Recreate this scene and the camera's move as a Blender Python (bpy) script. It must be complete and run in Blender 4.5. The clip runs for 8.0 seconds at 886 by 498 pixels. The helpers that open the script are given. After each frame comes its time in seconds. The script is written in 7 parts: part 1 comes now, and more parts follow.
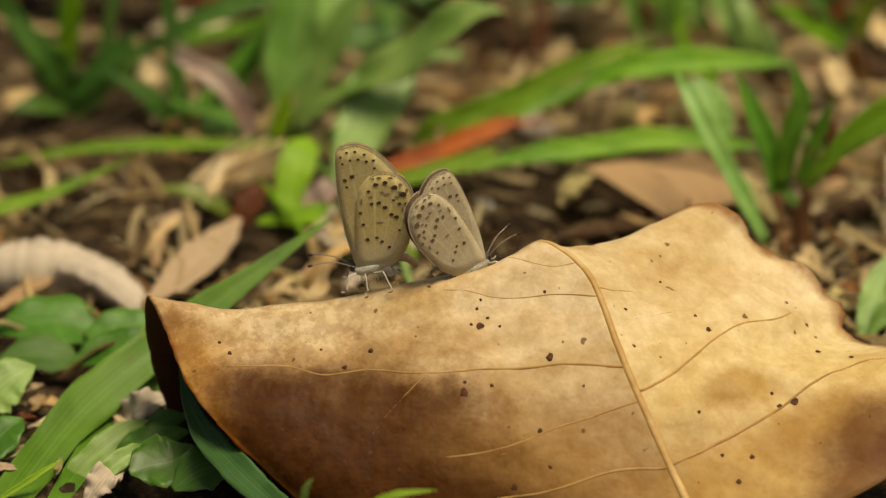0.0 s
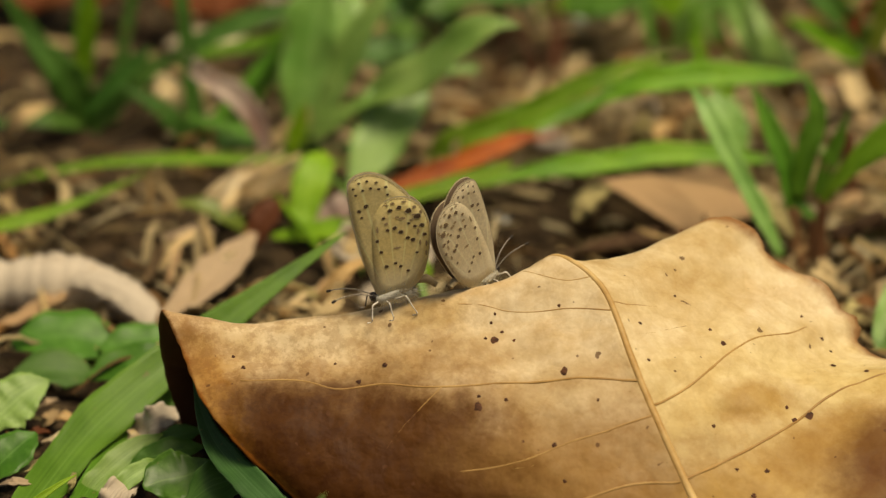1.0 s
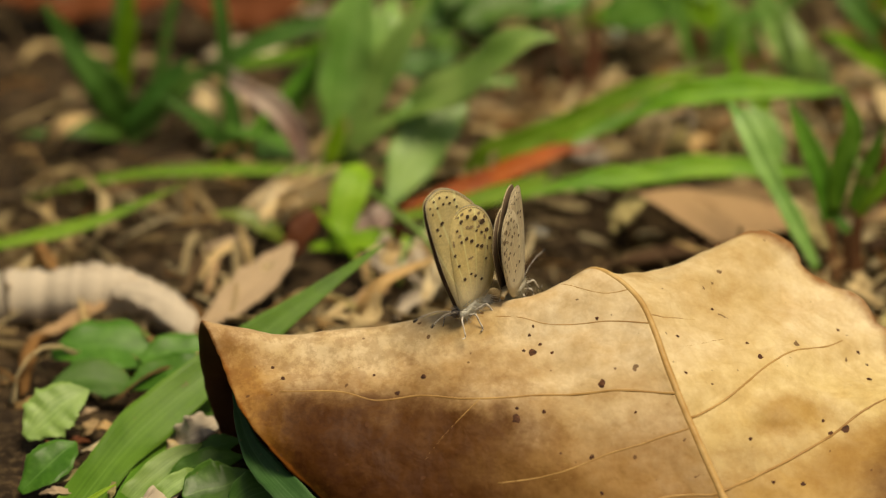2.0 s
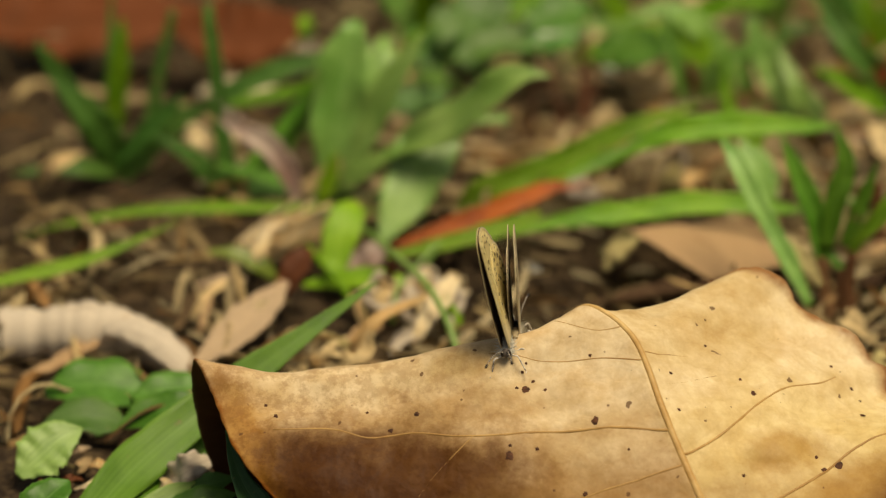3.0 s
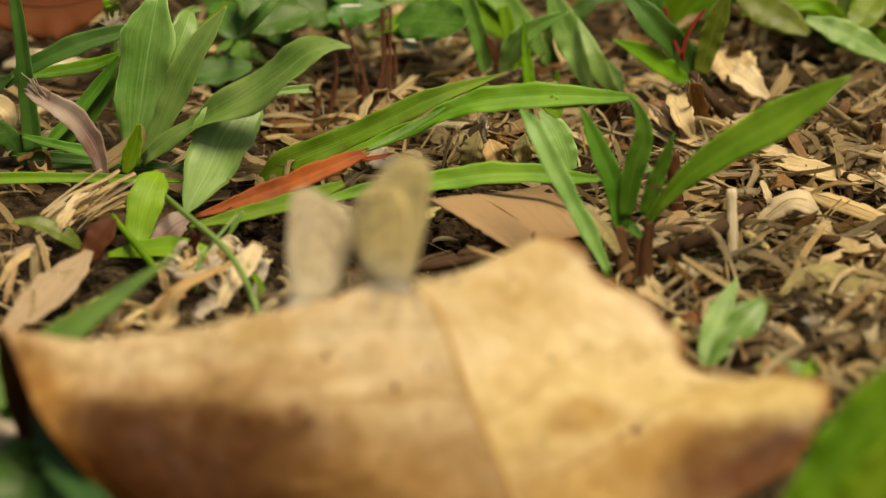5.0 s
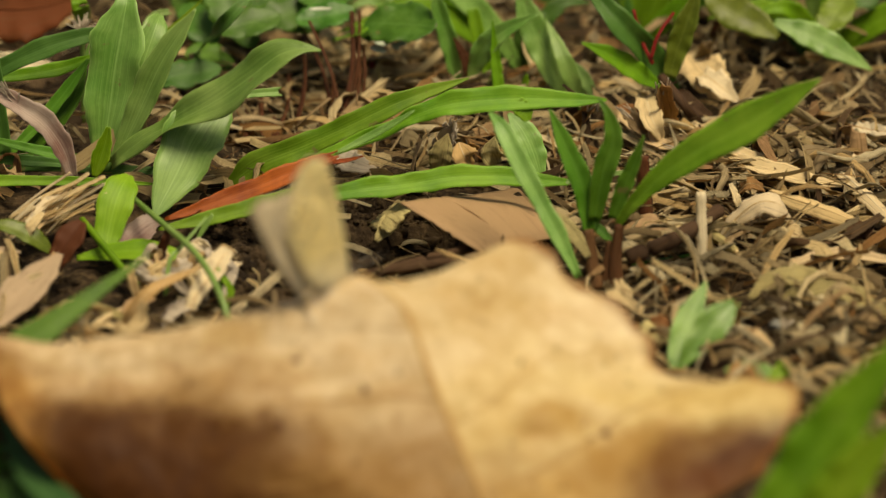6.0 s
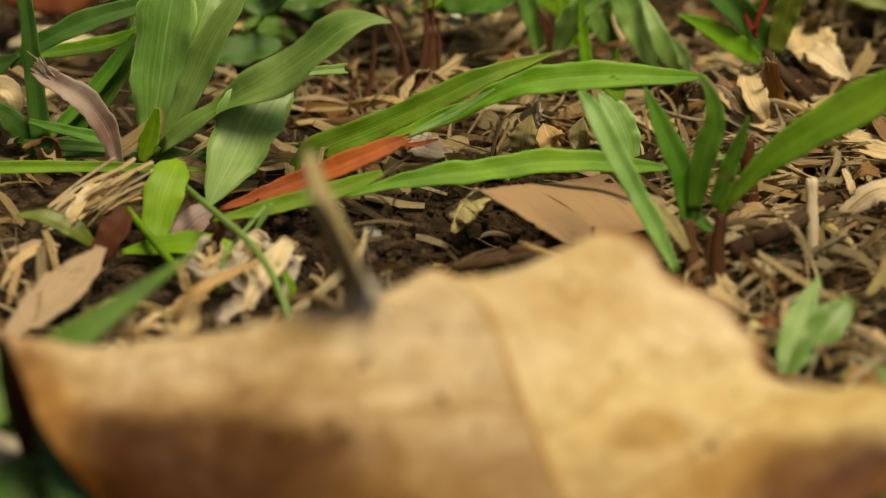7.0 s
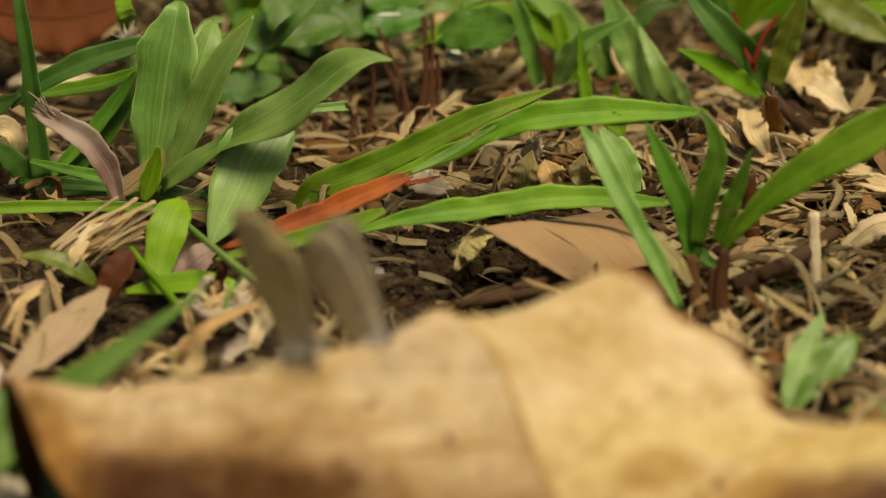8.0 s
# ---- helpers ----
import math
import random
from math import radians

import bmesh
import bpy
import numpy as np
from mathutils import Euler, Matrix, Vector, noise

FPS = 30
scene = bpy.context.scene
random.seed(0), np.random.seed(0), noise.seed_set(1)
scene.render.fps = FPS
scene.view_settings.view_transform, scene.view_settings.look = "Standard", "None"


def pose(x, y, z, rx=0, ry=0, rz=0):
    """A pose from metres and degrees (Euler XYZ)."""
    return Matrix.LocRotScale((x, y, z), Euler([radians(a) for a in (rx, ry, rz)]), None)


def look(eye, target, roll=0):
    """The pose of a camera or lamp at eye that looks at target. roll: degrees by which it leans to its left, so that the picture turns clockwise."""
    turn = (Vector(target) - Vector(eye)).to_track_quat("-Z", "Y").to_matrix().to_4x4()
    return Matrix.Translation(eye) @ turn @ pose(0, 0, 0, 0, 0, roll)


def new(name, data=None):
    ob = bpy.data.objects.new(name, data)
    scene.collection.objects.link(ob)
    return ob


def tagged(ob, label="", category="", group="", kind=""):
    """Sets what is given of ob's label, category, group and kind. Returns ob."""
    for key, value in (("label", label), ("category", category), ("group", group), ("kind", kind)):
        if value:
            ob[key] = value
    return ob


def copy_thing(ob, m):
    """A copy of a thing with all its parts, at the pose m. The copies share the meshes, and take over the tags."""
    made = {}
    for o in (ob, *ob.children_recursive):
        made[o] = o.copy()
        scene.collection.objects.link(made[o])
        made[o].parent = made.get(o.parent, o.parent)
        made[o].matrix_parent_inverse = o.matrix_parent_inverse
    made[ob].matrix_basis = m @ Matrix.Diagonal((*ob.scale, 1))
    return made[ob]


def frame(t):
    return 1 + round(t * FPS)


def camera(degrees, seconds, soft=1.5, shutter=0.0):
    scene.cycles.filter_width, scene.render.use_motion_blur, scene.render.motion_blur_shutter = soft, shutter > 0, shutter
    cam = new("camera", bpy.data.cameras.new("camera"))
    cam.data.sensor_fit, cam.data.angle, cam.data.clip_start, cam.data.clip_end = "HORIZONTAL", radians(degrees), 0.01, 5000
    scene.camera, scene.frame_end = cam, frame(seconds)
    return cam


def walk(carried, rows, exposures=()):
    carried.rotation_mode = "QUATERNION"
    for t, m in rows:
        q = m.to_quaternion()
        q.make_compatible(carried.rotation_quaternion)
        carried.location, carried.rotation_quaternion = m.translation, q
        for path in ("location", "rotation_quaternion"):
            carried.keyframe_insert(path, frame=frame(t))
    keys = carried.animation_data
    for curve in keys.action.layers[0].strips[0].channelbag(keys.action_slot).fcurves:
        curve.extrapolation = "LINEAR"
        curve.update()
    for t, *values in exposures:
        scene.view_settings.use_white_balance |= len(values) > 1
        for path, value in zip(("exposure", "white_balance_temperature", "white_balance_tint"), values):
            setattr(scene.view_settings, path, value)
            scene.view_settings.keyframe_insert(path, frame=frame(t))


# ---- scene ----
from functools import partial

MM = 0.001

# ---- camera: a long lens held by hand, half a metre from the leaf ----
cam = camera(8.0, 8.0, soft=1.3)
PATH = [
    (0.0, 0.00000, -0.55887, 0.28461, 65.000, 0.000, 0.000),
    (0.5, 0.00122, -0.55730, 0.28386, 65.076, 0.072, 0.119),
    (1.0, 0.00149, -0.55815, 0.28356, 65.187, 0.150, 0.225),
    (1.5, 0.00151, -0.55964, 0.28512, 65.194, 0.178, 0.489),
    (1.7, -0.00027, -0.56094, 0.28587, 65.147, -0.028, 0.511),
    (2.8, 0.00000, -0.56077, 0.28589, 65.533, 0.117, 0.458),
    (3.0, 0.00000, -0.56075, 0.28588, 65.543, 0.096, 0.412),
    (3.5, -0.00083, -0.56003, 0.28375, 65.639, -0.016, 0.086),
    (4.0, 0.00115, -0.56502, 0.28628, 65.541, 0.057, -0.356),
    (4.5, 0.00372, -0.56530, 0.28680, 65.446, -0.134, -0.710),
    (5.0, 0.00154, -0.56817, 0.28804, 65.365, -0.490, -1.142),
    (5.2, 0.00147, -0.56850, 0.28890, 65.260, -0.435, -1.210),
    (6.3, 0.00033, -0.56785, 0.28726, 65.568, -0.640, -1.524),
    (6.5, -0.00074, -0.55588, 0.28194, 65.791, -0.517, -1.685),
    (6.8, 0.00127, -0.50890, 0.26030, 65.695, -0.405, -1.121),
    (7.0, 0.00125, -0.50887, 0.26029, 65.372, -0.312, -0.902),
    (7.5, -0.00006, -0.50973, 0.26115, 65.555, -0.059, -1.044),
    (8.0, -0.00184, -0.50822, 0.26262, 65.492, -0.018, -1.321),
]
walk(cam, [(t, pose(x, y, z, rx, ry, rz)) for t, x, y, z, rx, ry, rz in PATH],
     ((0.0, -0.06), (3.5, -0.02), (4.4, 0.04), (5.2, -0.01), (6.5, -0.12), (8.0, -0.17)))

# the lens focuses on the crest of the leaf, then on the grass behind it
focus = new("focus_mark")
focus.empty_display_size = 0.002
cam.data.dof.use_dof, cam.data.dof.focus_object, cam.data.dof.aperture_fstop = True, focus, 21.0

# ---- light: bright overcast sky ----
sky_world = bpy.data.worlds.new("sky")
scene.world = sky_world
sky_world.use_nodes = True
wn, wl = sky_world.node_tree.nodes, sky_world.node_tree.links
sky_tex = wn.new("ShaderNodeTexSky")
sky_tex.sky_type, sky_tex.sun_disc = "NISHITA", False
sky_tex.sun_elevation, sky_tex.sun_rotation = radians(73), radians(130)
sky_tex.air_density, sky_tex.dust_density = 1.0, 4.0
wl.new(sky_tex.outputs[0], wn["Background"].inputs[0])
wn["Background"].inputs[1].default_value = 0.062
sun = new("sun", bpy.data.lights.new("sun", "SUN"))
sun.data.energy, sun.data.angle, sun.data.color = 3.5, radians(24), (1.0, 0.95, 0.86)
sun.matrix_world = look((0.34, -0.28, 1.5), (0, 0, 0))
scene.view_settings.use_white_balance = True
scene.view_settings.white_balance_temperature = 8800


# ---- materials ----
def mat(name, rough=0.6, spec=0.3):
    m = bpy.data.materials.new(name)
    m.use_nodes = True
    b = m.node_tree.nodes["Principled BSDF"]
    b.inputs["Roughness"].default_value = rough
    b.inputs["Specular IOR Level"].default_value = spec
    return m, m.node_tree.nodes, m.node_tree.links, b


def noise_node(n, l, scale, detail=4.0, rough=0.55, coord="Object", stretch=None, distort=0.0):
    tc = n.new("ShaderNodeTexCoord")
    out = tc.outputs[coord]
    if stretch:
        mp = n.new("ShaderNodeMapping")
        mp.inputs["Scale"].default_value = stretch
        l.new(out, mp.inputs[0])
        out = mp.outputs[0]
    t = n.new("ShaderNodeTexNoise")
    t.inputs["Scale"].default_value = scale
    t.inputs["Detail"].default_value = detail
    t.inputs["Roughness"].default_value = rough
    t.inputs["Distortion"].default_value = distort
    l.new(out, t.inputs["Vector"])
    return t.outputs["Fac"]


def ramp(n, l, fac, stops):
    r = n.new("ShaderNodeValToRGB")
    e = r.color_ramp.elements
    while len(e) < len(stops):
        e.new(0.5)
    for k, (p, c) in zip(e, stops):
        k.position = p
        k.color = (c, c, c, 1) if isinstance(c, (int, float)) else (*c, 1)
    l.new(fac, r.inputs[0])
    return r.outputs[0]


def blend(n, l, fac, a, b, how="MIX"):
    m = n.new("ShaderNodeMix")
    m.data_type, m.blend_type = "RGBA", how
    for sock, v in ((m.inputs[0], fac), (m.inputs[6], a), (m.inputs[7], b)):
        if isinstance(v, (int, float)):
            sock.default_value = v
        elif isinstance(v, tuple):
            sock.default_value = (*v, 1)
        else:
            l.new(v, sock)
    return m.outputs[2]


def maths(n, l, op, a, b=0.0, c=0.0):
    m = n.new("ShaderNodeMath")
    m.operation = op
    for sock, v in zip(m.inputs, (a, b, c)):
        if isinstance(v, (int, float)):
            sock.default_value = v
        else:
            l.new(v, sock)
    return m.outputs[0]


def bump(n, l, b, height, strength, distance):
    k = n.new("ShaderNodeBump")
    k.inputs["Strength"].default_value = strength
    k.inputs["Distance"].default_value = distance
    l.new(height, k.inputs["Height"])
    l.new(k.outputs[0], b.inputs["Normal"])


def see_through(m, n, l, b, colour, amount):
    """Thin tissue that lets some light pass."""
    tr = n.new("ShaderNodeBsdfTranslucent")
    if isinstance(colour, tuple):
        tr.inputs[0].default_value = (*colour, 1)
    else:
        l.new(colour, tr.inputs[0])
    mx = n.new("ShaderNodeMixShader")
    mx.inputs[0].default_value = amount
    l.new(b.outputs[0], mx.inputs[1])
    l.new(tr.outputs[0], mx.inputs[2])
    l.new(mx.outputs[0], n["Material Output"].inputs[0])


def uv_parts(n, l):
    tc = n.new("ShaderNodeTexCoord")
    s = n.new("ShaderNodeSeparateXYZ")
    l.new(tc.outputs["UV"], s.inputs[0])
    return s.outputs[0], s.outputs[1]


def grass_material(name, dark, light, tip=None, through_light=0.30, ribs=1.0, sheen=0.34):
    """A green blade: fine parallel veins, a pale midrib and margin, uneven tone, a few brown flecks."""
    m, n, l, b = mat(name, 0.38, sheen if ribs else 0.35)
    u, v = uv_parts(n, l)
    broad = noise_node(n, l, 140, 5, 0.6)
    col = blend(n, l, ramp(n, l, broad, [(0.36, 0.0), (0.62, 1.0)]), dark, light)
    pale = tuple(min(1, c * 1.35 + 0.05) for c in light)
    if ribs:
        streak = noise_node(n, l, 1.0, 4, 0.75, "UV", (30, 0.7, 1))
        comb = maths(n, l, "MULTIPLY_ADD", maths(n, l, "SINE", maths(n, l, "MULTIPLY", u, 88.0)), 0.5, 0.5)
        relief = maths(n, l, "MULTIPLY_ADD", comb, 0.10, streak)
    else:
        streak = relief = noise_node(n, l, 700, 4, 0.6)
    col = blend(n, l, ramp(n, l, streak, [(0.34, 0.40), (0.52, 0.0)]), col, tuple(c * 0.65 for c in dark))
    col = blend(n, l, ramp(n, l, streak, [(0.52, 0.0), (0.72, 0.45)]), col, pale)
    if ribs:
        col = blend(n, l, maths(n, l, "MULTIPLY", comb, 0.06), col, pale)
    off = maths(n, l, "ABSOLUTE", maths(n, l, "SUBTRACT", u, 0.5))
    col = blend(n, l, ramp(n, l, off, [(0.0, 0.5), (0.03, 0.0)]), col, pale)
    col = blend(n, l, ramp(n, l, off, [(0.465, 0.0), (0.49, 0.55)]), col, pale)
    fleck = ramp(n, l, noise_node(n, l, 620, 3), [(0.69, 0.0), (0.73, 0.7)])
    col = blend(n, l, fleck, col, (0.24, 0.19, 0.07))
    if tip:
        worn = maths(n, l, "ADD", v, maths(n, l, "MULTIPLY", noise_node(n, l, 400), 0.16))
        col = blend(n, l, ramp(n, l, worn, [(1.03, 0.0), (1.10, 1.0)]), col, tip)
    rnd = n.new("ShaderNodeObjectInfo").outputs["Random"]
    hsv = n.new("ShaderNodeHueSaturation")
    l.new(maths(n, l, "MULTIPLY_ADD", rnd, 0.34, 0.76), hsv.inputs["Value"])
    l.new(maths(n, l, "MULTIPLY_ADD", rnd, 0.024, 0.488), hsv.inputs["Hue"])
    l.new(col, hsv.inputs["Color"])
    l.new(hsv.outputs[0], b.inputs["Base Color"])
    l.new(maths(n, l, "MULTIPLY_ADD", broad, 0.4, 0.22), b.inputs["Roughness"])
    bump(n, l, b, maths(n, l, "MULTIPLY_ADD", broad, 2.0, relief), 0.35, 0.00016)
    see_through(m, n, l, b, hsv.outputs[0], through_light)
    return m


GRASS = grass_material("grass_green", (0.1, 0.285, 0.007), (0.225, 0.47, 0.022), (0.35, 0.27, 0.10))
GRASS_FRESH = grass_material("grass_fresh", (0.11, 0.3, 0.01), (0.25, 0.48, 0.036), (0.40, 0.32, 0.12))
GRASS_PALE = grass_material("grass_pale", (0.125, 0.31, 0.036), (0.31, 0.54, 0.125), (0.46, 0.42, 0.24), 0.24, 1.0, 0.75)
GRASS_MID = grass_material("grass_mid", (0.068, 0.215, 0.012), (0.135, 0.335, 0.030))
GRASS_DARK = grass_material("grass_dark", (0.048, 0.15, 0.018), (0.1, 0.25, 0.04))
# green darkened in its colour to stand for the shade under the curled leaf
GRASS_SHADED = grass_material("grass_shaded", (0.028, 0.085, 0.018), (0.055, 0.145, 0.034), None, 0.2)
GRASS_LIME = grass_material("grass_lime", (0.15, 0.32, 0.008), (0.28, 0.47, 0.025), (0.30, 0.20, 0.03))
GRASS_RED = grass_material("grass_red", (0.22, 0.024, 0.006), (0.56, 0.11, 0.016), (0.45, 0.25, 0.1))
GRASS_MAUVE = grass_material("grass_mauve", (0.22, 0.09, 0.075), (0.46, 0.36, 0.30), (0.66, 0.60, 0.52))
CLOVER = grass_material("clover_green", (0.046, 0.165, 0.013), (0.095, 0.25, 0.027), None, 0.3, 0)
OLIVE = grass_material("olive_leaf", (0.13, 0.19, 0.018), (0.22, 0.3, 0.035), (0.3, 0.2, 0.06), 0.3, 0)


def dry_material(name, colours, rough=0.75, fibres=1.0):
    m, n, l, b = mat(name, rough, 0.2)
    u, v = uv_parts(n, l)
    fib = noise_node(n, l, 1.0, 5, 0.65, "UV", (15, 1.5, 1), 0.3)
    rnd = n.new("ShaderNodeObjectInfo").outputs["Random"]
    isl = n.new("ShaderNodeNewGeometry").outputs["Random Per Island"]
    pick = maths(n, l, "FRACT", maths(n, l, "ADD", maths(n, l, "MULTIPLY", rnd, 7.3), isl))
    k = len(colours) - 1
    col = ramp(n, l, pick, [(i / k, c) for i, c in enumerate(colours)])
    col = blend(n, l, ramp(n, l, fib, [(0.38, 0.62 * fibres), (0.46, 0.0)]), col, (0.16, 0.085, 0.035), "MIX")
    col = blend(n, l, ramp(n, l, fib, [(0.56, 0.0), (0.7, 0.35 * fibres)]), col, (1.0, 0.95, 0.85), "OVERLAY")
    blot = ramp(n, l, noise_node(n, l, 260, 4), [(0.62, 0.0), (0.74, 0.4)])
    col = blend(n, l, blot, col, (0.07, 0.04, 0.02))
    l.new(col, b.inputs["Base Color"])
    bump(n, l, b, fib, 0.9 * fibres, 0.0004)
    see_through(m, n, l, b, col, 0.22)
    return m


STRAW = dry_material("straw", [(0.82, 0.60, 0.28), (0.36, 0.18, 0.06), (0.92, 0.79, 0.48), (0.05, 0.026, 0.012), (0.86, 0.66, 0.33), (0.09, 0.045, 0.02), (0.90, 0.73, 0.40), (0.035, 0.02, 0.010)])
FLAKE = dry_material("crumpled_flake", [(0.60, 0.36, 0.14), (0.30, 0.12, 0.045), (0.80, 0.62, 0.33), (0.08, 0.034, 0.014), (0.72, 0.52, 0.26)])
CHIP = dry_material("brown_litter", [(0.16, 0.075, 0.03), (0.30, 0.17, 0.07), (0.07, 0.04, 0.022), (0.42, 0.30, 0.16)])
PALE_DRY = dry_material("pale_dry_leaf", [(0.70, 0.62, 0.49), (0.60, 0.51, 0.38)], 0.7, 0.6)
BROWN_DRY = dry_material("brown_dry_leaf", [(0.46, 0.30, 0.155), (0.52, 0.345, 0.185)], 0.6, 0.25)
RUST_DRY = dry_material("rust_dry_leaf", [(0.13, 0.036, 0.010), (0.20, 0.056, 0.016)], 0.7, 0.4)
DARK_DRY = dry_material("dark_dry_leaf", [(0.085, 0.026, 0.010), (0.13, 0.042, 0.016)], 0.6, 0.3)
BEIGE_DRY = dry_material("beige_dry_leaf", [(0.50, 0.37, 0.23), (0.60, 0.46, 0.31)], 0.7, 0.5)
CREAM = dry_material("cream_straw", [(0.92, 0.77, 0.46), (0.80, 0.60, 0.29), (0.96, 0.87, 0.62), (0.66, 0.43, 0.18), (0.90, 0.74, 0.42)], 0.75, 0.6)
YELLOW_DRY = dry_material("yellow_dry_leaf", [(0.62, 0.54, 0.25), (0.55, 0.46, 0.20)])
TWIG = dry_material("twig_bark", [(0.07, 0.04, 0.025), (0.13, 0.075, 0.04)])
STEM_RED = dry_material("red_brown_stem", [(0.10, 0.033, 0.014), (0.16, 0.06, 0.026)], 0.5)
SHEATH = dry_material("leaf_sheath", [(0.11, 0.045, 0.02), (0.17, 0.085, 0.035)], 0.5)
STEM_CRIMSON = dry_material("crimson_stem", [(0.30, 0.015, 0.012), (0.36, 0.025, 0.02)], 0.45)


def soil_material():
    m, n, l, b = mat("soil", 0.9, 0.15)
    grain = noise_node(n, l, 900, 6, 0.7)
    clod = noise_node(n, l, 160, 5, 0.6)
    col = ramp(n, l, clod, [(0.3, (0.014, 0.009, 0.006)), (0.5, (0.04, 0.026, 0.014)), (0.72, (0.13, 0.085, 0.045))])
    col = blend(n, l, ramp(n, l, grain, [(0.48, 0.0), (0.70, 0.55)]), col, (0.26, 0.18, 0.09))
    l.new(col, b.inputs["Base Color"])
    bump(n, l, b, grain, 0.9, 0.0012)
    return m


SOIL = soil_material()


def big_leaf_material(name, under=False):
    m, n, l, b = mat(name, 0.55, 0.12)
    u, v = uv_parts(n, l)
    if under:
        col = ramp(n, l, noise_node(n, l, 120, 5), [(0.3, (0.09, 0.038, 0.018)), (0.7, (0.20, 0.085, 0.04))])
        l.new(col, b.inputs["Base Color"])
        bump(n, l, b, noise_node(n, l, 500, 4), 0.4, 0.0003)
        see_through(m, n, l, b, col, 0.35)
        return m
    # warm tan, more yellow across the midrib (u past 1), brown stains and painted shade low on the rolled side
    broad = noise_node(n, l, 55, 4, 0.6, distort=0.6)
    tan = ramp(n, l, broad, [(0.25, (0.58, 0.43, 0.215)), (0.5, (0.735, 0.595, 0.37)), (0.75, (0.84, 0.725, 0.52))])
    gold = ramp(n, l, broad, [(0.25, (0.56, 0.395, 0.13)), (0.5, (0.735, 0.59, 0.275)), (0.75, (0.84, 0.72, 0.45))])
    side = ramp(n, l, u, [(0.49, 0.0), (0.51, 1.0)])
    side = maths(n, l, "MULTIPLY", side, ramp(n, l, v, [(0.5, 0.3), (0.82, 1.0)]))
    col = blend(n, l, side, tan, gold)
    warp = maths(n, l, "MULTIPLY_ADD", noise_node(n, l, 70, 5, 0.62), 0.6, -0.3)
    warp = maths(n, l, "ADD", warp, maths(n, l, "MULTIPLY_ADD", noise_node(n, l, 260, 5, 0.7), 0.5, -0.25))

    def stain_or_shade(cu, cv, su, sv, edge, strength, colour, base):
        a = maths(n, l, "DIVIDE", maths(n, l, "SUBTRACT", u, cu), su)
        c = maths(n, l, "DIVIDE", maths(n, l, "SUBTRACT", v, cv), sv)
        d = maths(n, l, "SQRT", maths(n, l, "ADD", maths(n, l, "MULTIPLY", a, a), maths(n, l, "MULTIPLY", c, c)))
        d = maths(n, l, "ADD", d, maths(n, l, "MULTIPLY", warp, edge))
        k = ramp(n, l, d, [(0.50, strength), (1.03, 0.0)])
        return blend(n, l, k, base, colour)

    mottle = noise_node(n, l, 190, 6, 0.7, distort=0.2)
    col = blend(n, l, ramp(n, l, mottle, [(0.36, 0.35), (0.5, 0.0)]), col, (0.78, 0.62, 0.40), "MULTIPLY")
    col = blend(n, l, ramp(n, l, mottle, [(0.54, 0.0), (0.70, 0.22)]), col, (0.86, 0.74, 0.50))
    net = n.new("ShaderNodeTexVoronoi")
    net.feature, net.inputs["Scale"].default_value = "DISTANCE_TO_EDGE", 330
    l.new(n.new("ShaderNodeTexCoord").outputs["Object"], net.inputs["Vector"])
    col = blend(n, l, ramp(n, l, net.outputs["Distance"], [(0.0, 0.08), (0.05, 0.0)]), col, (0.50, 0.33, 0.15), "MULTIPLY")
    for row in STAINS_AND_SHADE:
        col = stain_or_shade(*row, col)
    ragged = maths(n, l, "MULTIPLY", warp, 0.08)
    rim = ramp(n, l, maths(n, l, "ADD", u, ragged), [(0.972, 0.0), (0.996, 0.85)])
    col = blend(n, l, rim, col, (0.26, 0.10, 0.025))
    rim = ramp(n, l, maths(n, l, "ADD", u, ragged), [(0.002, 0.8), (0.009, 0.0)])
    col = blend(n, l, rim, col, (0.30, 0.10, 0.015))
    fine = noise_node(n, l, 420, 5, 0.65)
    col = blend(n, l, ramp(n, l, fine, [(0.35, 0.55), (0.62, 0.0)]), col, (0.72, 0.60, 0.42), "MULTIPLY")
    blotch = ramp(n, l, noise_node(n, l, 620, 6, 0.75), [(0.44, 0.42), (0.56, 0.0)])
    blotch = maths(n, l, "MULTIPLY", blotch, ramp(n, l, u, [(0.14, 1.0), (0.40, 0.25)]))
    col = blend(n, l, blotch, col, (0.42, 0.27, 0.16), "MULTIPLY")
    speck = ramp(n, l, noise_node(n, l, 1000, 1, 0.3), [(0.765, 0.0), (0.785, 0.8)])
    col = blend(n, l, speck, col, (0.10, 0.04, 0.015))
    l.new(col, b.inputs["Base Color"])
    cells = n.new("ShaderNodeTexVoronoi")
    cells.inputs["Scale"].default_value = 650
    cells.feature = "DISTANCE_TO_EDGE"
    tc = n.new("ShaderNodeTexCoord")
    l.new(tc.outputs["Object"], cells.inputs["Vector"])
    h = maths(n, l, "ADD", maths(n, l, "MULTIPLY", cells.outputs["Distance"], 0.10), noise_node(n, l, 130, 4, 0.5))
    crumple = noise_node(n, l, 330, 3, 0.5, distort=0.5)
    h = maths(n, l, "ADD", h, maths(n, l, "MULTIPLY", crumple, 0.30))
    bump(n, l, b, h, 0.6, 0.0011)
    see_through(m, n, l, b, col, 0.10)
    return m


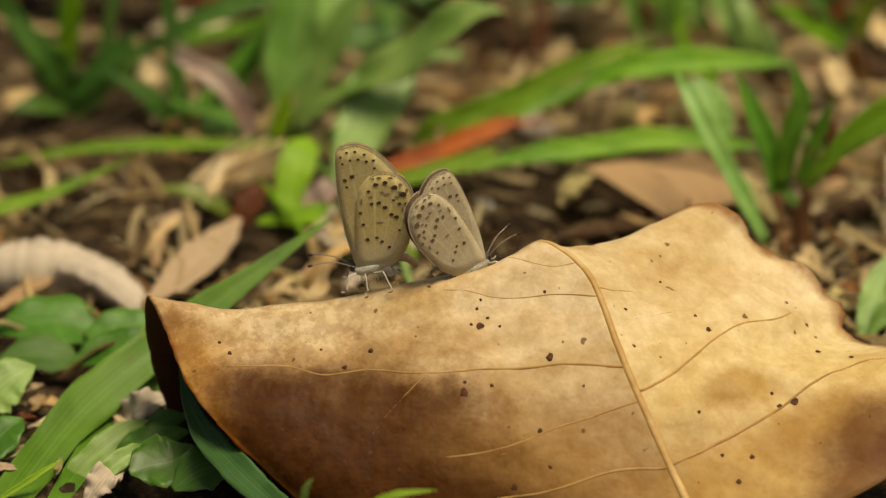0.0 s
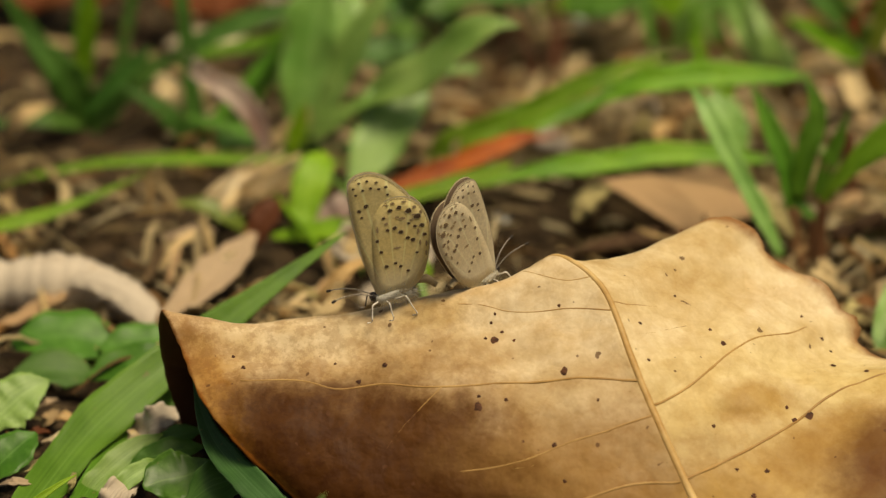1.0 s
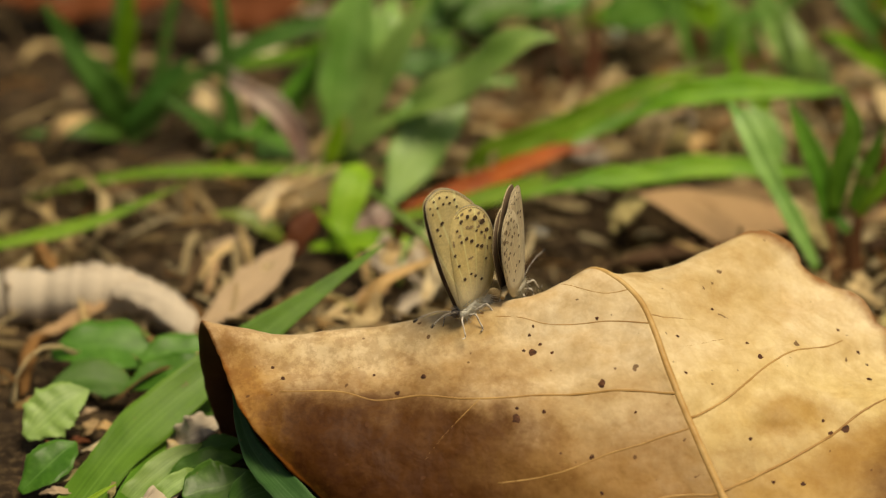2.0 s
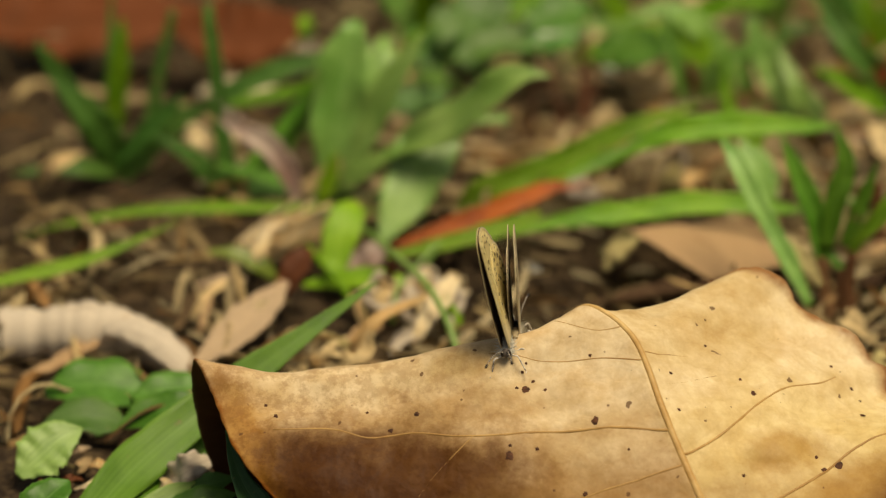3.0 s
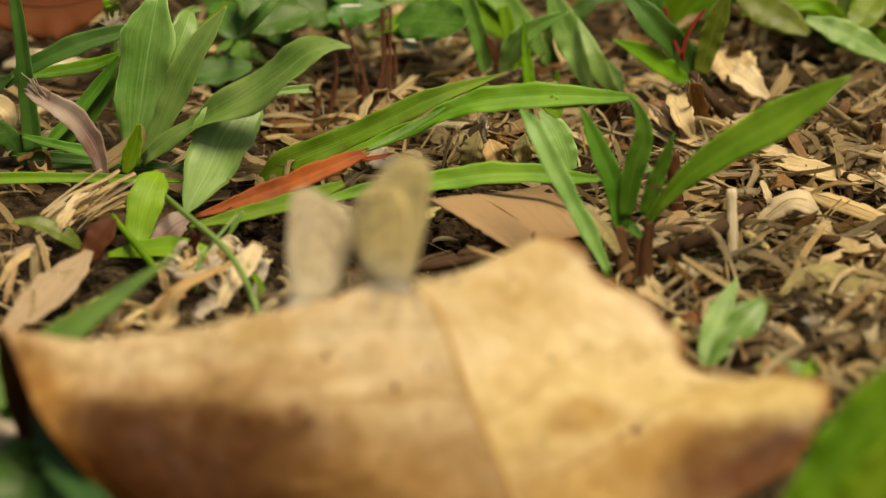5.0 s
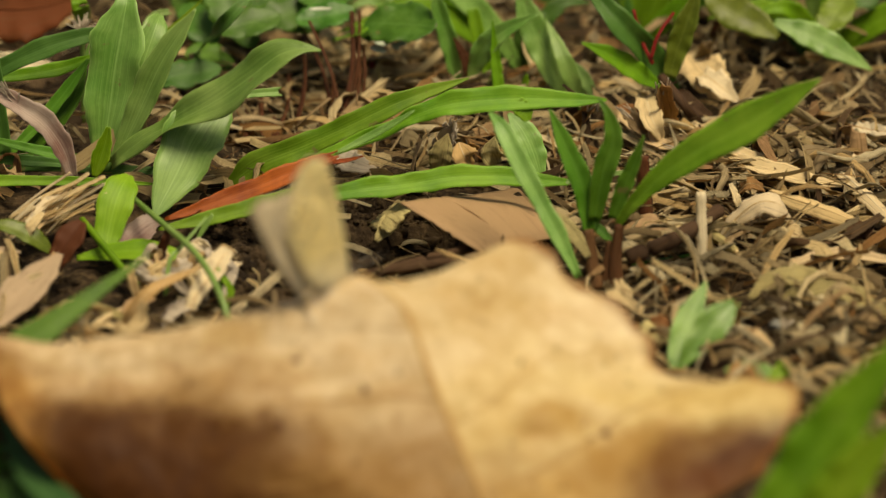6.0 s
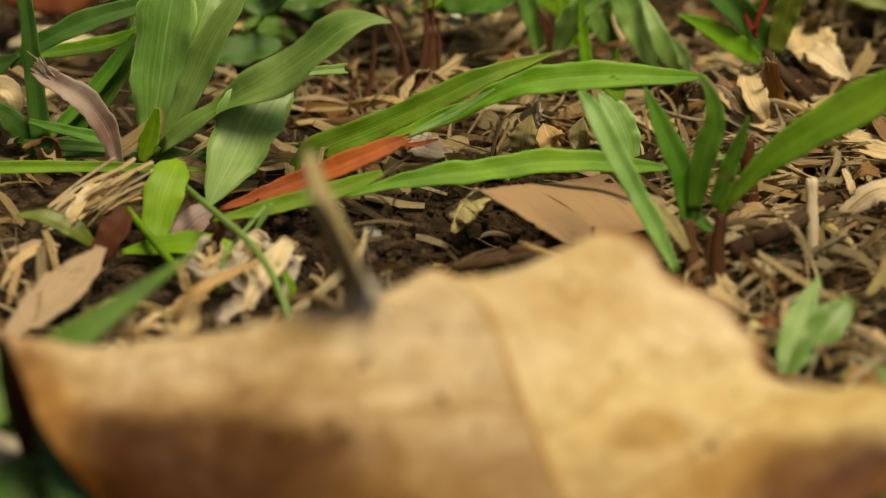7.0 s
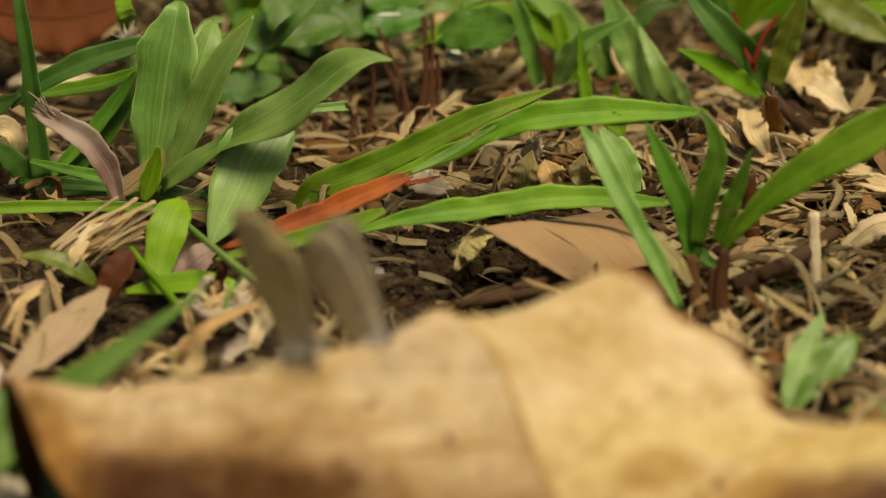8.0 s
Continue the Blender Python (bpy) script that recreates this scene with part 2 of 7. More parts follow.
# stains and painted shade, a row each: centre and spread in leaf coordinates, ragged edge, strength, colour
STAINS_AND_SHADE = [
    # wide tan-brown: shade of the steep lower front, painted into the leaf colour
    (0.30, 1.04, 0.42, 0.48, 0.6, 0.78, (0.33, 0.172, 0.038)),
    (0.14, 0.90, 0.26, 0.48, 0.8, 0.86, (0.33, 0.140, 0.020)),
    (0.36, 1.00, 0.24, 0.30, 0.9, 0.62, (0.30, 0.155, 0.045)),
    # the same painted shade low on the spread half
    (0.66, 1.03, 0.26, 0.28, 0.9, 0.66, (0.42, 0.25, 0.07)),
    (0.030, 0.60, 0.070, 0.38, 1.4, 0.80, (0.36, 0.165, 0.016)),
    # brown staining, deepened with painted shade of the down-turned front
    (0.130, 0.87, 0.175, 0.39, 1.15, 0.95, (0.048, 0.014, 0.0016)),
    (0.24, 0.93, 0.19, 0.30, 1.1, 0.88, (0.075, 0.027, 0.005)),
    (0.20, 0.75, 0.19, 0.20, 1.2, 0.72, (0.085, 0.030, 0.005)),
    # band of painted shade along the fold above the main vein
    (0.30, 0.545, 0.16, 0.055, 0.8, 0.45, (0.44, 0.28, 0.11)),
    (0.07, 0.47, 0.05, 0.10, 0.9, 0.40, (0.48, 0.30, 0.10)),
    (0.27, 0.42, 0.04, 0.05, 0.9, 0.40, (0.52, 0.33, 0.10)),
    (0.40, 0.66, 0.10, 0.05, 0.9, 0.35, (0.46, 0.29, 0.11)),
    (0.36, 0.80, 0.14, 0.12, 0.9, 0.50, (0.34, 0.19, 0.06)),
    (0.66, 0.77, 0.085, 0.075, 0.9, 0.62, (0.42, 0.23, 0.045)),
    (0.57, 0.93, 0.10, 0.08, 0.9, 0.45, (0.46, 0.27, 0.06)),
    (0.74, 0.90, 0.12, 0.06, 0.9, 0.60, (0.34, 0.17, 0.03)),
    # brown staining together with painted shade under the folded right margin
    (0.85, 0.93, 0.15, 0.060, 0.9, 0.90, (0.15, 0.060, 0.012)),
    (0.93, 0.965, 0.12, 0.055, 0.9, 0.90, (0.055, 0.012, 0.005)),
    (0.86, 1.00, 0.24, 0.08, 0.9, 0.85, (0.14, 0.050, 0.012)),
    (0.88, 0.62, 0.05, 0.05, 0.9, 0.35, (0.46, 0.28, 0.08)),
]
BIG_LEAF = big_leaf_material("dried_leaf_tan")
BIG_LEAF_UNDER = big_leaf_material("dried_leaf_underside", True)
m, n, l, b = mat("leaf_rib", 0.5, 0.3)
l.new(ramp(n, l, noise_node(n, l, 300, 5), [(0.3, (0.40, 0.225, 0.065)), (0.7, (0.62, 0.43, 0.18))]), b.inputs["Base Color"])
bump(n, l, b, noise_node(n, l, 800, 4), 0.4, 0.0003)
RIB = m
m, n, l, b = mat("leaf_vein", 0.5, 0.3)
l.new(ramp(n, l, noise_node(n, l, 300, 4), [(0.3, (0.26, 0.135, 0.036)), (0.7, (0.48, 0.30, 0.105))]), b.inputs["Base Color"])
VEIN = m
m, n, l, b = mat("blemish", 0.7, 0.2)
l.new(ramp(n, l, noise_node(n, l, 2500, 3), [(0.3, (0.03, 0.012, 0.006)), (0.7, (0.12, 0.045, 0.018))]), b.inputs["Base Color"])
BLEMISH = m


def wing_material(name, a, c, amount, veins=0.0):
    m, n, l, b = mat(name, 0.7, 0.2)
    scales = noise_node(n, l, 3800, 3, 0.6)
    cloud = noise_node(n, l, 420, 4)
    col = blend(n, l, ramp(n, l, cloud, [(0.3, 0.0), (0.7, 1.0)]), a, c)
    col = blend(n, l, ramp(n, l, scales, [(0.4, 0.25), (0.6, 0.0)]), col, tuple(x * 0.5 for x in a))
    if veins:
        # pale veins fan out from the wing root
        sep = n.new("ShaderNodeSeparateXYZ")
        l.new(n.new("ShaderNodeTexCoord").outputs["Object"], sep.inputs[0])
        turn = maths(n, l, "ARCTAN2", maths(n, l, "ADD", sep.outputs[0], 0.0008), maths(n, l, "ADD", sep.outputs[2], 0.0015))
        fan = maths(n, l, "ABSOLUTE", maths(n, l, "SINE", maths(n, l, "MULTIPLY", turn, 17.0)))
        col = blend(n, l, ramp(n, l, fan, [(0.0, veins), (0.28, 0.0)]), col, tuple(min(1, x * 1.3) for x in c))
        # paler towards the root
        root_pale = ramp(n, l, maths(n, l, "MULTIPLY", sep.outputs[2], 100.0), [(0.08, 0.6), (0.45, 0.0)])
        col = blend(n, l, root_pale, col, (0.86, 0.80, 0.62))
    l.new(col, b.inputs["Base Color"])
    bump(n, l, b, scales, 0.3, 0.0001)
    see_through(m, n, l, b, col, amount)
    return m


WING_TAN = wing_material("wing_tan", (0.82, 0.68, 0.29), (0.93, 0.80, 0.41), 0.38, 0.6)
WING_GREY = wing_material("wing_grey", (0.74, 0.62, 0.39), (0.87, 0.77, 0.53), 0.36, 0.4)
WING_TOP = wing_material("wing_upperside", (0.13, 0.090, 0.058), (0.20, 0.142, 0.094), 0.15)
WING_SPOT = wing_material("wing_spot", (0.065, 0.042, 0.024), (0.11, 0.075, 0.042), 0.0)
WING_SPOT_PALE = wing_material("wing_spot_faint", (0.13, 0.09, 0.055), (0.20, 0.14, 0.085), 0.0)
WING_MARK = wing_material("wing_mark", (0.26, 0.19, 0.10), (0.36, 0.27, 0.15), 0.0)
WING_HALO = wing_material("wing_spot_ring", (0.80, 0.70, 0.42), (0.90, 0.80, 0.52), 0.45)
WING_EDGE = wing_material("wing_fringe", (0.56, 0.48, 0.32), (0.72, 0.64, 0.46), 0.2)
FUR = wing_material("body_scales", (0.54, 0.53, 0.45), (0.72, 0.70, 0.60), 0.0)
ABDOMEN = wing_material("abdomen_scales", (0.30, 0.23, 0.13), (0.46, 0.37, 0.22), 0.0)
FUR_DARK = wing_material("body_dark", (0.06, 0.05, 0.045), (0.13, 0.11, 0.09), 0.0)
m, n, l, b = mat("insect_leg", 0.5, 0.3)
l.new(ramp(n, l, noise_node(n, l, 1500, 2), [(0.38, (0.10, 0.08, 0.06)), (0.5, (0.66, 0.62, 0.54))]), b.inputs["Base Color"])
LEG = m
m, n, l, b = mat("antenna_rings", 0.5, 0.3)
u, v = uv_parts(n, l)
ring = ramp(n, l, maths(n, l, "MULTIPLY_ADD", maths(n, l, "SINE", maths(n, l, "MULTIPLY", v, 150.0)), 0.5, 0.5), [(0.55, 0.0), (0.7, 1.0)])
ring = blend(n, l, ramp(n, l, v, [(0.85, 0.0), (0.87, 1.0)]), ring, (0.0, 0.0, 0.0))
l.new(blend(n, l, ring, (0.025, 0.018, 0.012), (0.55, 0.50, 0.42)), b.inputs["Base Color"])
ANTENNA = m
m, n, l, b = mat("insect_eye", 0.2, 0.6)
b.inputs["Base Color"].default_value = (0.02, 0.014, 0.01, 1)
EYE = m
m, n, l, b = mat("white_patch", 0.6, 0.3)
l.new(ramp(n, l, noise_node(n, l, 500, 3), [(0.3, (0.38, 0.44, 0.30)), (0.7, (0.62, 0.66, 0.54))]), b.inputs["Base Color"])
WHITE = m
m, n, l, b = mat("grey_stone", 0.8, 0.2)
l.new(ramp(n, l, noise_node(n, l, 900, 5), [(0.3, (0.14, 0.14, 0.12)), (0.7, (0.30, 0.30, 0.26))]), b.inputs["Base Color"])
STONE = m


# ---- shape helpers (lengths in millimetres) ----
def part(name, bm, material, parent=None, label="", smooth=True):
    me = bpy.data.meshes.new(name)
    bm.to_mesh(me)
    bm.free()
    for f in me.polygons:
        f.use_smooth = smooth
    me.materials.append(material)
    ob = new(name, me)
    if parent:
        ob.parent = parent
    return tagged(ob, label)


def root(name, at_mm, label, category, group=""):
    ob = new(name)
    ob.empty_display_size = 0.002
    ob.location = Vector(at_mm) * MM
    return tagged(ob, label, category, group)


def spline(points, k):
    """Smooth curve through points, at k from 0 to 1."""
    p = [Vector(q) for q in points]
    if len(p) == 2:
        return p[0].lerp(p[1], k)
    x = k * (len(p) - 1)
    i = min(int(x), len(p) - 2)
    f = x - i
    a, b_, c, d = p[max(i - 1, 0)], p[i], p[i + 1], p[min(i + 2, len(p) - 1)]
    if i == 0:
        a = b_ * 2 - c
    if i == len(p) - 2:
        d = c * 2 - b_
    return 0.5 * (2 * b_ + (c - a) * f + (2 * a - 5 * b_ + 4 * c - d) * f * f + (3 * b_ - a - 3 * c + d) * f ** 3)


def curve_through(points, k):
    p = np.asarray(points, float)
    x = min(max(k, 0.0), 1.0) * (len(p) - 1)
    i = min(int(x), len(p) - 2)
    f = x - i
    b0, c0 = p[i], p[i + 1]
    a0 = p[i - 1] if i else 2 * b0 - c0
    d0 = p[i + 2] if i + 2 < len(p) else 2 * c0 - b0
    return 0.5 * (2 * b0 + (c0 - a0) * f + (2 * a0 - 5 * b0 + 4 * c0 - d0) * f * f + (3 * b0 - a0 - 3 * c0 + d0) * f ** 3)


def thicken(ob, mm):
    s = ob.modifiers.new("thickness", "SOLIDIFY")
    s.thickness, s.offset = mm * MM, 0.0
    return ob


def strip_mesh(points, width, base=(0, 0, 0), fold=0.25, wave=0.0, waves=5, face=(0, -0.75, 0.65), twist=0.0,
               base_w=0.28, belly=0.42, tip_w=0.02, cut=False, oval=False, across=8, steps=30, seed=0, ragged=0.0, profile=None):
    """A blade along a smooth spine: narrow at the base, widest at the belly, tapering, folded along its middle.
    profile: relative widths at even steps of the spine, in place of that taper."""
    rng = random.Random(seed)
    bm = bmesh.new()
    uv = bm.loops.layers.uv.new("UVMap")
    grid = []
    face = Vector(face).normalized()
    ph, ph2 = rng.random() * 6, rng.random() * 6
    for i in range(steps + 1):
        k = i / steps
        c = spline(points, k)
        t = (spline(points, min(k + 0.02, 1)) - spline(points, max(k - 0.02, 0))).normalized()
        s = t.cross(face)
        if s.length < 1e-3:
            s = t.cross(Vector((1, 0, 0)))
        s.normalize()
        nrm = s.cross(t)
        a = radians(twist) * (k - 0.3)
        s, nrm = s * math.cos(a) + nrm * math.sin(a), nrm * math.cos(a) - s * math.sin(a)
        if k < belly:
            w = base_w + (1 - base_w) * math.sin(k / belly * math.pi / 2)
        else:
            q = (k - belly) / (1 - belly)
            w = tip_w + (1 - tip_w) * (1 - q ** 1.45) if not cut else 1 - 0.25 * q
        if oval:
            w = 0.05 + 0.95 * max(0.0, 1 - (2 * k - 1) ** 2) ** 0.62
        if profile:
            w = max(0.02, curve_through([(q,) for q in profile], k)[0])
        w *= width / 2
        tear = (1 + ragged * (rng.random() - 0.7), 1 + ragged * (rng.random() - 0.7)) if ragged else (1, 1)
        row = []
        for j in range(across + 1):
            x = j / across * 2 - 1
            ripple = wave * width * abs(x) ** 2 * math.sin(k * waves * 6.283 + ph + (1.4 if x > 0 else 0)) * math.sin(math.pi * min(1, k * 1.3))
            lift = 0.55 * fold * w * abs(x) ** 1.15
            end = t * (rng.random() - 0.5) * width * 0.5 if cut and i == steps else Vector()
            p = c + s * (w * x * tear[x > 0] * (1 + 0.05 * math.sin(ph2 + k * 23))) + nrm * (lift + ripple) + end - Vector(base)
            row.append(bm.verts.new(p * MM))
        grid.append(row)
    for i in range(steps):
        for j in range(across):
            f = bm.faces.new((grid[i][j], grid[i][j + 1], grid[i + 1][j + 1], grid[i + 1][j]))
            for lp, (di, dj) in zip(f.loops, ((0, 0), (0, 1), (1, 1), (1, 0))):
                lp[uv].uv = ((j + dj) / across, (i + di) / steps)
    return bm


count = [0]


def blade(parent, points, width, material, name="blade", label="", thick=0.09, **kw):
    count[0] += 1
    kw.setdefault("seed", count[0])
    kw.setdefault("wave", 0.065)
    kw.setdefault("ragged", 0.07)
    bm = strip_mesh(points, width, base=parent.location / MM if parent else (0, 0, 0), **kw)
    return thicken(part(name, bm, material, parent, label), thick)


def tube_mesh(points, r0, r1, base=(0, 0, 0), steps=14, sides=7, rough=0.0, seed=0, bulge=None):
    rng = random.Random(seed)
    bm = bmesh.new()
    uv = bm.loops.layers.uv.new("UVMap")
    rings = []
    for i in range(steps + 1):
        k = i / steps
        c = spline(points, k) - Vector(base)
        t = (spline(points, min(k + 0.03, 1)) - spline(points, max(k - 0.03, 0))).normalized()
        s = t.orthogonal().normalized() if abs(t.x) > 0.9 else t.cross(Vector((1, 0, 0))).normalized()
        o = t.cross(s)
        r = r0 + (r1 - r0) * k
        if bulge:
            r *= bulge(k)
        r *= 1 + rough * (rng.random() - 0.5)
        rings.append([bm.verts.new((c + (s * math.cos(a) + o * math.sin(a)) * r) * MM) for a in (6.2832 * j / sides for j in range(sides))])
    for i in range(steps):
        for j in range(sides):
            f = bm.faces.new((rings[i][j], rings[i][(j + 1) % sides], rings[i + 1][(j + 1) % sides], rings[i + 1][j]))
            for lp, (di, dj) in zip(f.loops, ((0, 0), (0, 1), (1, 1), (1, 0))):
                lp[uv].uv = ((j + dj) / sides, (i + di) / steps)
    bm.faces.new(rings[0][::-1])
    bm.faces.new(rings[-1])
    return bm


def tube(parent, points, r0, r1, material, name="stem", label="", **kw):
    count[0] += 1
    return part(name, tube_mesh(points, r0, r1, base=parent.location / MM if parent else (0, 0, 0), seed=count[0], **kw), material, parent, label)


# ---- ground: one sheet, rough soil near the leaf, running out to the horizon ----
def ground_height(x, y):
    """Height of the soil in millimetres at x, y in millimetres."""
    v = Vector((x * 0.035, y * 0.035, 0.3))
    h = 2.2 * noise.noise(v) + 1.1 * noise.noise(v * 3.1) + 0.7 * noise.noise(v * 8.3) + 0.35 * noise.noise(v * 21)
    # dark hollow under the propped brown leaf
    return h - 0.8 - 16.0 * math.exp(-(((x - 17.8) / 5.2) ** 2 + ((y - 63.0) / 5.5) ** 2))


def build_ground():
    near_x = list(np.arange(-130, 150.1, 1.4))
    near_y = list(np.arange(-70, 190.1, 1.4))
    far = [12, 30, 70, 160, 400, 1000, 3000, 9000, 30000]
    xs = [near_x[0] - f for f in far[::-1]] + near_x + [near_x[-1] + f for f in far]
    ys = [near_y[0] - f for f in far[::-1]] + near_y + [near_y[-1] + f for f in far]
    bm = bmesh.new()
    rows = [[bm.verts.new((x * MM, y * MM, ground_height(x, y) * MM)) for x in xs] for y in ys]
    for i in range(len(ys) - 1):
        for j in range(len(xs) - 1):
            bm.faces.new((rows[i][j], rows[i][j + 1], rows[i + 1][j + 1], rows[i + 1][j]))
    tagged(part("ground", bm, SOIL), "dark crumbly soil strewn with dry grass litter", "soil", kind="structure")


build_ground()


# ---- the big dried leaf: rolled half, midrib, spread half ----
# leaf form begin
LEFT_FORM = [
    [(-26.3, 9.0, -1.3), (-29.0, 6.0, 9.5), (-28.9, 0.2, 18.9), (-26.7, -4.0, 16.2), (-24.4, -9.0, 13.1), (-19.6, -13.0, 8.9), (-10.0, -18.0, 1.9)],
    [(-20.7, 10.0, -2.5), (-21.3, 7.0, 7.8), (-21.2, 0.0, 17.6), (-20.4, -5.0, 15.8), (-18.5, -10.0, 12.8), (-13.8, -15.0, 8.3), (-5.1, -20.0, 1.7)],
    [(-10.5, 11.0, -3.0), (-10.4, 8.0, 7.9), (-10.2, 0.0, 18.6), (-9.9, -5.5, 16.6), (-8.7, -11.0, 13.2), (-5.1, -16.5, 8.4), (1.4, -21.0, 1.3)],
    [(0.3, 11.0, -1.8), (0.3, 8.0, 9.8), (0.3, 0.0, 21.1), (0.8, -5.5, 18.5), (2.0, -11.5, 14.4), (4.4, -17.0, 9.0), (9.2, -22.0, 1.5)],
    [(4.9, 11.0, -1.1), (4.8, 8.0, 10.4), (4.7, 0.0, 22.2), (5.8, -5.0, 19.4), (7.9, -11.0, 15.1), (10.3, -17.5, 9.8), (14.9, -23.0, 2.0)],
    [(6.0, 10.0, 3.2), (6.7, 6.0, 17.6), (9.3, 1.0, 24.3), (13.9, -3.0, 23.0), (16.8, -9.5, 18.2), (19.6, -14.5, 13.0), (26.1, -25.0, 2.2)],
]
RIGHT_FORM = [
    (0.33, (11.4, 4.0, 21.5), (14.6, 8.0, 18.5)),
    (0.42, (15.9, 6.0, 21.3), (20.5, 11.0, 21.1)),
    (0.50, (19.2, 5.0, 21.7), (26.1, 13.0, 22.8)),
    (0.58, (23.3, 3.0, 19.3), (31.7, 11.0, 19.2)),
    (0.68, (27.7, 0.0, 17.7), (38.2, 8.0, 14.2)),
    (0.80, (30.8, -5.0, 14.6), (40.6, 4.0, 12.0)),
    (0.89, (36.5, -8.0, 12.1), (53.1, -4.0, 14.5)),
    (1.00, (37.1, -20.0, 5.9), (49.5, -12.0, 9.2)),
]


def leaf_left(u, v):
    """Rolled half: u from the free end to the midrib, v from behind over the ridge to the front."""
    return curve_through([curve_through(row, v) for row in LEFT_FORM], u)


def leaf_right(u, v):
    """Spread half: u from the midrib to the margin, v from the crest down to the front."""
    k = v * (len(RIGHT_FORM) - 1)
    i = min(int(k), len(RIGHT_FORM) - 2)
    along = RIGHT_FORM[i][0] + (RIGHT_FORM[i + 1][0] - RIGHT_FORM[i][0]) * (k - i)
    start = curve_through(LEFT_FORM[-1], along)
    middle = curve_through([r[1] for r in RIGHT_FORM], v)
    margin = curve_through([r[2] for r in RIGHT_FORM], v)
    return curve_through([start, middle, margin], u)
# leaf form end


def leaf_point(side, u, v, lift=0.0):
    fn = leaf_left if side == "L" else leaf_right
    p = Vector(fn(u, v))
    du = Vector(fn(min(u + 0.01, 1), v)) - Vector(fn(max(u - 0.01, 0), v))
    dv = Vector(fn(u, min(v + 0.01, 1))) - Vector(fn(u, max(v - 0.01, 0)))
    nrm = du.cross(dv).normalized()
    if nrm.y > 0.2 and (side == "R" or v > 0.36):
        nrm = -nrm
    if nrm.z < -0.4:
        nrm = -nrm
    uneven = 0.5 * noise.noise(p * 0.11) + (0.2 if side == "L" else 0.36) * noise.noise(p * 0.3) + 0.07 * noise.noise(p * 0.8)
    return p + nrm * (uneven + lift)


def leaf_sheet(name, side, nu, nv, parent, material):
    bm = bmesh.new()
    uv = bm.loops.layers.uv.new("UVMap")
    grid = []
    for i in range(nu + 1):
        row = []
        for j in range(nv + 1):
            u, v = i / nu, j / nv
            p = leaf_point(side, u, v)
            edge = 0.5 * noise.noise(Vector((u * 9, v * 26, 4))) + 0.3 * noise.noise(Vector((u * 20, v * 70, 1)))
            edge = edge * 0.9 + 0.4 * abs(noise.noise(Vector((3, v * 15, 2)))) if side == "R" else edge * 0.3
            if side == "R" and u > 0.75:
                swell = sum(h * math.exp(-((v - at) / w) ** 2) for at, w, h in ((0.36, 0.05, 0.8), (0.44, 0.02, -0.1), (0.51, 0.045, 1.2), (0.60, 0.03, 0.9), (0.68, 0.03, 0.5)))
                p += Vector((0.7, 0, 0.7)) * swell * ((u - 0.75) / 0.25) ** 2
            if side == "R" and i == nu or side == "L" and i == 0:
                p += Vector((edge, 0, edge * 0.5))
            row.append(bm.verts.new((p - parent.location / MM) * MM))
        grid.append(row)
    for i in range(nu):
        for j in range(nv):
            q = (grid[i][j], grid[i][j + 1], grid[i + 1][j + 1], grid[i + 1][j])
            f = bm.faces.new(q)
            for lp, (di, dj) in zip(f.loops, ((0, 0), (0, 1), (1, 1), (1, 0))):
                uu = (i + di) / nu * 0.5 + (0.5 if side == "R" else 0)
                lp[uv].uv = (uu, (j + dj) / nv)
    ob = part(name, bm, material, parent)
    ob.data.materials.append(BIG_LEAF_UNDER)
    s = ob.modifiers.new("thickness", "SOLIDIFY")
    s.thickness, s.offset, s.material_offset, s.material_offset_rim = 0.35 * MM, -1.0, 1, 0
    return ob


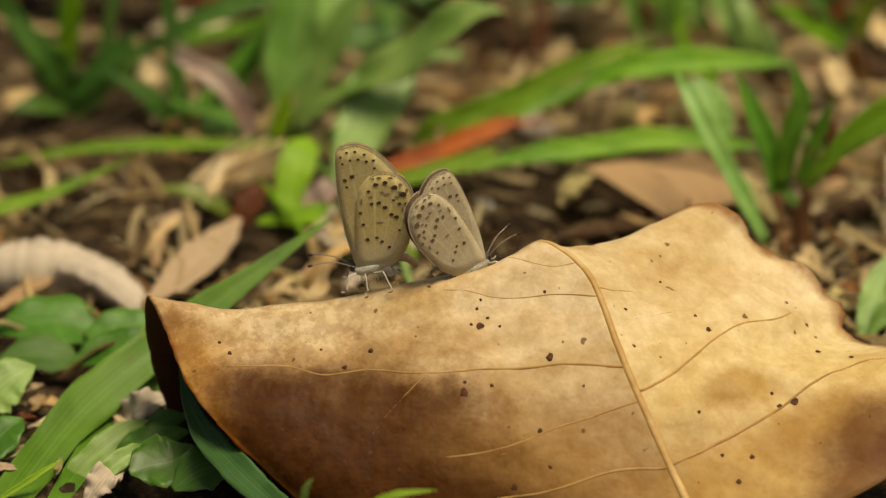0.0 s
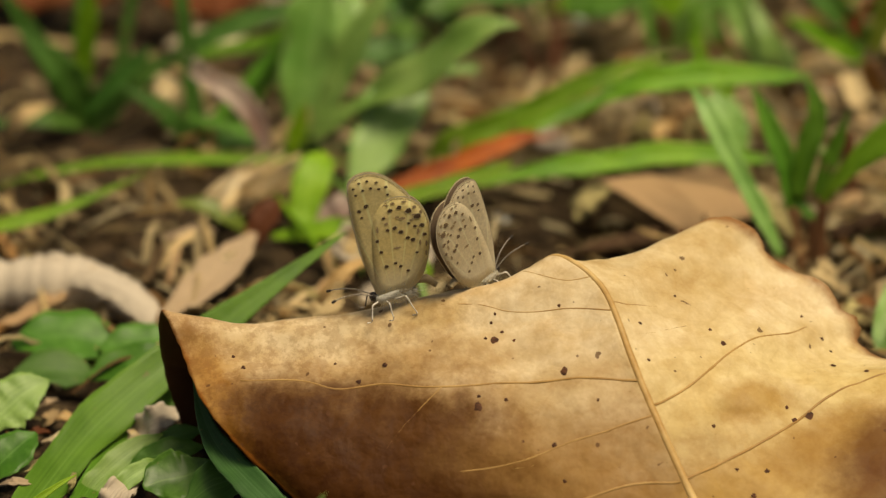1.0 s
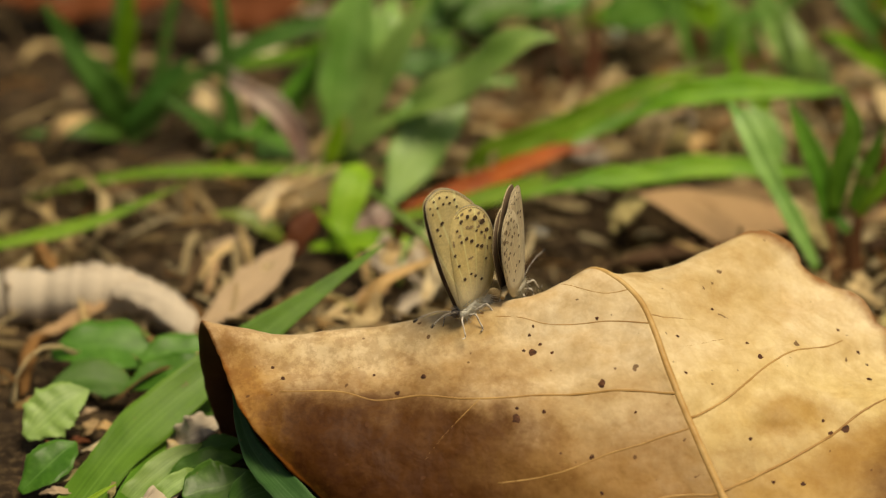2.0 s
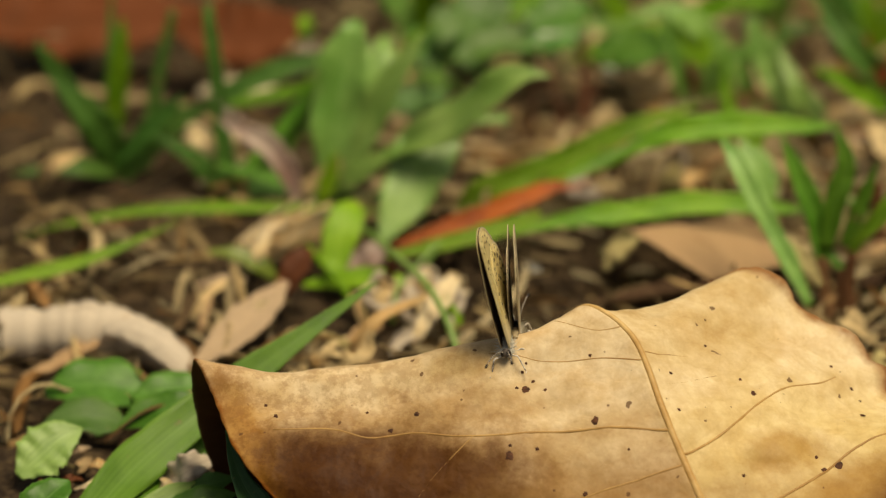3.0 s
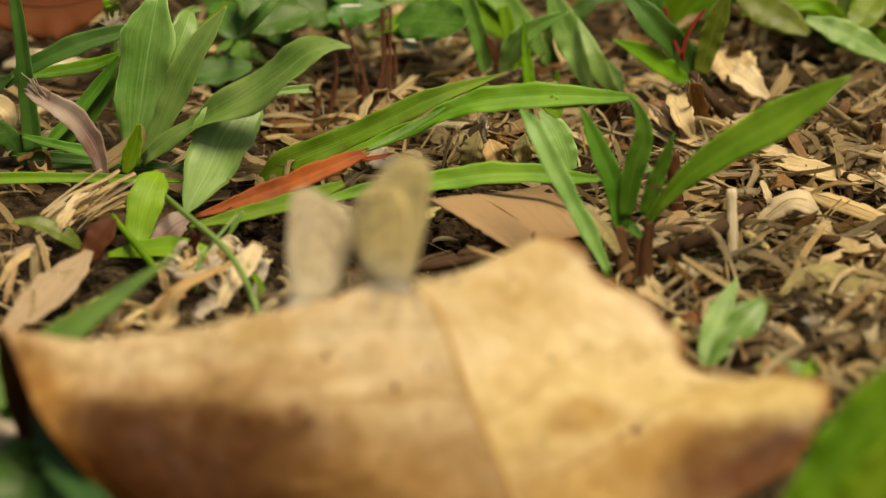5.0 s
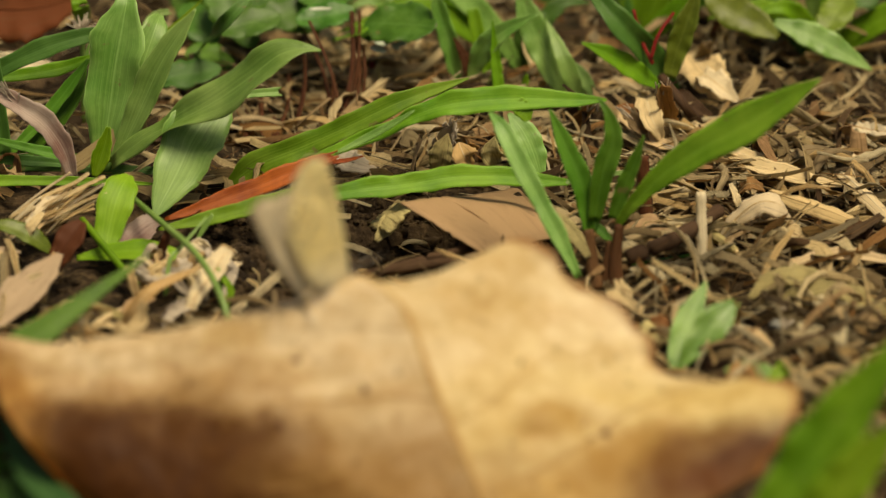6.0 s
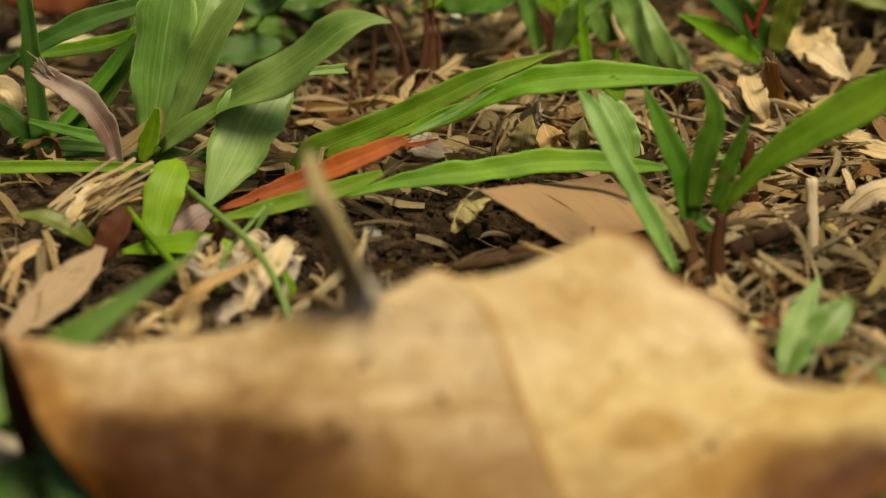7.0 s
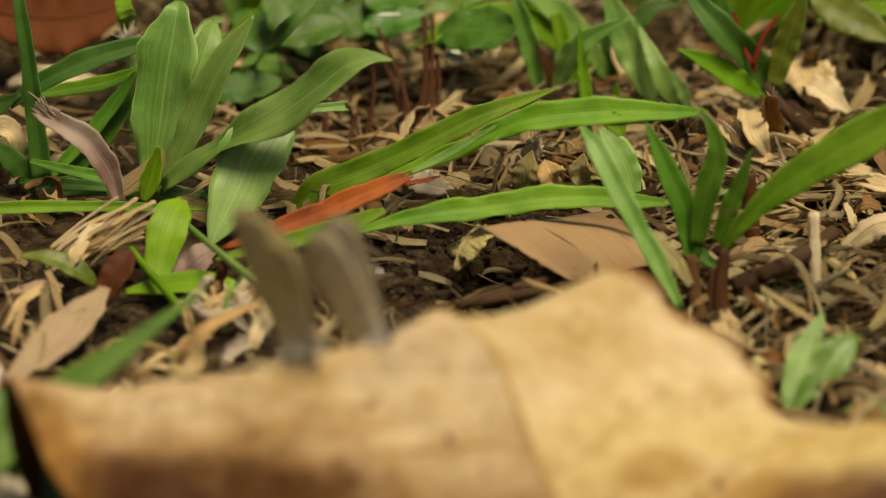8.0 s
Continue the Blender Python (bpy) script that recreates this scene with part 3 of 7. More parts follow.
def build_big_leaf():
    leaf = root("dried_leaf", (0, 0, 0), "large curled tan dried leaf with brown stains and raised veins", "dried leaf")
    leaf_sheet("rolled_half", "L", 90, 80, leaf, BIG_LEAF)
    leaf_sheet("spread_half", "R", 60, 90, leaf, BIG_LEAF)
    mid = [leaf_point("L", 1.0, 0.20 + 0.8 * k / 40, -0.22) for k in range(41)]
    tube(leaf, mid, 0.27, 0.46, RIB, "midrib", "raised brown midrib", steps=80, sides=9)

    def vein(side, pts, r0, r1):
        pts = [(1.0 if side == "L" else 0.0, pts[0][1])] + pts if r0 > 0.15 and (pts[0][0] > 0.9 if side == "L" else pts[0][0] < 0.2) else pts
        dense = [leaf_point(side, *(spline([(*p, 0) for p in pts], k / 24)[:2]), -0.06) for k in range(25)]
        tube(leaf, dense, r0 * 0.62, max(r1 * 0.75, 0.07), VEIN, "vein", steps=48, sides=6)

    vein("L", [(0.994, 0.719), (0.894, 0.663), (0.725, 0.625), (0.544, 0.619), (0.438, 0.588), (0.356, 0.594), (0.288, 0.562), (0.169, 0.569)], 0.30, 0.14)
    vein("L", [(0.537, 0.619), (0.481, 0.675), (0.406, 0.756)], 0.13, 0.09)
    vein("L", [(0.988, 0.556), (0.900, 0.500), (0.756, 0.444), (0.556, 0.406)], 0.20, 0.08)
    vein("L", [(0.988, 0.463), (0.931, 0.431), (0.831, 0.306)], 0.16, 0.07)
    vein("L", [(0.988, 0.806), (0.913, 0.794), (0.806, 0.781), (0.606, 0.806), (0.519, 0.812)], 0.26, 0.12)
    vein("L", [(0.981, 0.894), (0.906, 0.881), (0.806, 0.881), (0.581, 0.894)], 0.28, 0.16)
    vein("L", [(0.919, 0.775), (0.825, 0.794), (0.638, 0.812)], 0.05, 0.04)
    vein("L", [(0.350, 0.575), (0.300, 0.500), (0.181, 0.506)], 0.06, 0.05)
    vein("R", [(0.050, 0.700), (0.188, 0.681), (0.356, 0.644), (0.506, 0.625), (0.675, 0.625), (0.769, 0.606)], 0.30, 0.12)
    vein("R", [(0.025, 0.863), (0.200, 0.863), (0.356, 0.856), (0.494, 0.831), (0.656, 0.806), (0.788, 0.806)], 0.34, 0.16)
    vein("R", [(0.044, 0.369), (0.156, 0.400), (0.269, 0.425)], 0.20, 0.08)
    vein("R", [(0.038, 0.481), (0.175, 0.506), (0.306, 0.519)], 0.10, 0.06)
    spots = [("L", (0.700, 0.513), 0.42), ("L", (0.869, 0.638), 0.45), ("L", (0.600, 0.675), 0.5), ("L", (0.400, 0.575), 0.25), ("L", (0.450, 0.537), 0.28),
             ("L", (0.169, 0.481), 0.2), ("L", (0.188, 0.519), 0.25), ("L", (0.906, 0.494), 0.2), ("L", (0.800, 0.775), 0.25), ("L", (0.644, 0.875), 0.35),
             ("L", (0.794, 0.844), 0.22), ("L", (0.725, 0.450), 0.15), ("L", (0.663, 0.506), 0.18), ("L", (0.744, 0.494), 0.18), ("L", (0.781, 0.525), 0.18),
             ("L", (0.606, 0.650), 0.18), ("L", (0.688, 0.663), 0.2), ("L", (0.913, 0.725), 0.15), ("L", (0.363, 0.513), 0.15), ("L", (0.700, 0.469), 0.15)]
    spots += [("R", (0.375, 0.613), 0.3), ("R", (0.431, 0.850), 0.5), ("R", (0.381, 0.850), 0.35), ("R", (0.750, 0.731), 0.35), ("R", (0.963, 0.688), 0.4),
              ("R", (0.819, 0.644), 0.25), ("R", (0.756, 0.775), 0.28), ("R", (0.244, 0.900), 0.28), ("R", (0.181, 0.919), 0.28), ("R", (0.388, 0.819), 0.2),
              ("R", (0.369, 0.562), 0.2), ("R", (0.794, 0.569), 0.2), ("R", (0.381, 0.419), 0.18), ("R", (0.113, 0.463), 0.2), ("R", (0.150, 0.800), 0.2),
              ("R", (0.156, 0.881), 0.2), ("R", (0.831, 0.688), 0.2), ("R", (0.062, 0.575), 0.18)]
    rng = random.Random(5)
    for side, (u, v), r in spots:
        c = leaf_point(side, u, v)
        up = leaf_point(side, u, v, 1.0) - c
        s = up.orthogonal().normalized()
        t = up.cross(s)
        bm = bmesh.new()
        hub = bm.verts.new((c + up * 0.16) * MM)
        ring = []
        for j in range(9):
            a = j * 6.2832 / 9
            rr = r * (0.65 + 0.6 * rng.random())
            ring.append(bm.verts.new((c + s * math.cos(a) * rr + t * math.sin(a) * rr + up * 0.03) * MM))
        for j in range(9):
            bm.faces.new((hub, ring[j], ring[(j + 1) % 9]))
        part("blemish", bm, BLEMISH, leaf)
    return leaf


big_leaf = build_big_leaf()


# ---- the two small butterflies, tail to tail ----
def smooth_outline(points, k=5):
    closed = [Vector((x, 0, z)) for x, z in points]
    nn = len(closed)
    out = []
    for i in range(nn):
        a, b_, c, d = (closed[(i + s) % nn] for s in (-1, 0, 1, 2))
        for q in range(k):
            f = q / k
            out.append(0.5 * (2 * b_ + (c - a) * f + (2 * a - 5 * b_ + 4 * c - d) * f * f + (3 * b_ - a - 3 * c + d) * f ** 3))
    return out


FOREWING = [(0.9, 0.4), (1.6, 2.2), (2.25, 4.8), (2.8, 8.2), (3.05, 11.4), (2.75, 12.8), (1.3, 13.4), (-0.3, 12.95), (-1.9, 11.6), (-3.1, 9.9), (-3.2, 7.0), (-2.2, 3.0), (-0.5, 0.6)]
HINDWING = [(0.75, 0.1), (1.1, 2.4), (1.15, 5.0), (0.9, 8.0), (0.1, 9.7), (-1.2, 10.5), (-2.9, 10.2), (-4.1, 9.0), (-4.65, 7.2), (-4.5, 5.0), (-3.9, 2.5), (-2.7, 0.8), (-0.9, 0.0)]
FORE_SPOTS = [(2.5, 12.0, .2), (1.9, 12.5, .2), (1.1, 12.6, .22), (0.2, 12.3, .22), (-0.7, 11.7, .24), (-0.8, 10.9, .2), (2.1, 9.6, .30), (1.4, 10.0, .36), (2.3, 11.3, .2), (1.6, 11.7, .22), (.8, 11.8, .24), (0.0, 11.6, .24), (1.9, 8.9, .2)]
HIND_SPOTS = [(0.6, 6.2, .28), (0.3, 5.0, .26), (-0.1, 3.4, .30), (-1.0, 3.6, .24), (-1.5, 3.2, .26), (-2.2, 2.6, .24), (-0.5, 7.2, .26), (-1.2, 7.3, .34),
              (-1.8, 6.8, .34), (-2.4, 6.1, .30), (-2.9, 5.8, .34), (-3.2, 4.4, .22), (-0.9, 9.2, .34), (-1.8, 9.4, .36), (-2.7, 8.9, .46), (-3.5, 8.2, .50),
              (-3.9, 7.2, .36), (-4.1, 6.2, .3), (-3.2, 7.2, .26), (-0.2, 8.5, .26), (-2.6, 7.6, .22)]
HIND_MARKS = [(-0.6, 9.8, .3, .1), (-3.2, 8.4, .26, .12), (-1.2, 9.9, .34, .12), (-2.3, 9.9, .34, .12), (-3.3, 9.2, .28, .16), (-3.9, 8.6, .2, .2), (0.5, 7.4, .16, .34), (-2.9, 7.9, .34, .12), (-3.5, 6.6, .16, .3), (-1.5, 8.4, .3, .12), (-3.6, 5.4, .16, .26), (-1.3, 5.2, .5, .12), (-4.2, 5.2, .16, .3), (-4.1, 4.2, .16, .3), (-2.0, 8.2, .5, .14), (-0.4, 7.9, .3, .14)]


def wing(name, outline, side_y, splay, material, bug, scale, tall=1.0):
    """A thin wing in the upright plane; splay opens it at the top."""
    pts = smooth_outline(outline)
    c = sum(pts, Vector()) / len(pts)
    bm = bmesh.new()

    def place(p):
        bow = 0.25 * math.sin(max(0, p.z) / 13 * math.pi)
        return Vector((p.x, side_y * (1 + bow) + splay * p.z, p.z * tall)) * (scale * MM)

    rings = []
    for k in (1.0, 0.72, 0.4):
        rings.append([bm.verts.new(place(c + (p - c) * k)) for p in pts])
    hub = bm.verts.new(place(c))
    nn = len(pts)
    for a, b_ in zip(rings, rings[1:]):
        for j in range(nn):
            bm.faces.new((a[j], a[(j + 1) % nn], b_[(j + 1) % nn], b_[j]))
    for j in range(nn):
        bm.faces.new((rings[-1][j], rings[-1][(j + 1) % nn], hub))
    bm.normal_update()
    if sum(f.normal.y for f in bm.faces) * side_y < 0:
        bmesh.ops.reverse_faces(bm, faces=bm.faces)
    ob = thicken(part(name, bm, material, bug), 0.07)
    ob.data.materials.append(WING_TOP)
    ob.modifiers["thickness"].material_offset = 1

    # fringe along the outer margin
    bm = bmesh.new()
    cols = []
    for j, p in enumerate(pts):
        q = c + (p - c) * 0.988
        r = c + (p - c) * 1.012
        off = Vector((0, math.copysign(0.06, side_y) * scale * MM, 0))
        cols.append((bm.verts.new(place(q) + off), bm.verts.new(place(r) + off)))
    for j in range(nn):
        if pts[j].z > 3.5 and (name == "forewing" or pts[j].x < -0.2):
            a, b_ = cols[j], cols[(j + 1) % nn]
            bm.faces.new((a[0], b_[0], b_[1], a[1]))
    part("fringe", bm, WING_EDGE, ob)
    bm = bmesh.new()
    cols = []
    for j, p in enumerate(pts):
        q, r = c + (p - c) * 0.952, c + (p - c) * 0.964
        off = Vector((0, math.copysign(0.07, side_y) * scale * MM, 0))
        cols.append((bm.verts.new(place(q) + off), bm.verts.new(place(r) + off)))
    for j in range(nn):
        if pts[j].z > 5.0 and pts[j].x < (2.6 if name == "forewing" else 0.0) and (name != "forewing" or pts[j].z > 9.0):
            a, b_ = cols[j], cols[(j + 1) % nn]
            bm.faces.new((a[0], b_[0], b_[1], a[1]))
    part("margin_line", bm, WING_MARK, ob)
    return ob, place


def spots_on(ob, place, spots, material, name, side_y, scale, k=1.0, proud=0.085):
    rng = random.Random(3)
    for s in spots:
        x, z, rx = s[0], s[1], s[2] * k * 0.70
        rz = s[3] * k if len(s) > 3 else rx * 0.8
        bm = bmesh.new()
        ring = []
        off = Vector((0, math.copysign(proud, side_y) * scale * MM, 0))
        for j in range(10):
            a = j * 0.6283
            r = 0.85 + 0.3 * rng.random()
            ring.append(bm.verts.new(place(Vector((x + math.cos(a) * rx * r, 0, z + math.sin(a) * rz * r))) + off))
        hub = bm.verts.new(place(Vector((x, 0, z))) + off * 1.1)
        for j in range(10):
            bm.faces.new((ring[j], ring[(j + 1) % 10], hub))
        part(name, bm, material, ob)


def butterfly(label, under, scale, splay, spot, tail, tall=1.0, spot_size=0.88):
    bug = new("butterfly")
    tagged(bug, label, "butterfly", "mating butterflies")
    for side in (-1, 1):
        fw, pl = wing("forewing", FOREWING, 0.36 * side, (splay - 0.024) * side, under, bug, scale)
        spots_on(fw, pl, FORE_SPOTS, spot, "wing_spot", side, scale, spot_size)
        hw, pl = wing("hindwing", HINDWING, 0.41 * side, (splay - 0.024) * side, under, bug, scale, tall)
        spots_on(hw, pl, HIND_SPOTS, WING_HALO, "spot_ring", side, scale, 1.22, 0.075)
        spots_on(hw, pl, HIND_SPOTS, spot, "wing_spot", side, scale, spot_size)
        spots_on(hw, pl, HIND_MARKS, WING_MARK, "wing_mark", side, scale)

    def sc(pts):
        return [tuple(c * scale for c in p) for p in pts]

    thorax = tube(None, sc([(1.2, 0, 0.05), (0.4, 0, 0.05), (-0.8, 0, 0.4), (-1.8, 0, 0.8)]), 0.62 * scale, 0.5 * scale, FUR, "thorax", bulge=lambda k: 0.45 + 0.75 * math.sin(math.pi * min(1, k * 0.8 + 0.15)))
    abdomen = tube(None, sc([(-1.3, 0, 0.9), (-2.6, 0, 1.2 + 0.35 * tail), (-3.9, 0, 1.1 + 0.7 * tail), (-4.9, 0, 0.2 + tail)]), 0.34 * scale, 0.36 * scale, ABDOMEN, "abdomen", bulge=lambda k: 0.8 + 0.45 * math.sin(math.pi * k) + 0.06 * math.sin(k * 40), steps=30, sides=10)
    head = tube(None, sc([(0.9, 0, 0.2), (1.3, 0, 0.15), (1.7, 0, 0.0)]), 0.42 * scale, 0.32 * scale, FUR_DARK, "head", bulge=lambda k: 0.6 + 0.7 * math.sin(math.pi * k), sides=10)
    for ob in (thorax, abdomen, head):
        ob.parent = bug
    # pale fur round the thorax and the wing roots
    rng = random.Random(21)
    bm = bmesh.new()
    for k in range(900):
        at = Vector((rng.uniform(-2.6, 1.2), 0, 0.25))
        a = rng.uniform(0, 6.283)
        d = Vector((rng.uniform(-0.8, 0.3), math.cos(a), math.sin(a))).normalized()
        s = d.cross(Vector((1, 0.3, 0.2))).normalized() * 0.045
        at += d * 0.35
        tip = at + d * rng.uniform(0.4, 1.3) + Vector((-0.15, 0, -0.15))
        bm.faces.new([bm.verts.new(q * scale * MM) for q in (at - s, at + s, tip)])
    part("fur", bm, FUR, thorax)
    for side in (-1, 1):
        bm = bmesh.new()
        bmesh.ops.create_icosphere(bm, subdivisions=2, radius=0.30 * scale * MM, matrix=Matrix.Translation(Vector((1.4, 0.34 * side, 0.2)) * scale * MM) @ Matrix.Diagonal((0.8, 0.7, 1.1, 1)))
        part("eye", bm, EYE, head)
        ant = tube(None, sc([(1.5, 0.2 * side, 0.4), (3.0, 0.6 * side, 1.0), (4.5, 1.0 * side, 1.1), (5.7, 1.3 * side, 0.9)]), 0.06, 0.055, ANTENNA, "antenna", steps=30, sides=6,
                   bulge=lambda k: 1.0 + (1.5 if k > 0.88 else 0.0) + 0.25 * math.sin(k * 80))
        ant.parent = bug
        for hip, knee, foot in (((0.9, .4, -.2), (1.7, 1.2, -.2), (2.0, 1.7, -1.6)), ((0.2, .45, -.3), (0.1, 1.5, -.1), (-.1, 2.0, -1.6)), ((-0.6, .45, -.2), (-1.6, 1.3, 0.3), (-2.5, 1.8, -1.5))):
            pts = [(p[0], p[1] * side, p[2]) for p in (hip, knee, foot)]
            leg = tube(None, sc([pts[0], tuple((a + b_) / 2 for a, b_ in zip(pts[0], pts[1])), pts[1], tuple((a + b_) / 2 for a, b_ in zip(pts[1], pts[2])), pts[2], tuple(p + d for p, d in zip(pts[2], (0.5, 0.1 * side, -0.05)))]), 0.10, 0.055, LEG, "leg", steps=20, sides=6)
            leg.parent = bug
    return bug


tan_butterfly = butterfly("small tan butterfly with black-spotted closed wings, mating", WING_TAN, 1.0, 0.005, WING_SPOT, 0.2, 1.0, 1.02)
grey_butterfly = butterfly("smaller grey-brown butterfly with faint spotted closed wings, mating", WING_GREY, 0.88, 0.022, WING_SPOT_PALE, 2.6, 1.19, 1.05)

# ---- grasses and herbs behind the leaf ----
def plant(at_mm, label, category="grass", name="grass_plant"):
    return root(name, at_mm, label, category, "grass plants" if category == "grass" else "")


# broad pale clump
p = plant((-18.1, 79.0, 0.0), "broad-bladed pale green grass clump with wavy upright blades")
blade(p, [(-17.4, 79.0, 1.2), (-17.4, 80.2, 4.0), (-16.8, 81.3, 8.2), (-16.2, 82.5, 12.5), (-15.5, 83.7, 16.1), (-15.0, 84.8, 18.7), (-14.8, 86.0, 19.5)], 6.3, GRASS_PALE, profile=(0.14, 0.53, 0.86, 1.00, 0.90, 0.45, 0.10), face=(-0.15, -0.8, 0.6), fold=0.6, ragged=0.12, wave=0.09, waves=3)
blade(p, [(-16.9, 80.0, 1.3), (-14.7, 82.0, 8.0), (-12.9, 84.0, 12.9), (-11.8, 86.0, 15.5), (-11.3, 88.0, 16.3)], 3.8, GRASS_PALE, profile=(0.24, 0.83, 1.00, 0.79, 0.25), face=(0.3, -0.8, 0.5), fold=0.3, ragged=0.14)
blade(p, [(-16.5, 78.0, 2.5), (-14.6, 78.4, 6.1), (-12.9, 78.8, 10.0), (-11.0, 79.2, 14.2), (-8.9, 79.6, 17.6), (-7.2, 80.0, 20.3)], 3.5, GRASS_PALE, profile=(0.32, 0.68, 1.00, 0.96, 0.60, 0.06), face=(-0.3, -0.7, 0.65), fold=0.6, wave=0.04)
blade(p, [(-16.5, 77.0, 2.9), (-13.0, 75.3, 6.6), (-9.2, 73.6, 9.5), (-4.8, 71.9, 12.8), (-1.0, 70.9, 16.1), (2.0, 70.6, 18.7), (4.5, 70.3, 19.6), (6.6, 70.0, 19.5)], 5.0, GRASS_PALE, profile=(0.34, 0.64, 0.73, 1.00, 0.98, 0.78, 0.35, 0.05), face=(0.15, -0.45, 0.88), wave=0.17, waves=3, fold=0.35)
blade(p, [(-4.2, 78.0, 10.3), (-6.0, 75.6, 9.0), (-7.6, 73.2, 7.5), (-8.9, 71.0, 5.2), (-10.4, 69.0, 2.9), (-11.8, 67.0, 0.8)], 6.7, GRASS_PALE, profile=(0.43, 0.89, 1.00, 0.87, 0.54, 0.04), face=(0, -0.8, 0.6), fold=0.3, wave=0.09, waves=2)
blade(p, [(-20.9, 76.0, 1.6), (-21.9, 76.7, 4.7), (-24.1, 77.5, 7.7), (-27.2, 78.3, 9.6), (-29.2, 79.0, 10.7)], 2.7, GRASS_MAUVE, "sheath", "frayed mauve dry sheath", profile=(0.37, 0.85, 1.00, 0.81, 0.62), cut=True, fold=0.9, ragged=0.15)
blade(p, [(-3.4, 84.0, 8.0), (-0.5, 84.0, 8.4), (2.1, 84.0, 8.6)], 1.1, GRASS_PALE, profile=(0.62, 0.87, 1.00), cut=True, fold=0.6)
blade(p, [(-18.5, 76.0, 1.8), (-17.9, 76.3, 3.6), (-17.3, 76.7, 5.5), (-16.9, 77.0, 7.4)], 2.0, GRASS_LIME, profile=(0.31, 1.00, 0.81, 0.25), fold=0.8, wave=0.02)
rng = random.Random(12)
for k in range(13):
    a = Vector((-27.2, 78.3, 9.4)).lerp(Vector((-28.9, 79.0, 11.2)), rng.random()) + Vector((rng.uniform(-0.6, 0.8), 0, rng.uniform(-0.4, 0.6)))
    b_ = a + Vector((rng.uniform(-1.9, 0.5), rng.uniform(-0.5, 0.5), rng.uniform(0.8, 2.3)))
    tube(p, [a, a.lerp(b_, 0.5) + Vector((rng.uniform(-0.3, 0.3), 0, 0.1)), b_], 0.09, 0.05, PALE_DRY, "bristle", steps=5, sides=4)
# dark shoots at the far corner
p = plant((-39.7, 87.3, 0.0), "dark green grass shoots with narrow spreading blades")
blade(p, [(-32.2, 86.0, 8.2), (-28.9, 86.0, 10.7), (-23.8, 86.0, 13.2), (-19.4, 86.0, 14.6), (-16.3, 86.0, 15.5)], 2.4, GRASS_DARK, profile=(0.44, 0.83, 1.00, 0.72, 0.14), fold=0.5)
blade(p, [(-31.2, 88.0, 8.3), (-26.5, 88.0, 9.0), (-22.0, 88.0, 9.9), (-18.8, 88.0, 11.4)], 1.6, GRASS, profile=(0.33, 0.92, 1.00, 0.25), fold=0.4)
blade(p, [(-28.9, 82.0, 1.7), (-29.5, 83.0, 7.6), (-30.1, 84.0, 14.0), (-30.8, 85.0, 19.0), (-31.0, 86.0, 21.3)], 2.1, GRASS_DARK, profile=(1.00, 0.94, 0.76, 0.64, 0.47), fold=0.8)
blade(p, [(-28.3, 82.0, 1.8), (-24.8, 83.3, 5.2), (-21.8, 84.7, 8.5), (-19.3, 86.0, 11.7)], 1.5, GRASS_MID, profile=(0.59, 0.92, 1.00, 0.33), fold=0.5)
blade(p, [(-38.6, 88.0, -0.8), (-37.7, 89.3, 6.2), (-36.5, 90.7, 12.6), (-35.2, 92.0, 18.2)], 1.4, GRASS_DARK, profile=(0.73, 1.00, 0.91, 0.54), fold=0.6)
blade(p, [(-41.2, 86.0, 0.1), (-38.2, 86.0, 3.9), (-35.0, 86.0, 7.0), (-31.1, 86.0, 9.4)], 3.0, GRASS_DARK, profile=(0.56, 1.00, 1.00, 0.17), fold=0.4)
blade(p, [(-30.1, 81.0, 4.2), (-26.9, 80.3, 3.6), (-22.5, 79.7, 2.8), (-19.4, 79.0, 2.7)], 1.2, GRASS_MID, profile=(0.44, 0.89, 1.00, 0.28), fold=0.5)
blade(p, [(-30.7, 80.0, 2.2), (-26.9, 79.3, 2.3), (-22.5, 78.7, 2.2), (-18.7, 78.0, 2.2)], 1.3, GRASS_DARK, profile=(0.50, 1.00, 0.80, 0.25), fold=0.5)
blade(p, [(-42.3, 87.0, 1.2), (-41.7, 87.5, 7.1), (-41.1, 88.0, 12.4), (-40.8, 88.5, 16.2), (-40.6, 89.0, 18.4)], 2.3, GRASS, profile=(0.56, 0.95, 1.00, 0.61, 0.11), fold=0.4)
blade(p, [(-42.8, 86.0, 2.0), (-44.9, 85.3, 7.4), (-47.5, 84.7, 13.1), (-49.8, 84.0, 17.4)], 2.4, GRASS_DARK, profile=(0.42, 1.00, 0.95, 0.26), fold=0.5)
blade(p, [(-41.6, 86.0, 2.0), (-38.6, 85.3, 5.7), (-35.7, 84.7, 9.0), (-33.8, 84.0, 11.0)], 2.2, GRASS_DARK, profile=(0.41, 1.00, 0.88, 0.18), fold=0.5)
blade(p, [(-40.1, 87.3, 0.0), (-43.8, 84.0, 8.3), (-48.8, 84.0, 13.9)], 3.8, GRASS_DARK, fold=0.4)
blade(p, [(-40.3, 88.1, 0.0), (-45.1, 82.0, 3.4), (-53.1, 80.0, 3.5)], 2.4, GRASS_DARK)
blade(p, [(-41.7, 88.1, 0.0), (-42.1, 92.0, 8.6), (-42.3, 95.0, 20.3)], 1.8, GRASS_DARK)
p = plant((-29.2, 81.1, 0.0), "stout dark green grass stems standing close together")
blade(p, [(-27.9, 81.9, 0.0), (-24.1, 84.0, 3.9), (-20.9, 86.0, 7.2), (-19.2, 90.0, 12.4)], 2.2, GRASS_MID, fold=0.5)
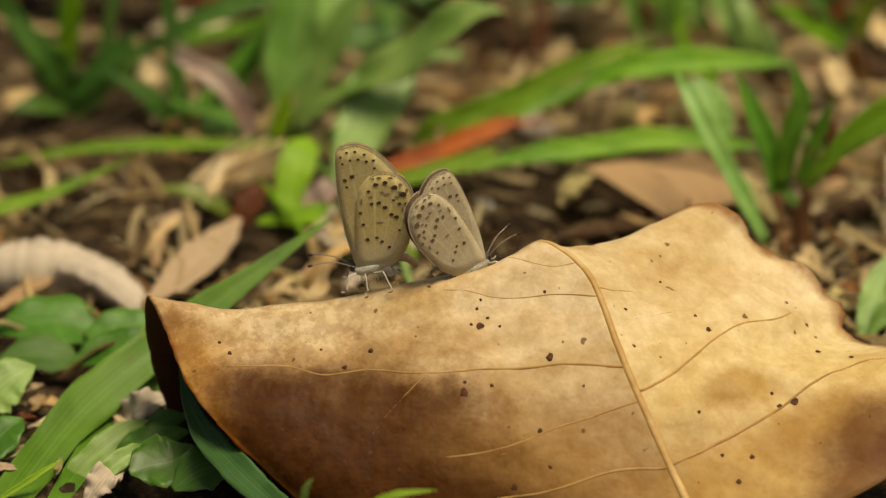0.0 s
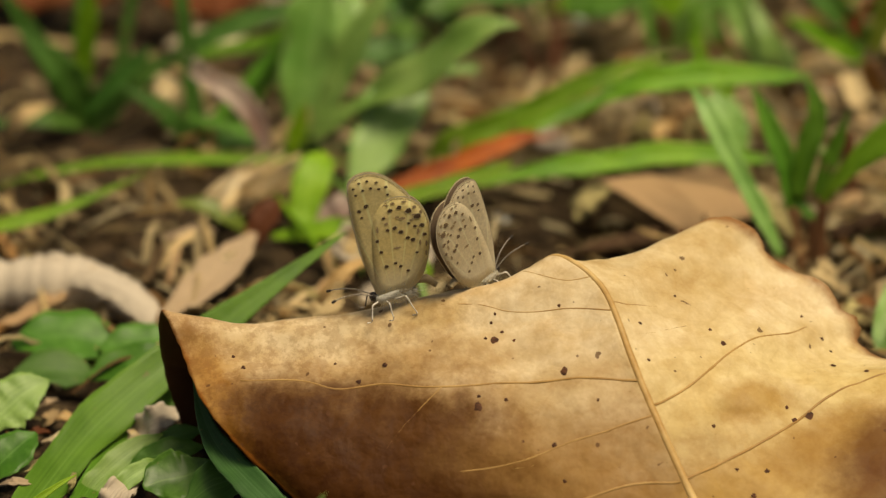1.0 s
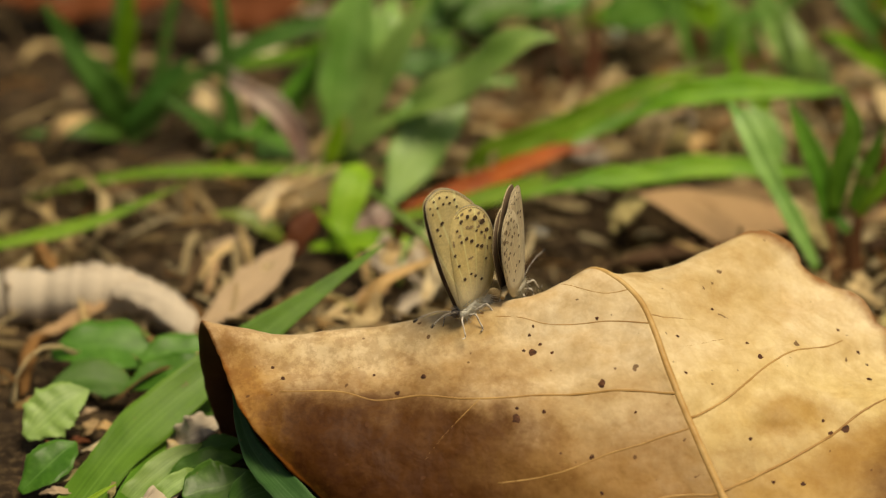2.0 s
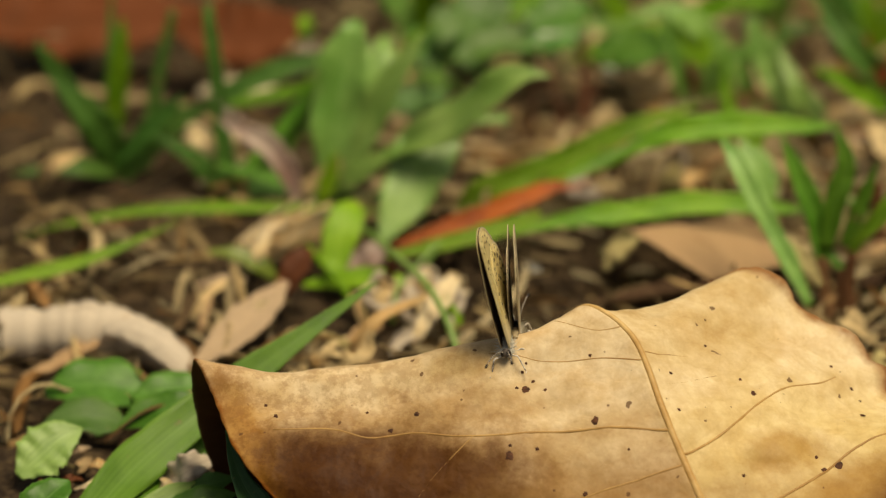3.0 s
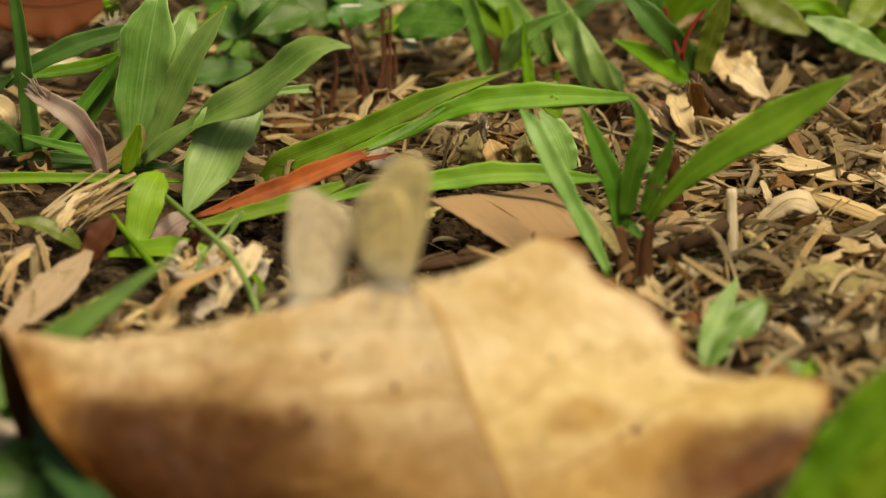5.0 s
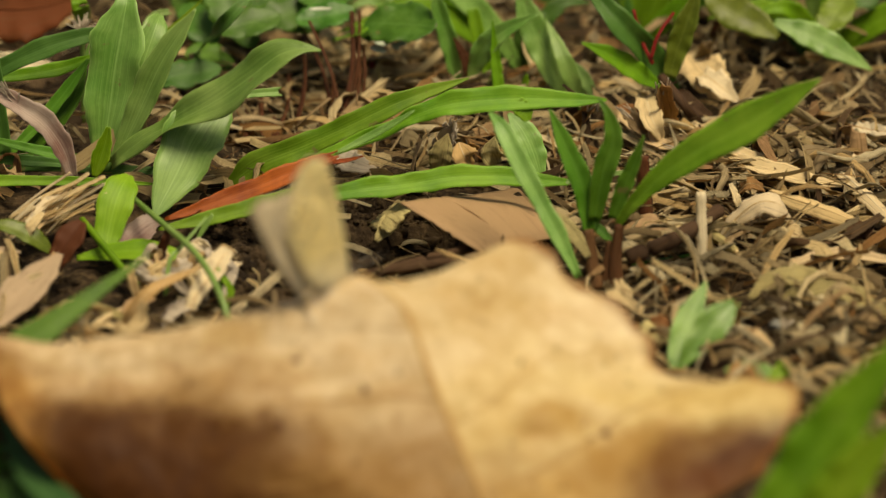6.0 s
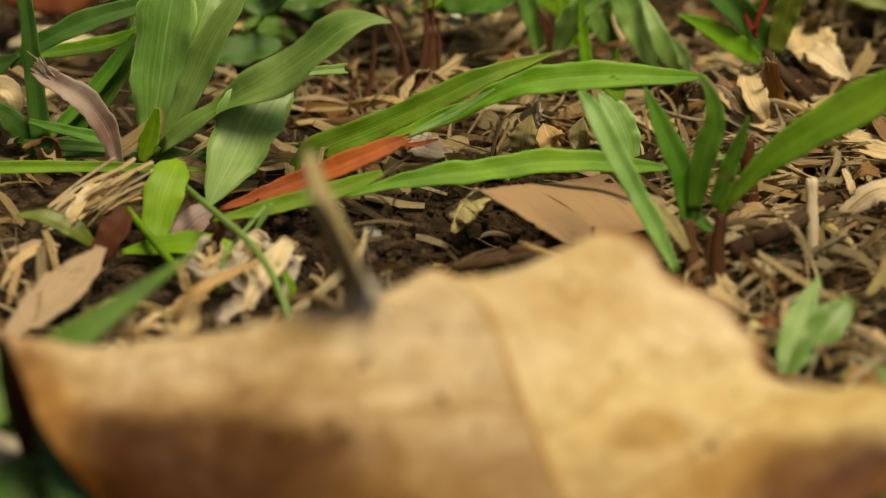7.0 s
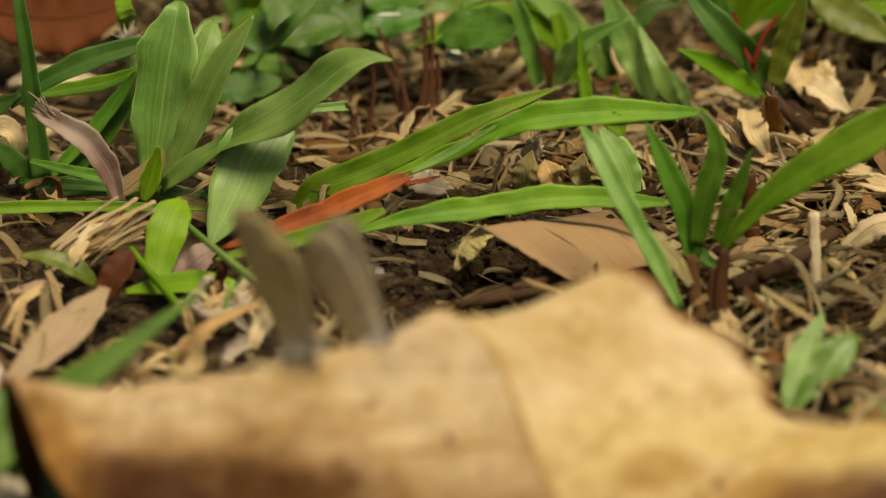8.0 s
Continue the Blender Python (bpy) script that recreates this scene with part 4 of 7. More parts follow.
blade(p, [(-29.8, 81.9, 0.0), (-32.2, 82.0, 4.1), (-37.2, 82.0, 7.5)], 2.4, GRASS_DARK)
blade(p, [(-28.5, 81.9, 0.0), (-22.1, 80.0, 1.4), (-14.6, 80.0, 0.8), (-7.0, 80.0, 0.8)], 1.6, GRASS_DARK)

# trailing runner with its long thin blade
p = plant((-10.6, 73.1, 0.0), "trailing grass runner with thin arching green stems")
blade(p, [(-10.5, 72.0, 2.6), (-17.3, 71.5, 3.1), (-25.3, 71.0, 3.5), (-32.7, 70.5, 3.6), (-38.9, 70.0, 3.4), (-45.7, 69.5, 2.3), (-51.3, 69.0, 0.8)], 1.3, GRASS, profile=(0.10, 0.65, 0.95, 1.00, 0.80, 0.50, 0.15), fold=0.6)
tube(p, [(-14.2, 67.0, 3.5), (-13.5, 63.0, 4.6), (-10.5, 54.0, 6.0), (-7.3, 46.0, 6.7), (-5.1, 41.0, 5.6), (-3.6, 37.0, 3.4), (-3.0, 35.5, 0.4)], 0.30, 0.42, GRASS_PALE, "stem", sides=8)
tube(p, [(-10.2, 46.5, 1.0), (-9.7, 48.0, 4.5), (-8.5, 49.3, 5.4), (-7.1, 50.7, 6.6), (-5.8, 52.0, 7.7)], 0.26, 0.14, GRASS_PALE, "stem", sides=8)
tube(p, [(-19.5, 62.0, 2.9), (-16.3, 55.0, 2.0), (-13.0, 48.0, 1.1)], 0.38, 0.45, GRASS, "stem", sides=8)
blade(p, [(-3.7, 44.0, 0.8), (-3.2, 44.7, 2.4), (-4.1, 45.3, 3.8), (-4.6, 46.0, 4.5)], 0.8, GRASS_LIME, profile=(0.57, 1.00, 0.72, 0.22))
blade(p, [(-7.3, 56.0, 2.4), (-6.2, 56.5, 4.3), (-5.2, 57.0, 5.8)], 0.6, GRASS_PALE, profile=(0.30, 1.00, 0.60))
p = plant((-58.3, 57.8, 0.0), "single narrow green grass blade lying low")
blade(p, [(-58.0, 48.0, 3.9), (-49.8, 50.0, 4.8), (-42.2, 54.0, 5.2), (-32.9, 58.0, 7.8)], 1.6, GRASS, fold=0.5, belly=0.5)

# yellow-green seedling
p = plant((-17.5, 57.3, 0.0), "yellow-green seedling with short soft leaves", "seedling", "seedling")
blade(p, [(-16.8, 58.0, 0.2), (-16.6, 60.0, 2.1), (-15.9, 62.0, 4.6), (-15.1, 64.0, 6.0), (-14.4, 66.0, 6.4)], 3.9, GRASS_LIME, "leaf", profile=(0.19, 0.75, 1.00, 0.88, 0.22), fold=0.3, wave=0.02, ragged=0.02)
blade(p, [(-20.0, 58.0, 0.1), (-16.3, 57.3, 1.1), (-12.6, 56.5, 1.7), (-9.6, 55.7, 1.5), (-7.4, 55.0, 1.0)], 2.7, GRASS_LIME, "leaf", profile=(0.23, 0.84, 1.00, 0.65, 0.11), face=(0, -0.5, 0.86), wave=0.02, ragged=0.02)
blade(p, [(-22.7, 57.0, 1.2), (-24.5, 57.3, 2.8), (-27.3, 57.7, 4.0), (-30.2, 58.0, 4.1)], 2.2, OLIVE, "leaf", profile=(0.26, 1.00, 0.82, 0.17), face=(0, -0.5, 0.86), wave=0.03)

# long double blades
p = plant((-3.2, 74.8, 0.0), "long arching bright green grass blades with wavy edges")
blade(p, [(-3.8, 75.0, 1.0), (-0.5, 75.0, 3.6), (4.5, 75.0, 5.8), (9.5, 75.0, 8.2), (14.5, 75.3, 10.7), (18.2, 75.7, 12.1), (23.0, 76.0, 13.7)], 3.2, GRASS_FRESH, profile=(0.24, 1.00, 0.88, 0.84, 0.76, 0.52, 0.06), wave=0.12, waves=5, fold=0.45, ragged=0.14)
blade(p, [(3.2, 70.0, 5.5), (10.0, 69.9, 8.5), (14.4, 69.7, 10.5), (17.4, 69.6, 12.2), (21.1, 69.5, 13.4), (25.4, 69.4, 13.9), (29.8, 69.3, 14.1), (34.1, 69.1, 14.0), (37.9, 69.0, 14.1)], 3.2, GRASS_FRESH, profile=(0.10, 0.48, 0.52, 0.64, 0.88, 1.00, 0.76, 0.56, 0.08), wave=0.15, waves=6, fold=0.45, ragged=0.12)
blade(p, [(27.9, 69.0, 13.7), (28.8, 68.5, 13.0), (29.2, 68.0, 12.0)], 2.1, GRASS, profile=(0.89, 1.00, 0.35))
blade(p, [(8.2, 68.6, 7.9), (11.9, 68.6, 9.9), (15.0, 68.6, 11.8), (16.8, 68.6, 13.0)], 0.9, GRASS_PALE, profile=(0.36, 1.00, 0.71, 0.21))

# reddened blade and the level blade behind the brown leaf
p = plant((-11.5, 65.0, 0.0), "grass blade turned orange-red with a green underside")
blade(p, [(-10.5, 64.0, 2.0), (-6.0, 64.8, 3.3), (-1.7, 65.6, 4.6), (2.6, 66.4, 6.2), (5.7, 67.2, 7.2), (8.2, 68.0, 7.9)], 2.3, GRASS_RED, profile=(0.14, 0.72, 0.95, 1.00, 0.83, 0.39), fold=0.3, cut=True, ragged=0.16)
blade(p, [(6.6, 68.0, 6.9), (9.4, 68.5, 7.1), (11.3, 69.0, 7.4)], 0.6, GRASS_RED, profile=(1.00, 0.80, 0.30), ragged=0.2)
blade(p, [(-11.2, 62.5, 1.5), (-6.6, 63.1, 2.3), (-1.7, 63.7, 3.4), (2.0, 64.4, 4.2), (5.7, 65.0, 5.5)], 1.9, GRASS, profile=(0.17, 0.80, 1.00, 1.00, 0.40), fold=0.3)
p = plant((42.5, 64.9, 0.0), "long level green grass blade with rippled edges")
blade(p, [(2.0, 63.0, 3.8), (6.9, 63.9, 4.9), (11.8, 64.7, 5.4), (16.2, 65.6, 5.5), (21.1, 66.1, 6.1), (26.1, 66.4, 6.1), (30.4, 66.7, 5.5), (33.8, 67.0, 5.1)], 2.6, GRASS_FRESH, profile=(0.07, 0.55, 0.90, 0.95, 1.00, 0.90, 0.60, 0.30), wave=0.14, waves=7, fold=0.4, ragged=0.14)
blade(p, [(32.9, 67.0, 5.0), (36.6, 66.7, 5.8), (39.6, 66.3, 6.6), (43.0, 66.0, 7.2)], 0.6, GRASS_PALE, profile=(1.00, 1.00, 0.80, 0.30))

# diagonal blade beside the dried leaf
p = plant((34.3, 48.8, 0.0), "pale green grass blade leaning diagonally")
blade(p, [(34.1, 48.0, 2.4), (31.9, 50.0, 6.5), (29.7, 52.0, 10.1), (27.5, 54.0, 13.8), (26.0, 56.0, 16.3), (24.7, 58.0, 17.4)], 2.2, GRASS_PALE, profile=(0.39, 0.83, 0.89, 1.00, 0.78, 0.17), fold=0.6)
p = plant((31.4, 74.8, 0.0), "short broad pale grass blade")
blade(p, [(31.2, 74.0, 1.9), (30.3, 75.3, 4.7), (29.1, 76.7, 7.0), (27.5, 78.0, 8.6)], 2.9, GRASS_PALE, profile=(0.22, 1.00, 0.96, 0.13), fold=0.3)

# tuft at the edge of the leaf
p = plant((36.2, 50.2, 0.0), "small grass tuft with red-brown sheaths and one long blade")
blade(p, [(35.5, 54.0, 5.0), (34.7, 55.3, 9.7), (32.9, 56.7, 13.8), (31.1, 58.0, 17.8)], 2.3, GRASS_MID, profile=(0.58, 1.00, 0.90, 0.08), fold=0.7)
blade(p, [(36.0, 54.0, 6.3), (36.8, 55.0, 11.2), (37.9, 56.0, 14.7), (37.5, 57.0, 17.3), (36.3, 58.0, 19.1)], 2.4, GRASS_MID, profile=(0.55, 1.00, 0.90, 0.50, 0.08), fold=0.7)
blade(p, [(37.9, 53.0, 7.1), (39.0, 53.3, 10.4), (40.2, 53.7, 13.6), (41.1, 54.0, 16.4)], 1.8, GRASS_MID, profile=(0.60, 1.00, 0.73, 0.07), fold=0.7)
blade(p, [(38.3, 52.0, 6.6), (40.0, 51.3, 9.6), (42.9, 50.7, 13.1), (47.0, 50.0, 16.6), (51.1, 49.3, 19.4), (55.2, 48.7, 22.4), (59.3, 48.0, 25.6)], 4.2, GRASS_FRESH, profile=(0.19, 0.35, 0.62, 0.88, 1.00, 0.73, 0.04), fold=0.25, wave=0.03, waves=4)
blade(p, [(37.7, 53.0, 4.4), (36.9, 54.0, 5.0), (35.7, 55.0, 5.9)], 1.1, GRASS_MID, profile=(0.55, 1.00, 0.67))
tube(p, [(36.3, 50.0, -0.0), (35.7, 51.5, 2.5), (35.3, 53.0, 5.8)], 0.95, 0.60, SHEATH, "sheath", "red-brown leaf sheath", sides=9)
tube(p, [(38.3, 50.0, 0.4), (38.2, 51.0, 3.4), (38.6, 52.0, 6.9)], 0.95, 0.50, SHEATH, "sheath", "red-brown leaf sheath", sides=9)
tube(p, [(37.3, 50.5, 0.1), (37.4, 51.3, 2.6), (37.6, 52.0, 4.9)], 0.80, 0.40, SHEATH, "sheath", "red-brown leaf sheath", sides=9)
blade(p, [(35.3, 51.0, 3.4), (33.8, 52.0, 5.6), (32.3, 53.0, 7.1), (31.4, 54.0, 7.3)], 1.6, YELLOW_DRY, "sheath", profile=(0.46, 1.00, 0.62, 0.16))

# pale leaf fragments lying beside the dried leaf
p = plant((41.5, 27.6, 0.0), "torn pale green leaf standing in litter", "leaf", "torn_leaf")
blade(p, [(42.8, 28.0, 0.6), (43.9, 30.7, 2.8), (45.3, 33.3, 5.0), (46.9, 36.0, 7.4)], 2.7, GRASS_PALE, "lobe", profile=(0.17, 0.91, 1.00, 0.11), fold=0.5, wave=0.06, waves=3, ragged=0.12)
blade(p, [(43.5, 28.0, 0.9), (45.9, 29.7, 3.4), (47.9, 31.3, 5.2), (49.6, 33.0, 6.3)], 3.3, GRASS_PALE, "lobe", profile=(0.18, 0.81, 1.00, 0.37), fold=0.5, cut=True, wave=0.10, waves=2, ragged=0.12)
p = plant((51.1, 23.1, 0.0), "small pale green leaf lying flat", "leaf", "green_leaf")
blade(p, [(48.1, 22.0, 3.8), (50.1, 22.0, 3.8), (52.5, 22.0, 3.4), (53.7, 22.0, 2.8)], 2.2, GRASS_PALE, "lobe", profile=(0.28, 1.00, 0.83, 0.17))
blade(p, [(52.7, 21.0, 3.0), (54.3, 22.5, 3.6), (56.0, 24.0, 2.2)], 1.9, GRASS_LIME, "lobe", profile=(0.26, 1.00, 0.28))

# foreground blades
p = plant((43.4, -30.0, 10.6), "bright green grass blade")
blade(p, [(45.8, -28.0, 8.6), (51.6, -26.0, 15.5), (56.5, -24.0, 22.0), (63.3, -22.0, 30.6)], 6.2, GRASS, fold=0.25, belly=0.5)
blade(p, [(49.4, -30.0, 8.1), (55.7, -29.0, 16.1), (61.0, -28.0, 22.8)], 5.0, GRASS_LIME, fold=0.25, belly=0.5)
p = plant((-12.6, -34.0, 13.2), "tiny pale green seedling tips", "seedling", "seedling")
blade(p, [(-13.1, -34.0, 12.3), (-12.8, -34.0, 15.1), (-12.1, -34.0, 16.4)], 0.7, GRASS_PALE, "leaf")
blade(p, [(-8.1, -34.0, 12.9), (-4.4, -34.0, 14.6), (-0.4, -34.0, 15.1)], 0.8, GRASS_LIME, "leaf")
p = plant((-44.6, -13.9, 0.0), "broad green grass blade rising behind the dried leaf")
blade(p, [(-44.6, -14.0, -0.2), (-40.3, -2.0, 1.1), (-35.7, 7.0, 3.3), (-28.1, 15.0, 6.8), (-20.2, 20.0, 11.0), (-11.3, 26.0, 15.4)], 4.9, GRASS_MID, fold=0.3, belly=0.45, base_w=0.6)
blade(p, [(-39.7, -14.0, -0.2), (-34.5, 3.0, 1.0), (-29.8, 13.0, 2.3), (-27.6, 15.0, 4.5)], 3.2, GRASS_MID, fold=0.3)
# this blade's colour carries the shade that the leaf's curl throws on it
p = plant((-14.3, -21.0, 4.6), "shade-darkened green grass blade inside the leaf's curled end")
blade(p, [(-13.2, -22.0, 4.6), (-19.5, -15.0, 7.2), (-23.7, -8.0, 8.9), (-25.9, -1.0, 11.7)], 3.0, GRASS_SHADED, fold=0.3, belly=0.45, base_w=0.8)


# ---- herbs ----
def leaflet(p, at_mm, length, width, turn, material=CLOVER, tilt=25, name="leaflet"):
    """A broad leaflet, lying nearly level, pointing by turn degrees from east."""
    a, c = Vector(at_mm), Vector((math.cos(radians(turn)), math.sin(radians(turn)), 0))
    up = math.tan(radians(tilt)) * length
    pts = [a - c * length * 0.5 - Vector((0, 0, up * 0.4)), a, a + c * length * 0.5 + Vector((0, 0, up * 0.3))]
    return blade(p, pts, width, material, name, oval=True, fold=0.22, face=(0, -0.5, 0.85), wave=0.07, waves=2, ragged=0.14)


p = root("clover_plant", (-38.1, 17.7, 0.0), "low green clover with rounded leaflets", "clover", "low herbs")
blade(p, [(-45.8, 27.0, 2.0), (-42.8, 27.0, 3.0), (-39.4, 27.0, 3.2), (-36.2, 27.0, 2.4), (-34.1, 27.0, 1.7)], 6.5, CLOVER, "leaflet", profile=(0.09, 0.80, 1.00, 0.70, 0.07), face=(0, -0.45, 0.9), fold=0.25, wave=0.06, waves=2, ragged=0.10)
blade(p, [(-36.7, 25.0, 2.7), (-33.8, 25.3, 3.3), (-30.9, 25.7, 3.4), (-29.2, 26.0, 3.5)], 4.3, CLOVER, "leaflet", profile=(0.14, 1.00, 0.90, 0.14), face=(0, -0.45, 0.9), fold=0.25, wave=0.06, waves=2, ragged=0.10)
blade(p, [(-45.5, 21.0, 1.3), (-42.5, 21.3, 2.2), (-39.1, 21.7, 1.8), (-37.0, 22.0, 1.0)], 4.4, GRASS_DARK, "leaflet", profile=(0.13, 1.00, 0.95, 0.10), face=(0, -0.45, 0.9), fold=0.25, wave=0.06, waves=2, ragged=0.10)
blade(p, [(-37.7, 20.0, 1.7), (-35.0, 20.7, 2.7), (-31.8, 21.3, 3.8), (-29.8, 22.0, 4.3)], 3.9, CLOVER, "leaflet", profile=(0.15, 1.00, 0.91, 0.11), face=(0, -0.45, 0.9), fold=0.25, wave=0.06, waves=2, ragged=0.10)
p = root("clover_plant", (-47.4, -1.3, 0.0), "pale serrated leaf on a low herb", "clover", "low herbs")
blade(p, [(-47.1, 8.0, 2.0), (-45.2, 9.3, 3.5), (-43.1, 10.7, 4.9), (-40.9, 12.0, 5.5)], 5.6, GRASS_PALE, "leaflet", profile=(0.17, 1.00, 0.84, 0.07), face=(0, -0.6, 0.8), fold=0.3, wave=0.05, ragged=0.2)
blade(p, [(-47.0, -2.0, 1.0), (-44.8, -0.7, 2.8), (-42.9, 0.7, 4.1), (-41.6, 2.0, 4.6)], 4.4, CLOVER, "leaflet", profile=(0.17, 1.00, 0.86, 0.09), face=(0, -0.45, 0.9), fold=0.25, wave=0.06, waves=2, ragged=0.10)
p = root("clover_plant", (-25.1, -8.5, 0.0), "dark green clover leaflets under the dried leaf", "clover", "low herbs")
blade(p, [(-30.6, -8.0, 3.6), (-28.8, -7.3, 4.0), (-26.3, -6.7, 4.3), (-24.1, -6.0, 5.5)], 5.5, CLOVER, "leaflet", profile=(0.11, 0.96, 1.00, 0.09), face=(-0.1, -0.6, 0.8), fold=0.25, wave=0.06, waves=2, ragged=0.10)
blade(p, [(-26.3, -10.0, 2.8), (-24.1, -9.3, 4.3), (-22.0, -8.7, 4.9), (-20.7, -8.0, 5.9)], 4.6, GRASS_DARK, "leaflet", profile=(0.13, 1.00, 0.81, 0.08), face=(0, -0.6, 0.8), fold=0.25, wave=0.06, waves=2, ragged=0.10)
blade(p, [(-32.3, -1.0, 2.3), (-30.3, -0.7, 3.2), (-27.5, -0.3, 3.8), (-25.0, 0.0, 4.1)], 3.0, CLOVER, "leaflet", profile=(0.14, 0.99, 1.00, 0.14), face=(0, -0.45, 0.9), fold=0.25, wave=0.06, waves=2, ragged=0.10)
blade(p, [(-29.9, 3.0, 2.9), (-27.7, 3.5, 3.6), (-25.2, 4.0, 3.9)], 2.5, GRASS_DARK, "leaflet", profile=(0.17, 1.00, 0.17), face=(0, -0.45, 0.9), fold=0.25, wave=0.06, waves=2, ragged=0.10)
p = plant((-38.9, -12.0, 0.0), "soft pale green folded blades low in litter")
blade(p, [(-38.3, -4.0, -1.7), (-35.3, -1.7, 1.2), (-31.9, 0.7, 3.3), (-29.2, 3.0, 4.0)], 2.6, GRASS_PALE, profile=(0.27, 1.00, 0.97, 0.09), face=(0, -0.6, 0.8), fold=0.5)
blade(p, [(-35.0, -8.0, 0.4), (-32.6, -6.3, 3.2), (-30.4, -4.7, 4.2), (-29.0, -3.0, 4.0)], 1.9, GRASS_PALE, profile=(0.29, 1.00, 0.91, 0.13), face=(0.2, -0.6, 0.8), fold=0.5)
blade(p, [(-43.9, -8.0, 0.4), (-41.1, -7.0, 1.8), (-38.7, -6.0, 3.1), (-37.3, -5.0, 3.5)], 0.7, GRASS_LIME, profile=(0.50, 1.00, 0.67, 0.17), fold=0.5)

# clover-like herb with red-brown stems at the back
p = root("clover_plant", (8.3, 94.5, 0.0), "clover on thin red-brown stems with torn pale patches", "clover", "low herbs")
for pos, length, width, turn, material, tilt in (
        ((-3.4, 112.0, 6.7), 8, 5.5, 130, CLOVER, 45), ((2.9, 110.0, 7.2), 8.5, 5, 20, CLOVER, 10), ((6.1, 110.0, 6.5), 6, 4, 0, GRASS_MID, 20), ((10.3, 106.0, 6.4), 7, 4, -70, GRASS, 35),
        ((15.2, 106.0, 7.4), 8.5, 5.2, -30, CLOVER, 25), ((-6.0, 108.0, 2.7), 6, 4, 200, GRASS_MID, 20), ((-7.3, 114.0, 4.4), 7, 4.5, 120, CLOVER, 30),
        ((-8.5, 102.0, 3.1), 8, 4, 10, GRASS_DARK, 10), ((-0.8, 118.0, 8.5), 10, 7, 80, GRASS_DARK, 50), ((7.8, 112.0, 9.5), 8, 6, 30, CLOVER, 10)):
    leaflet(p, pos, length, width, turn, material, tilt)
for a, b_, r in (((9.1, 94.2, 0.0), (10.4, 106.0, 9.2), 0.5), ((8.3, 94.2, 0.0), (4.5, 110.0, 6.1), 0.35), ((10.2, 94.2, 0.0), (11.0, 108.0, 5.5), 0.35), ((3.8, 92.1, 0.0), (4.8, 112.0, 4.6), 0.35),
                 ((-0.1, 91.3, 0.0), (-1.4, 108.0, 1.3), 0.45), ((1.5, 89.7, 0.0), (3.2, 108.0, 0.6), 0.4), ((7.0, 93.7, 0.0), (8.1, 108.0, 1.3), 0.4), ((-1.7, 89.7, 0.0), (-3.4, 108.0, -1.6), 0.4),
                 ((13.2, 97.7, 0.0), (12.9, 112.0, 1.7), 0.3), ((5.7, 91.3, 0.0), (10.3, 104.0, 0.8), 0.3)):
    a, b_ = Vector(a), Vector(b_)
    tube(p, [a, a.lerp(b_, 0.5) + Vector((0.7, 0, 0.3)), b_], r * 0.75, r * 0.6, STEM_RED, "stem")
for pos, w, t in (((13.4, 103.0, 5.8), 1.8, -50), ((15.4, 103.0, 6.1), 1.3, -70)):
    leaflet(p, pos, w * 1.5, w * 0.55, t, WHITE, 5, "torn_patch")
tube(p, [(12.8, 106.0, -2.0), (12.8, 108.0, 2.7)], 0.35, 0.3, STEM_CRIMSON, "stem")

# blades at the back
p = plant((22.1, 105.9, 0.0), "group of pale grass blades, one arching over")
blade(p, [(22.5, 103.0, 2.0), (21.6, 103.3, 6.1), (20.4, 103.7, 10.2), (19.6, 104.0, 13.9)], 2.1, GRASS_PALE, profile=(0.56, 1.00, 0.87, 0.19), fold=0.8)
blade(p, [(23.9, 102.0, 2.8), (23.3, 102.5, 5.1), (22.1, 103.0, 7.3)], 1.1, STEM_RED, "sheath", "dark red dry sheath", profile=(0.62, 1.00, 0.25))
blade(p, [(24.1, 101.0, 2.9), (25.4, 100.3, 6.8), (27.7, 99.7, 9.4), (31.5, 99.0, 11.8)], 2.6, GRASS_PALE, profile=(0.35, 1.00, 0.81, 0.10), fold=0.5)
blade(p, [(27.2, 98.0, 2.8), (26.8, 99.0, 6.2), (26.4, 100.0, 10.7)], 1.3, GRASS, profile=(1.00, 0.90, 0.10), fold=0.6)
blade(p, [(34.9, 99.0, 0.9), (32.7, 100.7, 5.4), (31.0, 102.3, 9.0), (29.6, 104.0, 12.5)], 3.3, GRASS_PALE, profile=(0.24, 0.92, 1.00, 0.40), fold=0.5)
blade(p, [(38.5, 97.0, 1.3), (36.8, 98.5, 4.2), (34.7, 100.0, 6.1)], 1.6, GRASS_PALE, profile=(0.33, 1.00, 0.17), fold=0.5)
blade(p, [(26.7, 104.0, 0.2), (25.4, 105.5, 4.9), (24.3, 107.0, 9.2)], 1.7, GRASS, profile=(0.62, 1.00, 0.85), fold=0.5)
blade(p, [(29.8, 97.0, 3.4), (30.2, 97.0, 4.4), (30.3, 97.0, 5.3)], 0.8, GRASS, profile=(0.50, 1.00, 0.25))
blade(p, [(37.1, 97.7, 0.0), (34.7, 98.0, 6.2), (32.6, 102.0, 10.1)], 2.2, GRASS_PALE, fold=0.4)
p = plant((46.8, 103.4, 0.0), "grass shoot with thick folded blades and crimson stalks")
blade(p, [(47.7, 100.0, 1.5), (44.6, 98.5, 6.5), (41.3, 97.0, 10.9), (38.6, 98.5, 13.7), (37.0, 100.0, 16.3)], 3.1, GRASS_DARK, profile=(0.44, 1.00, 0.98, 0.68, 0.13), fold=0.9)
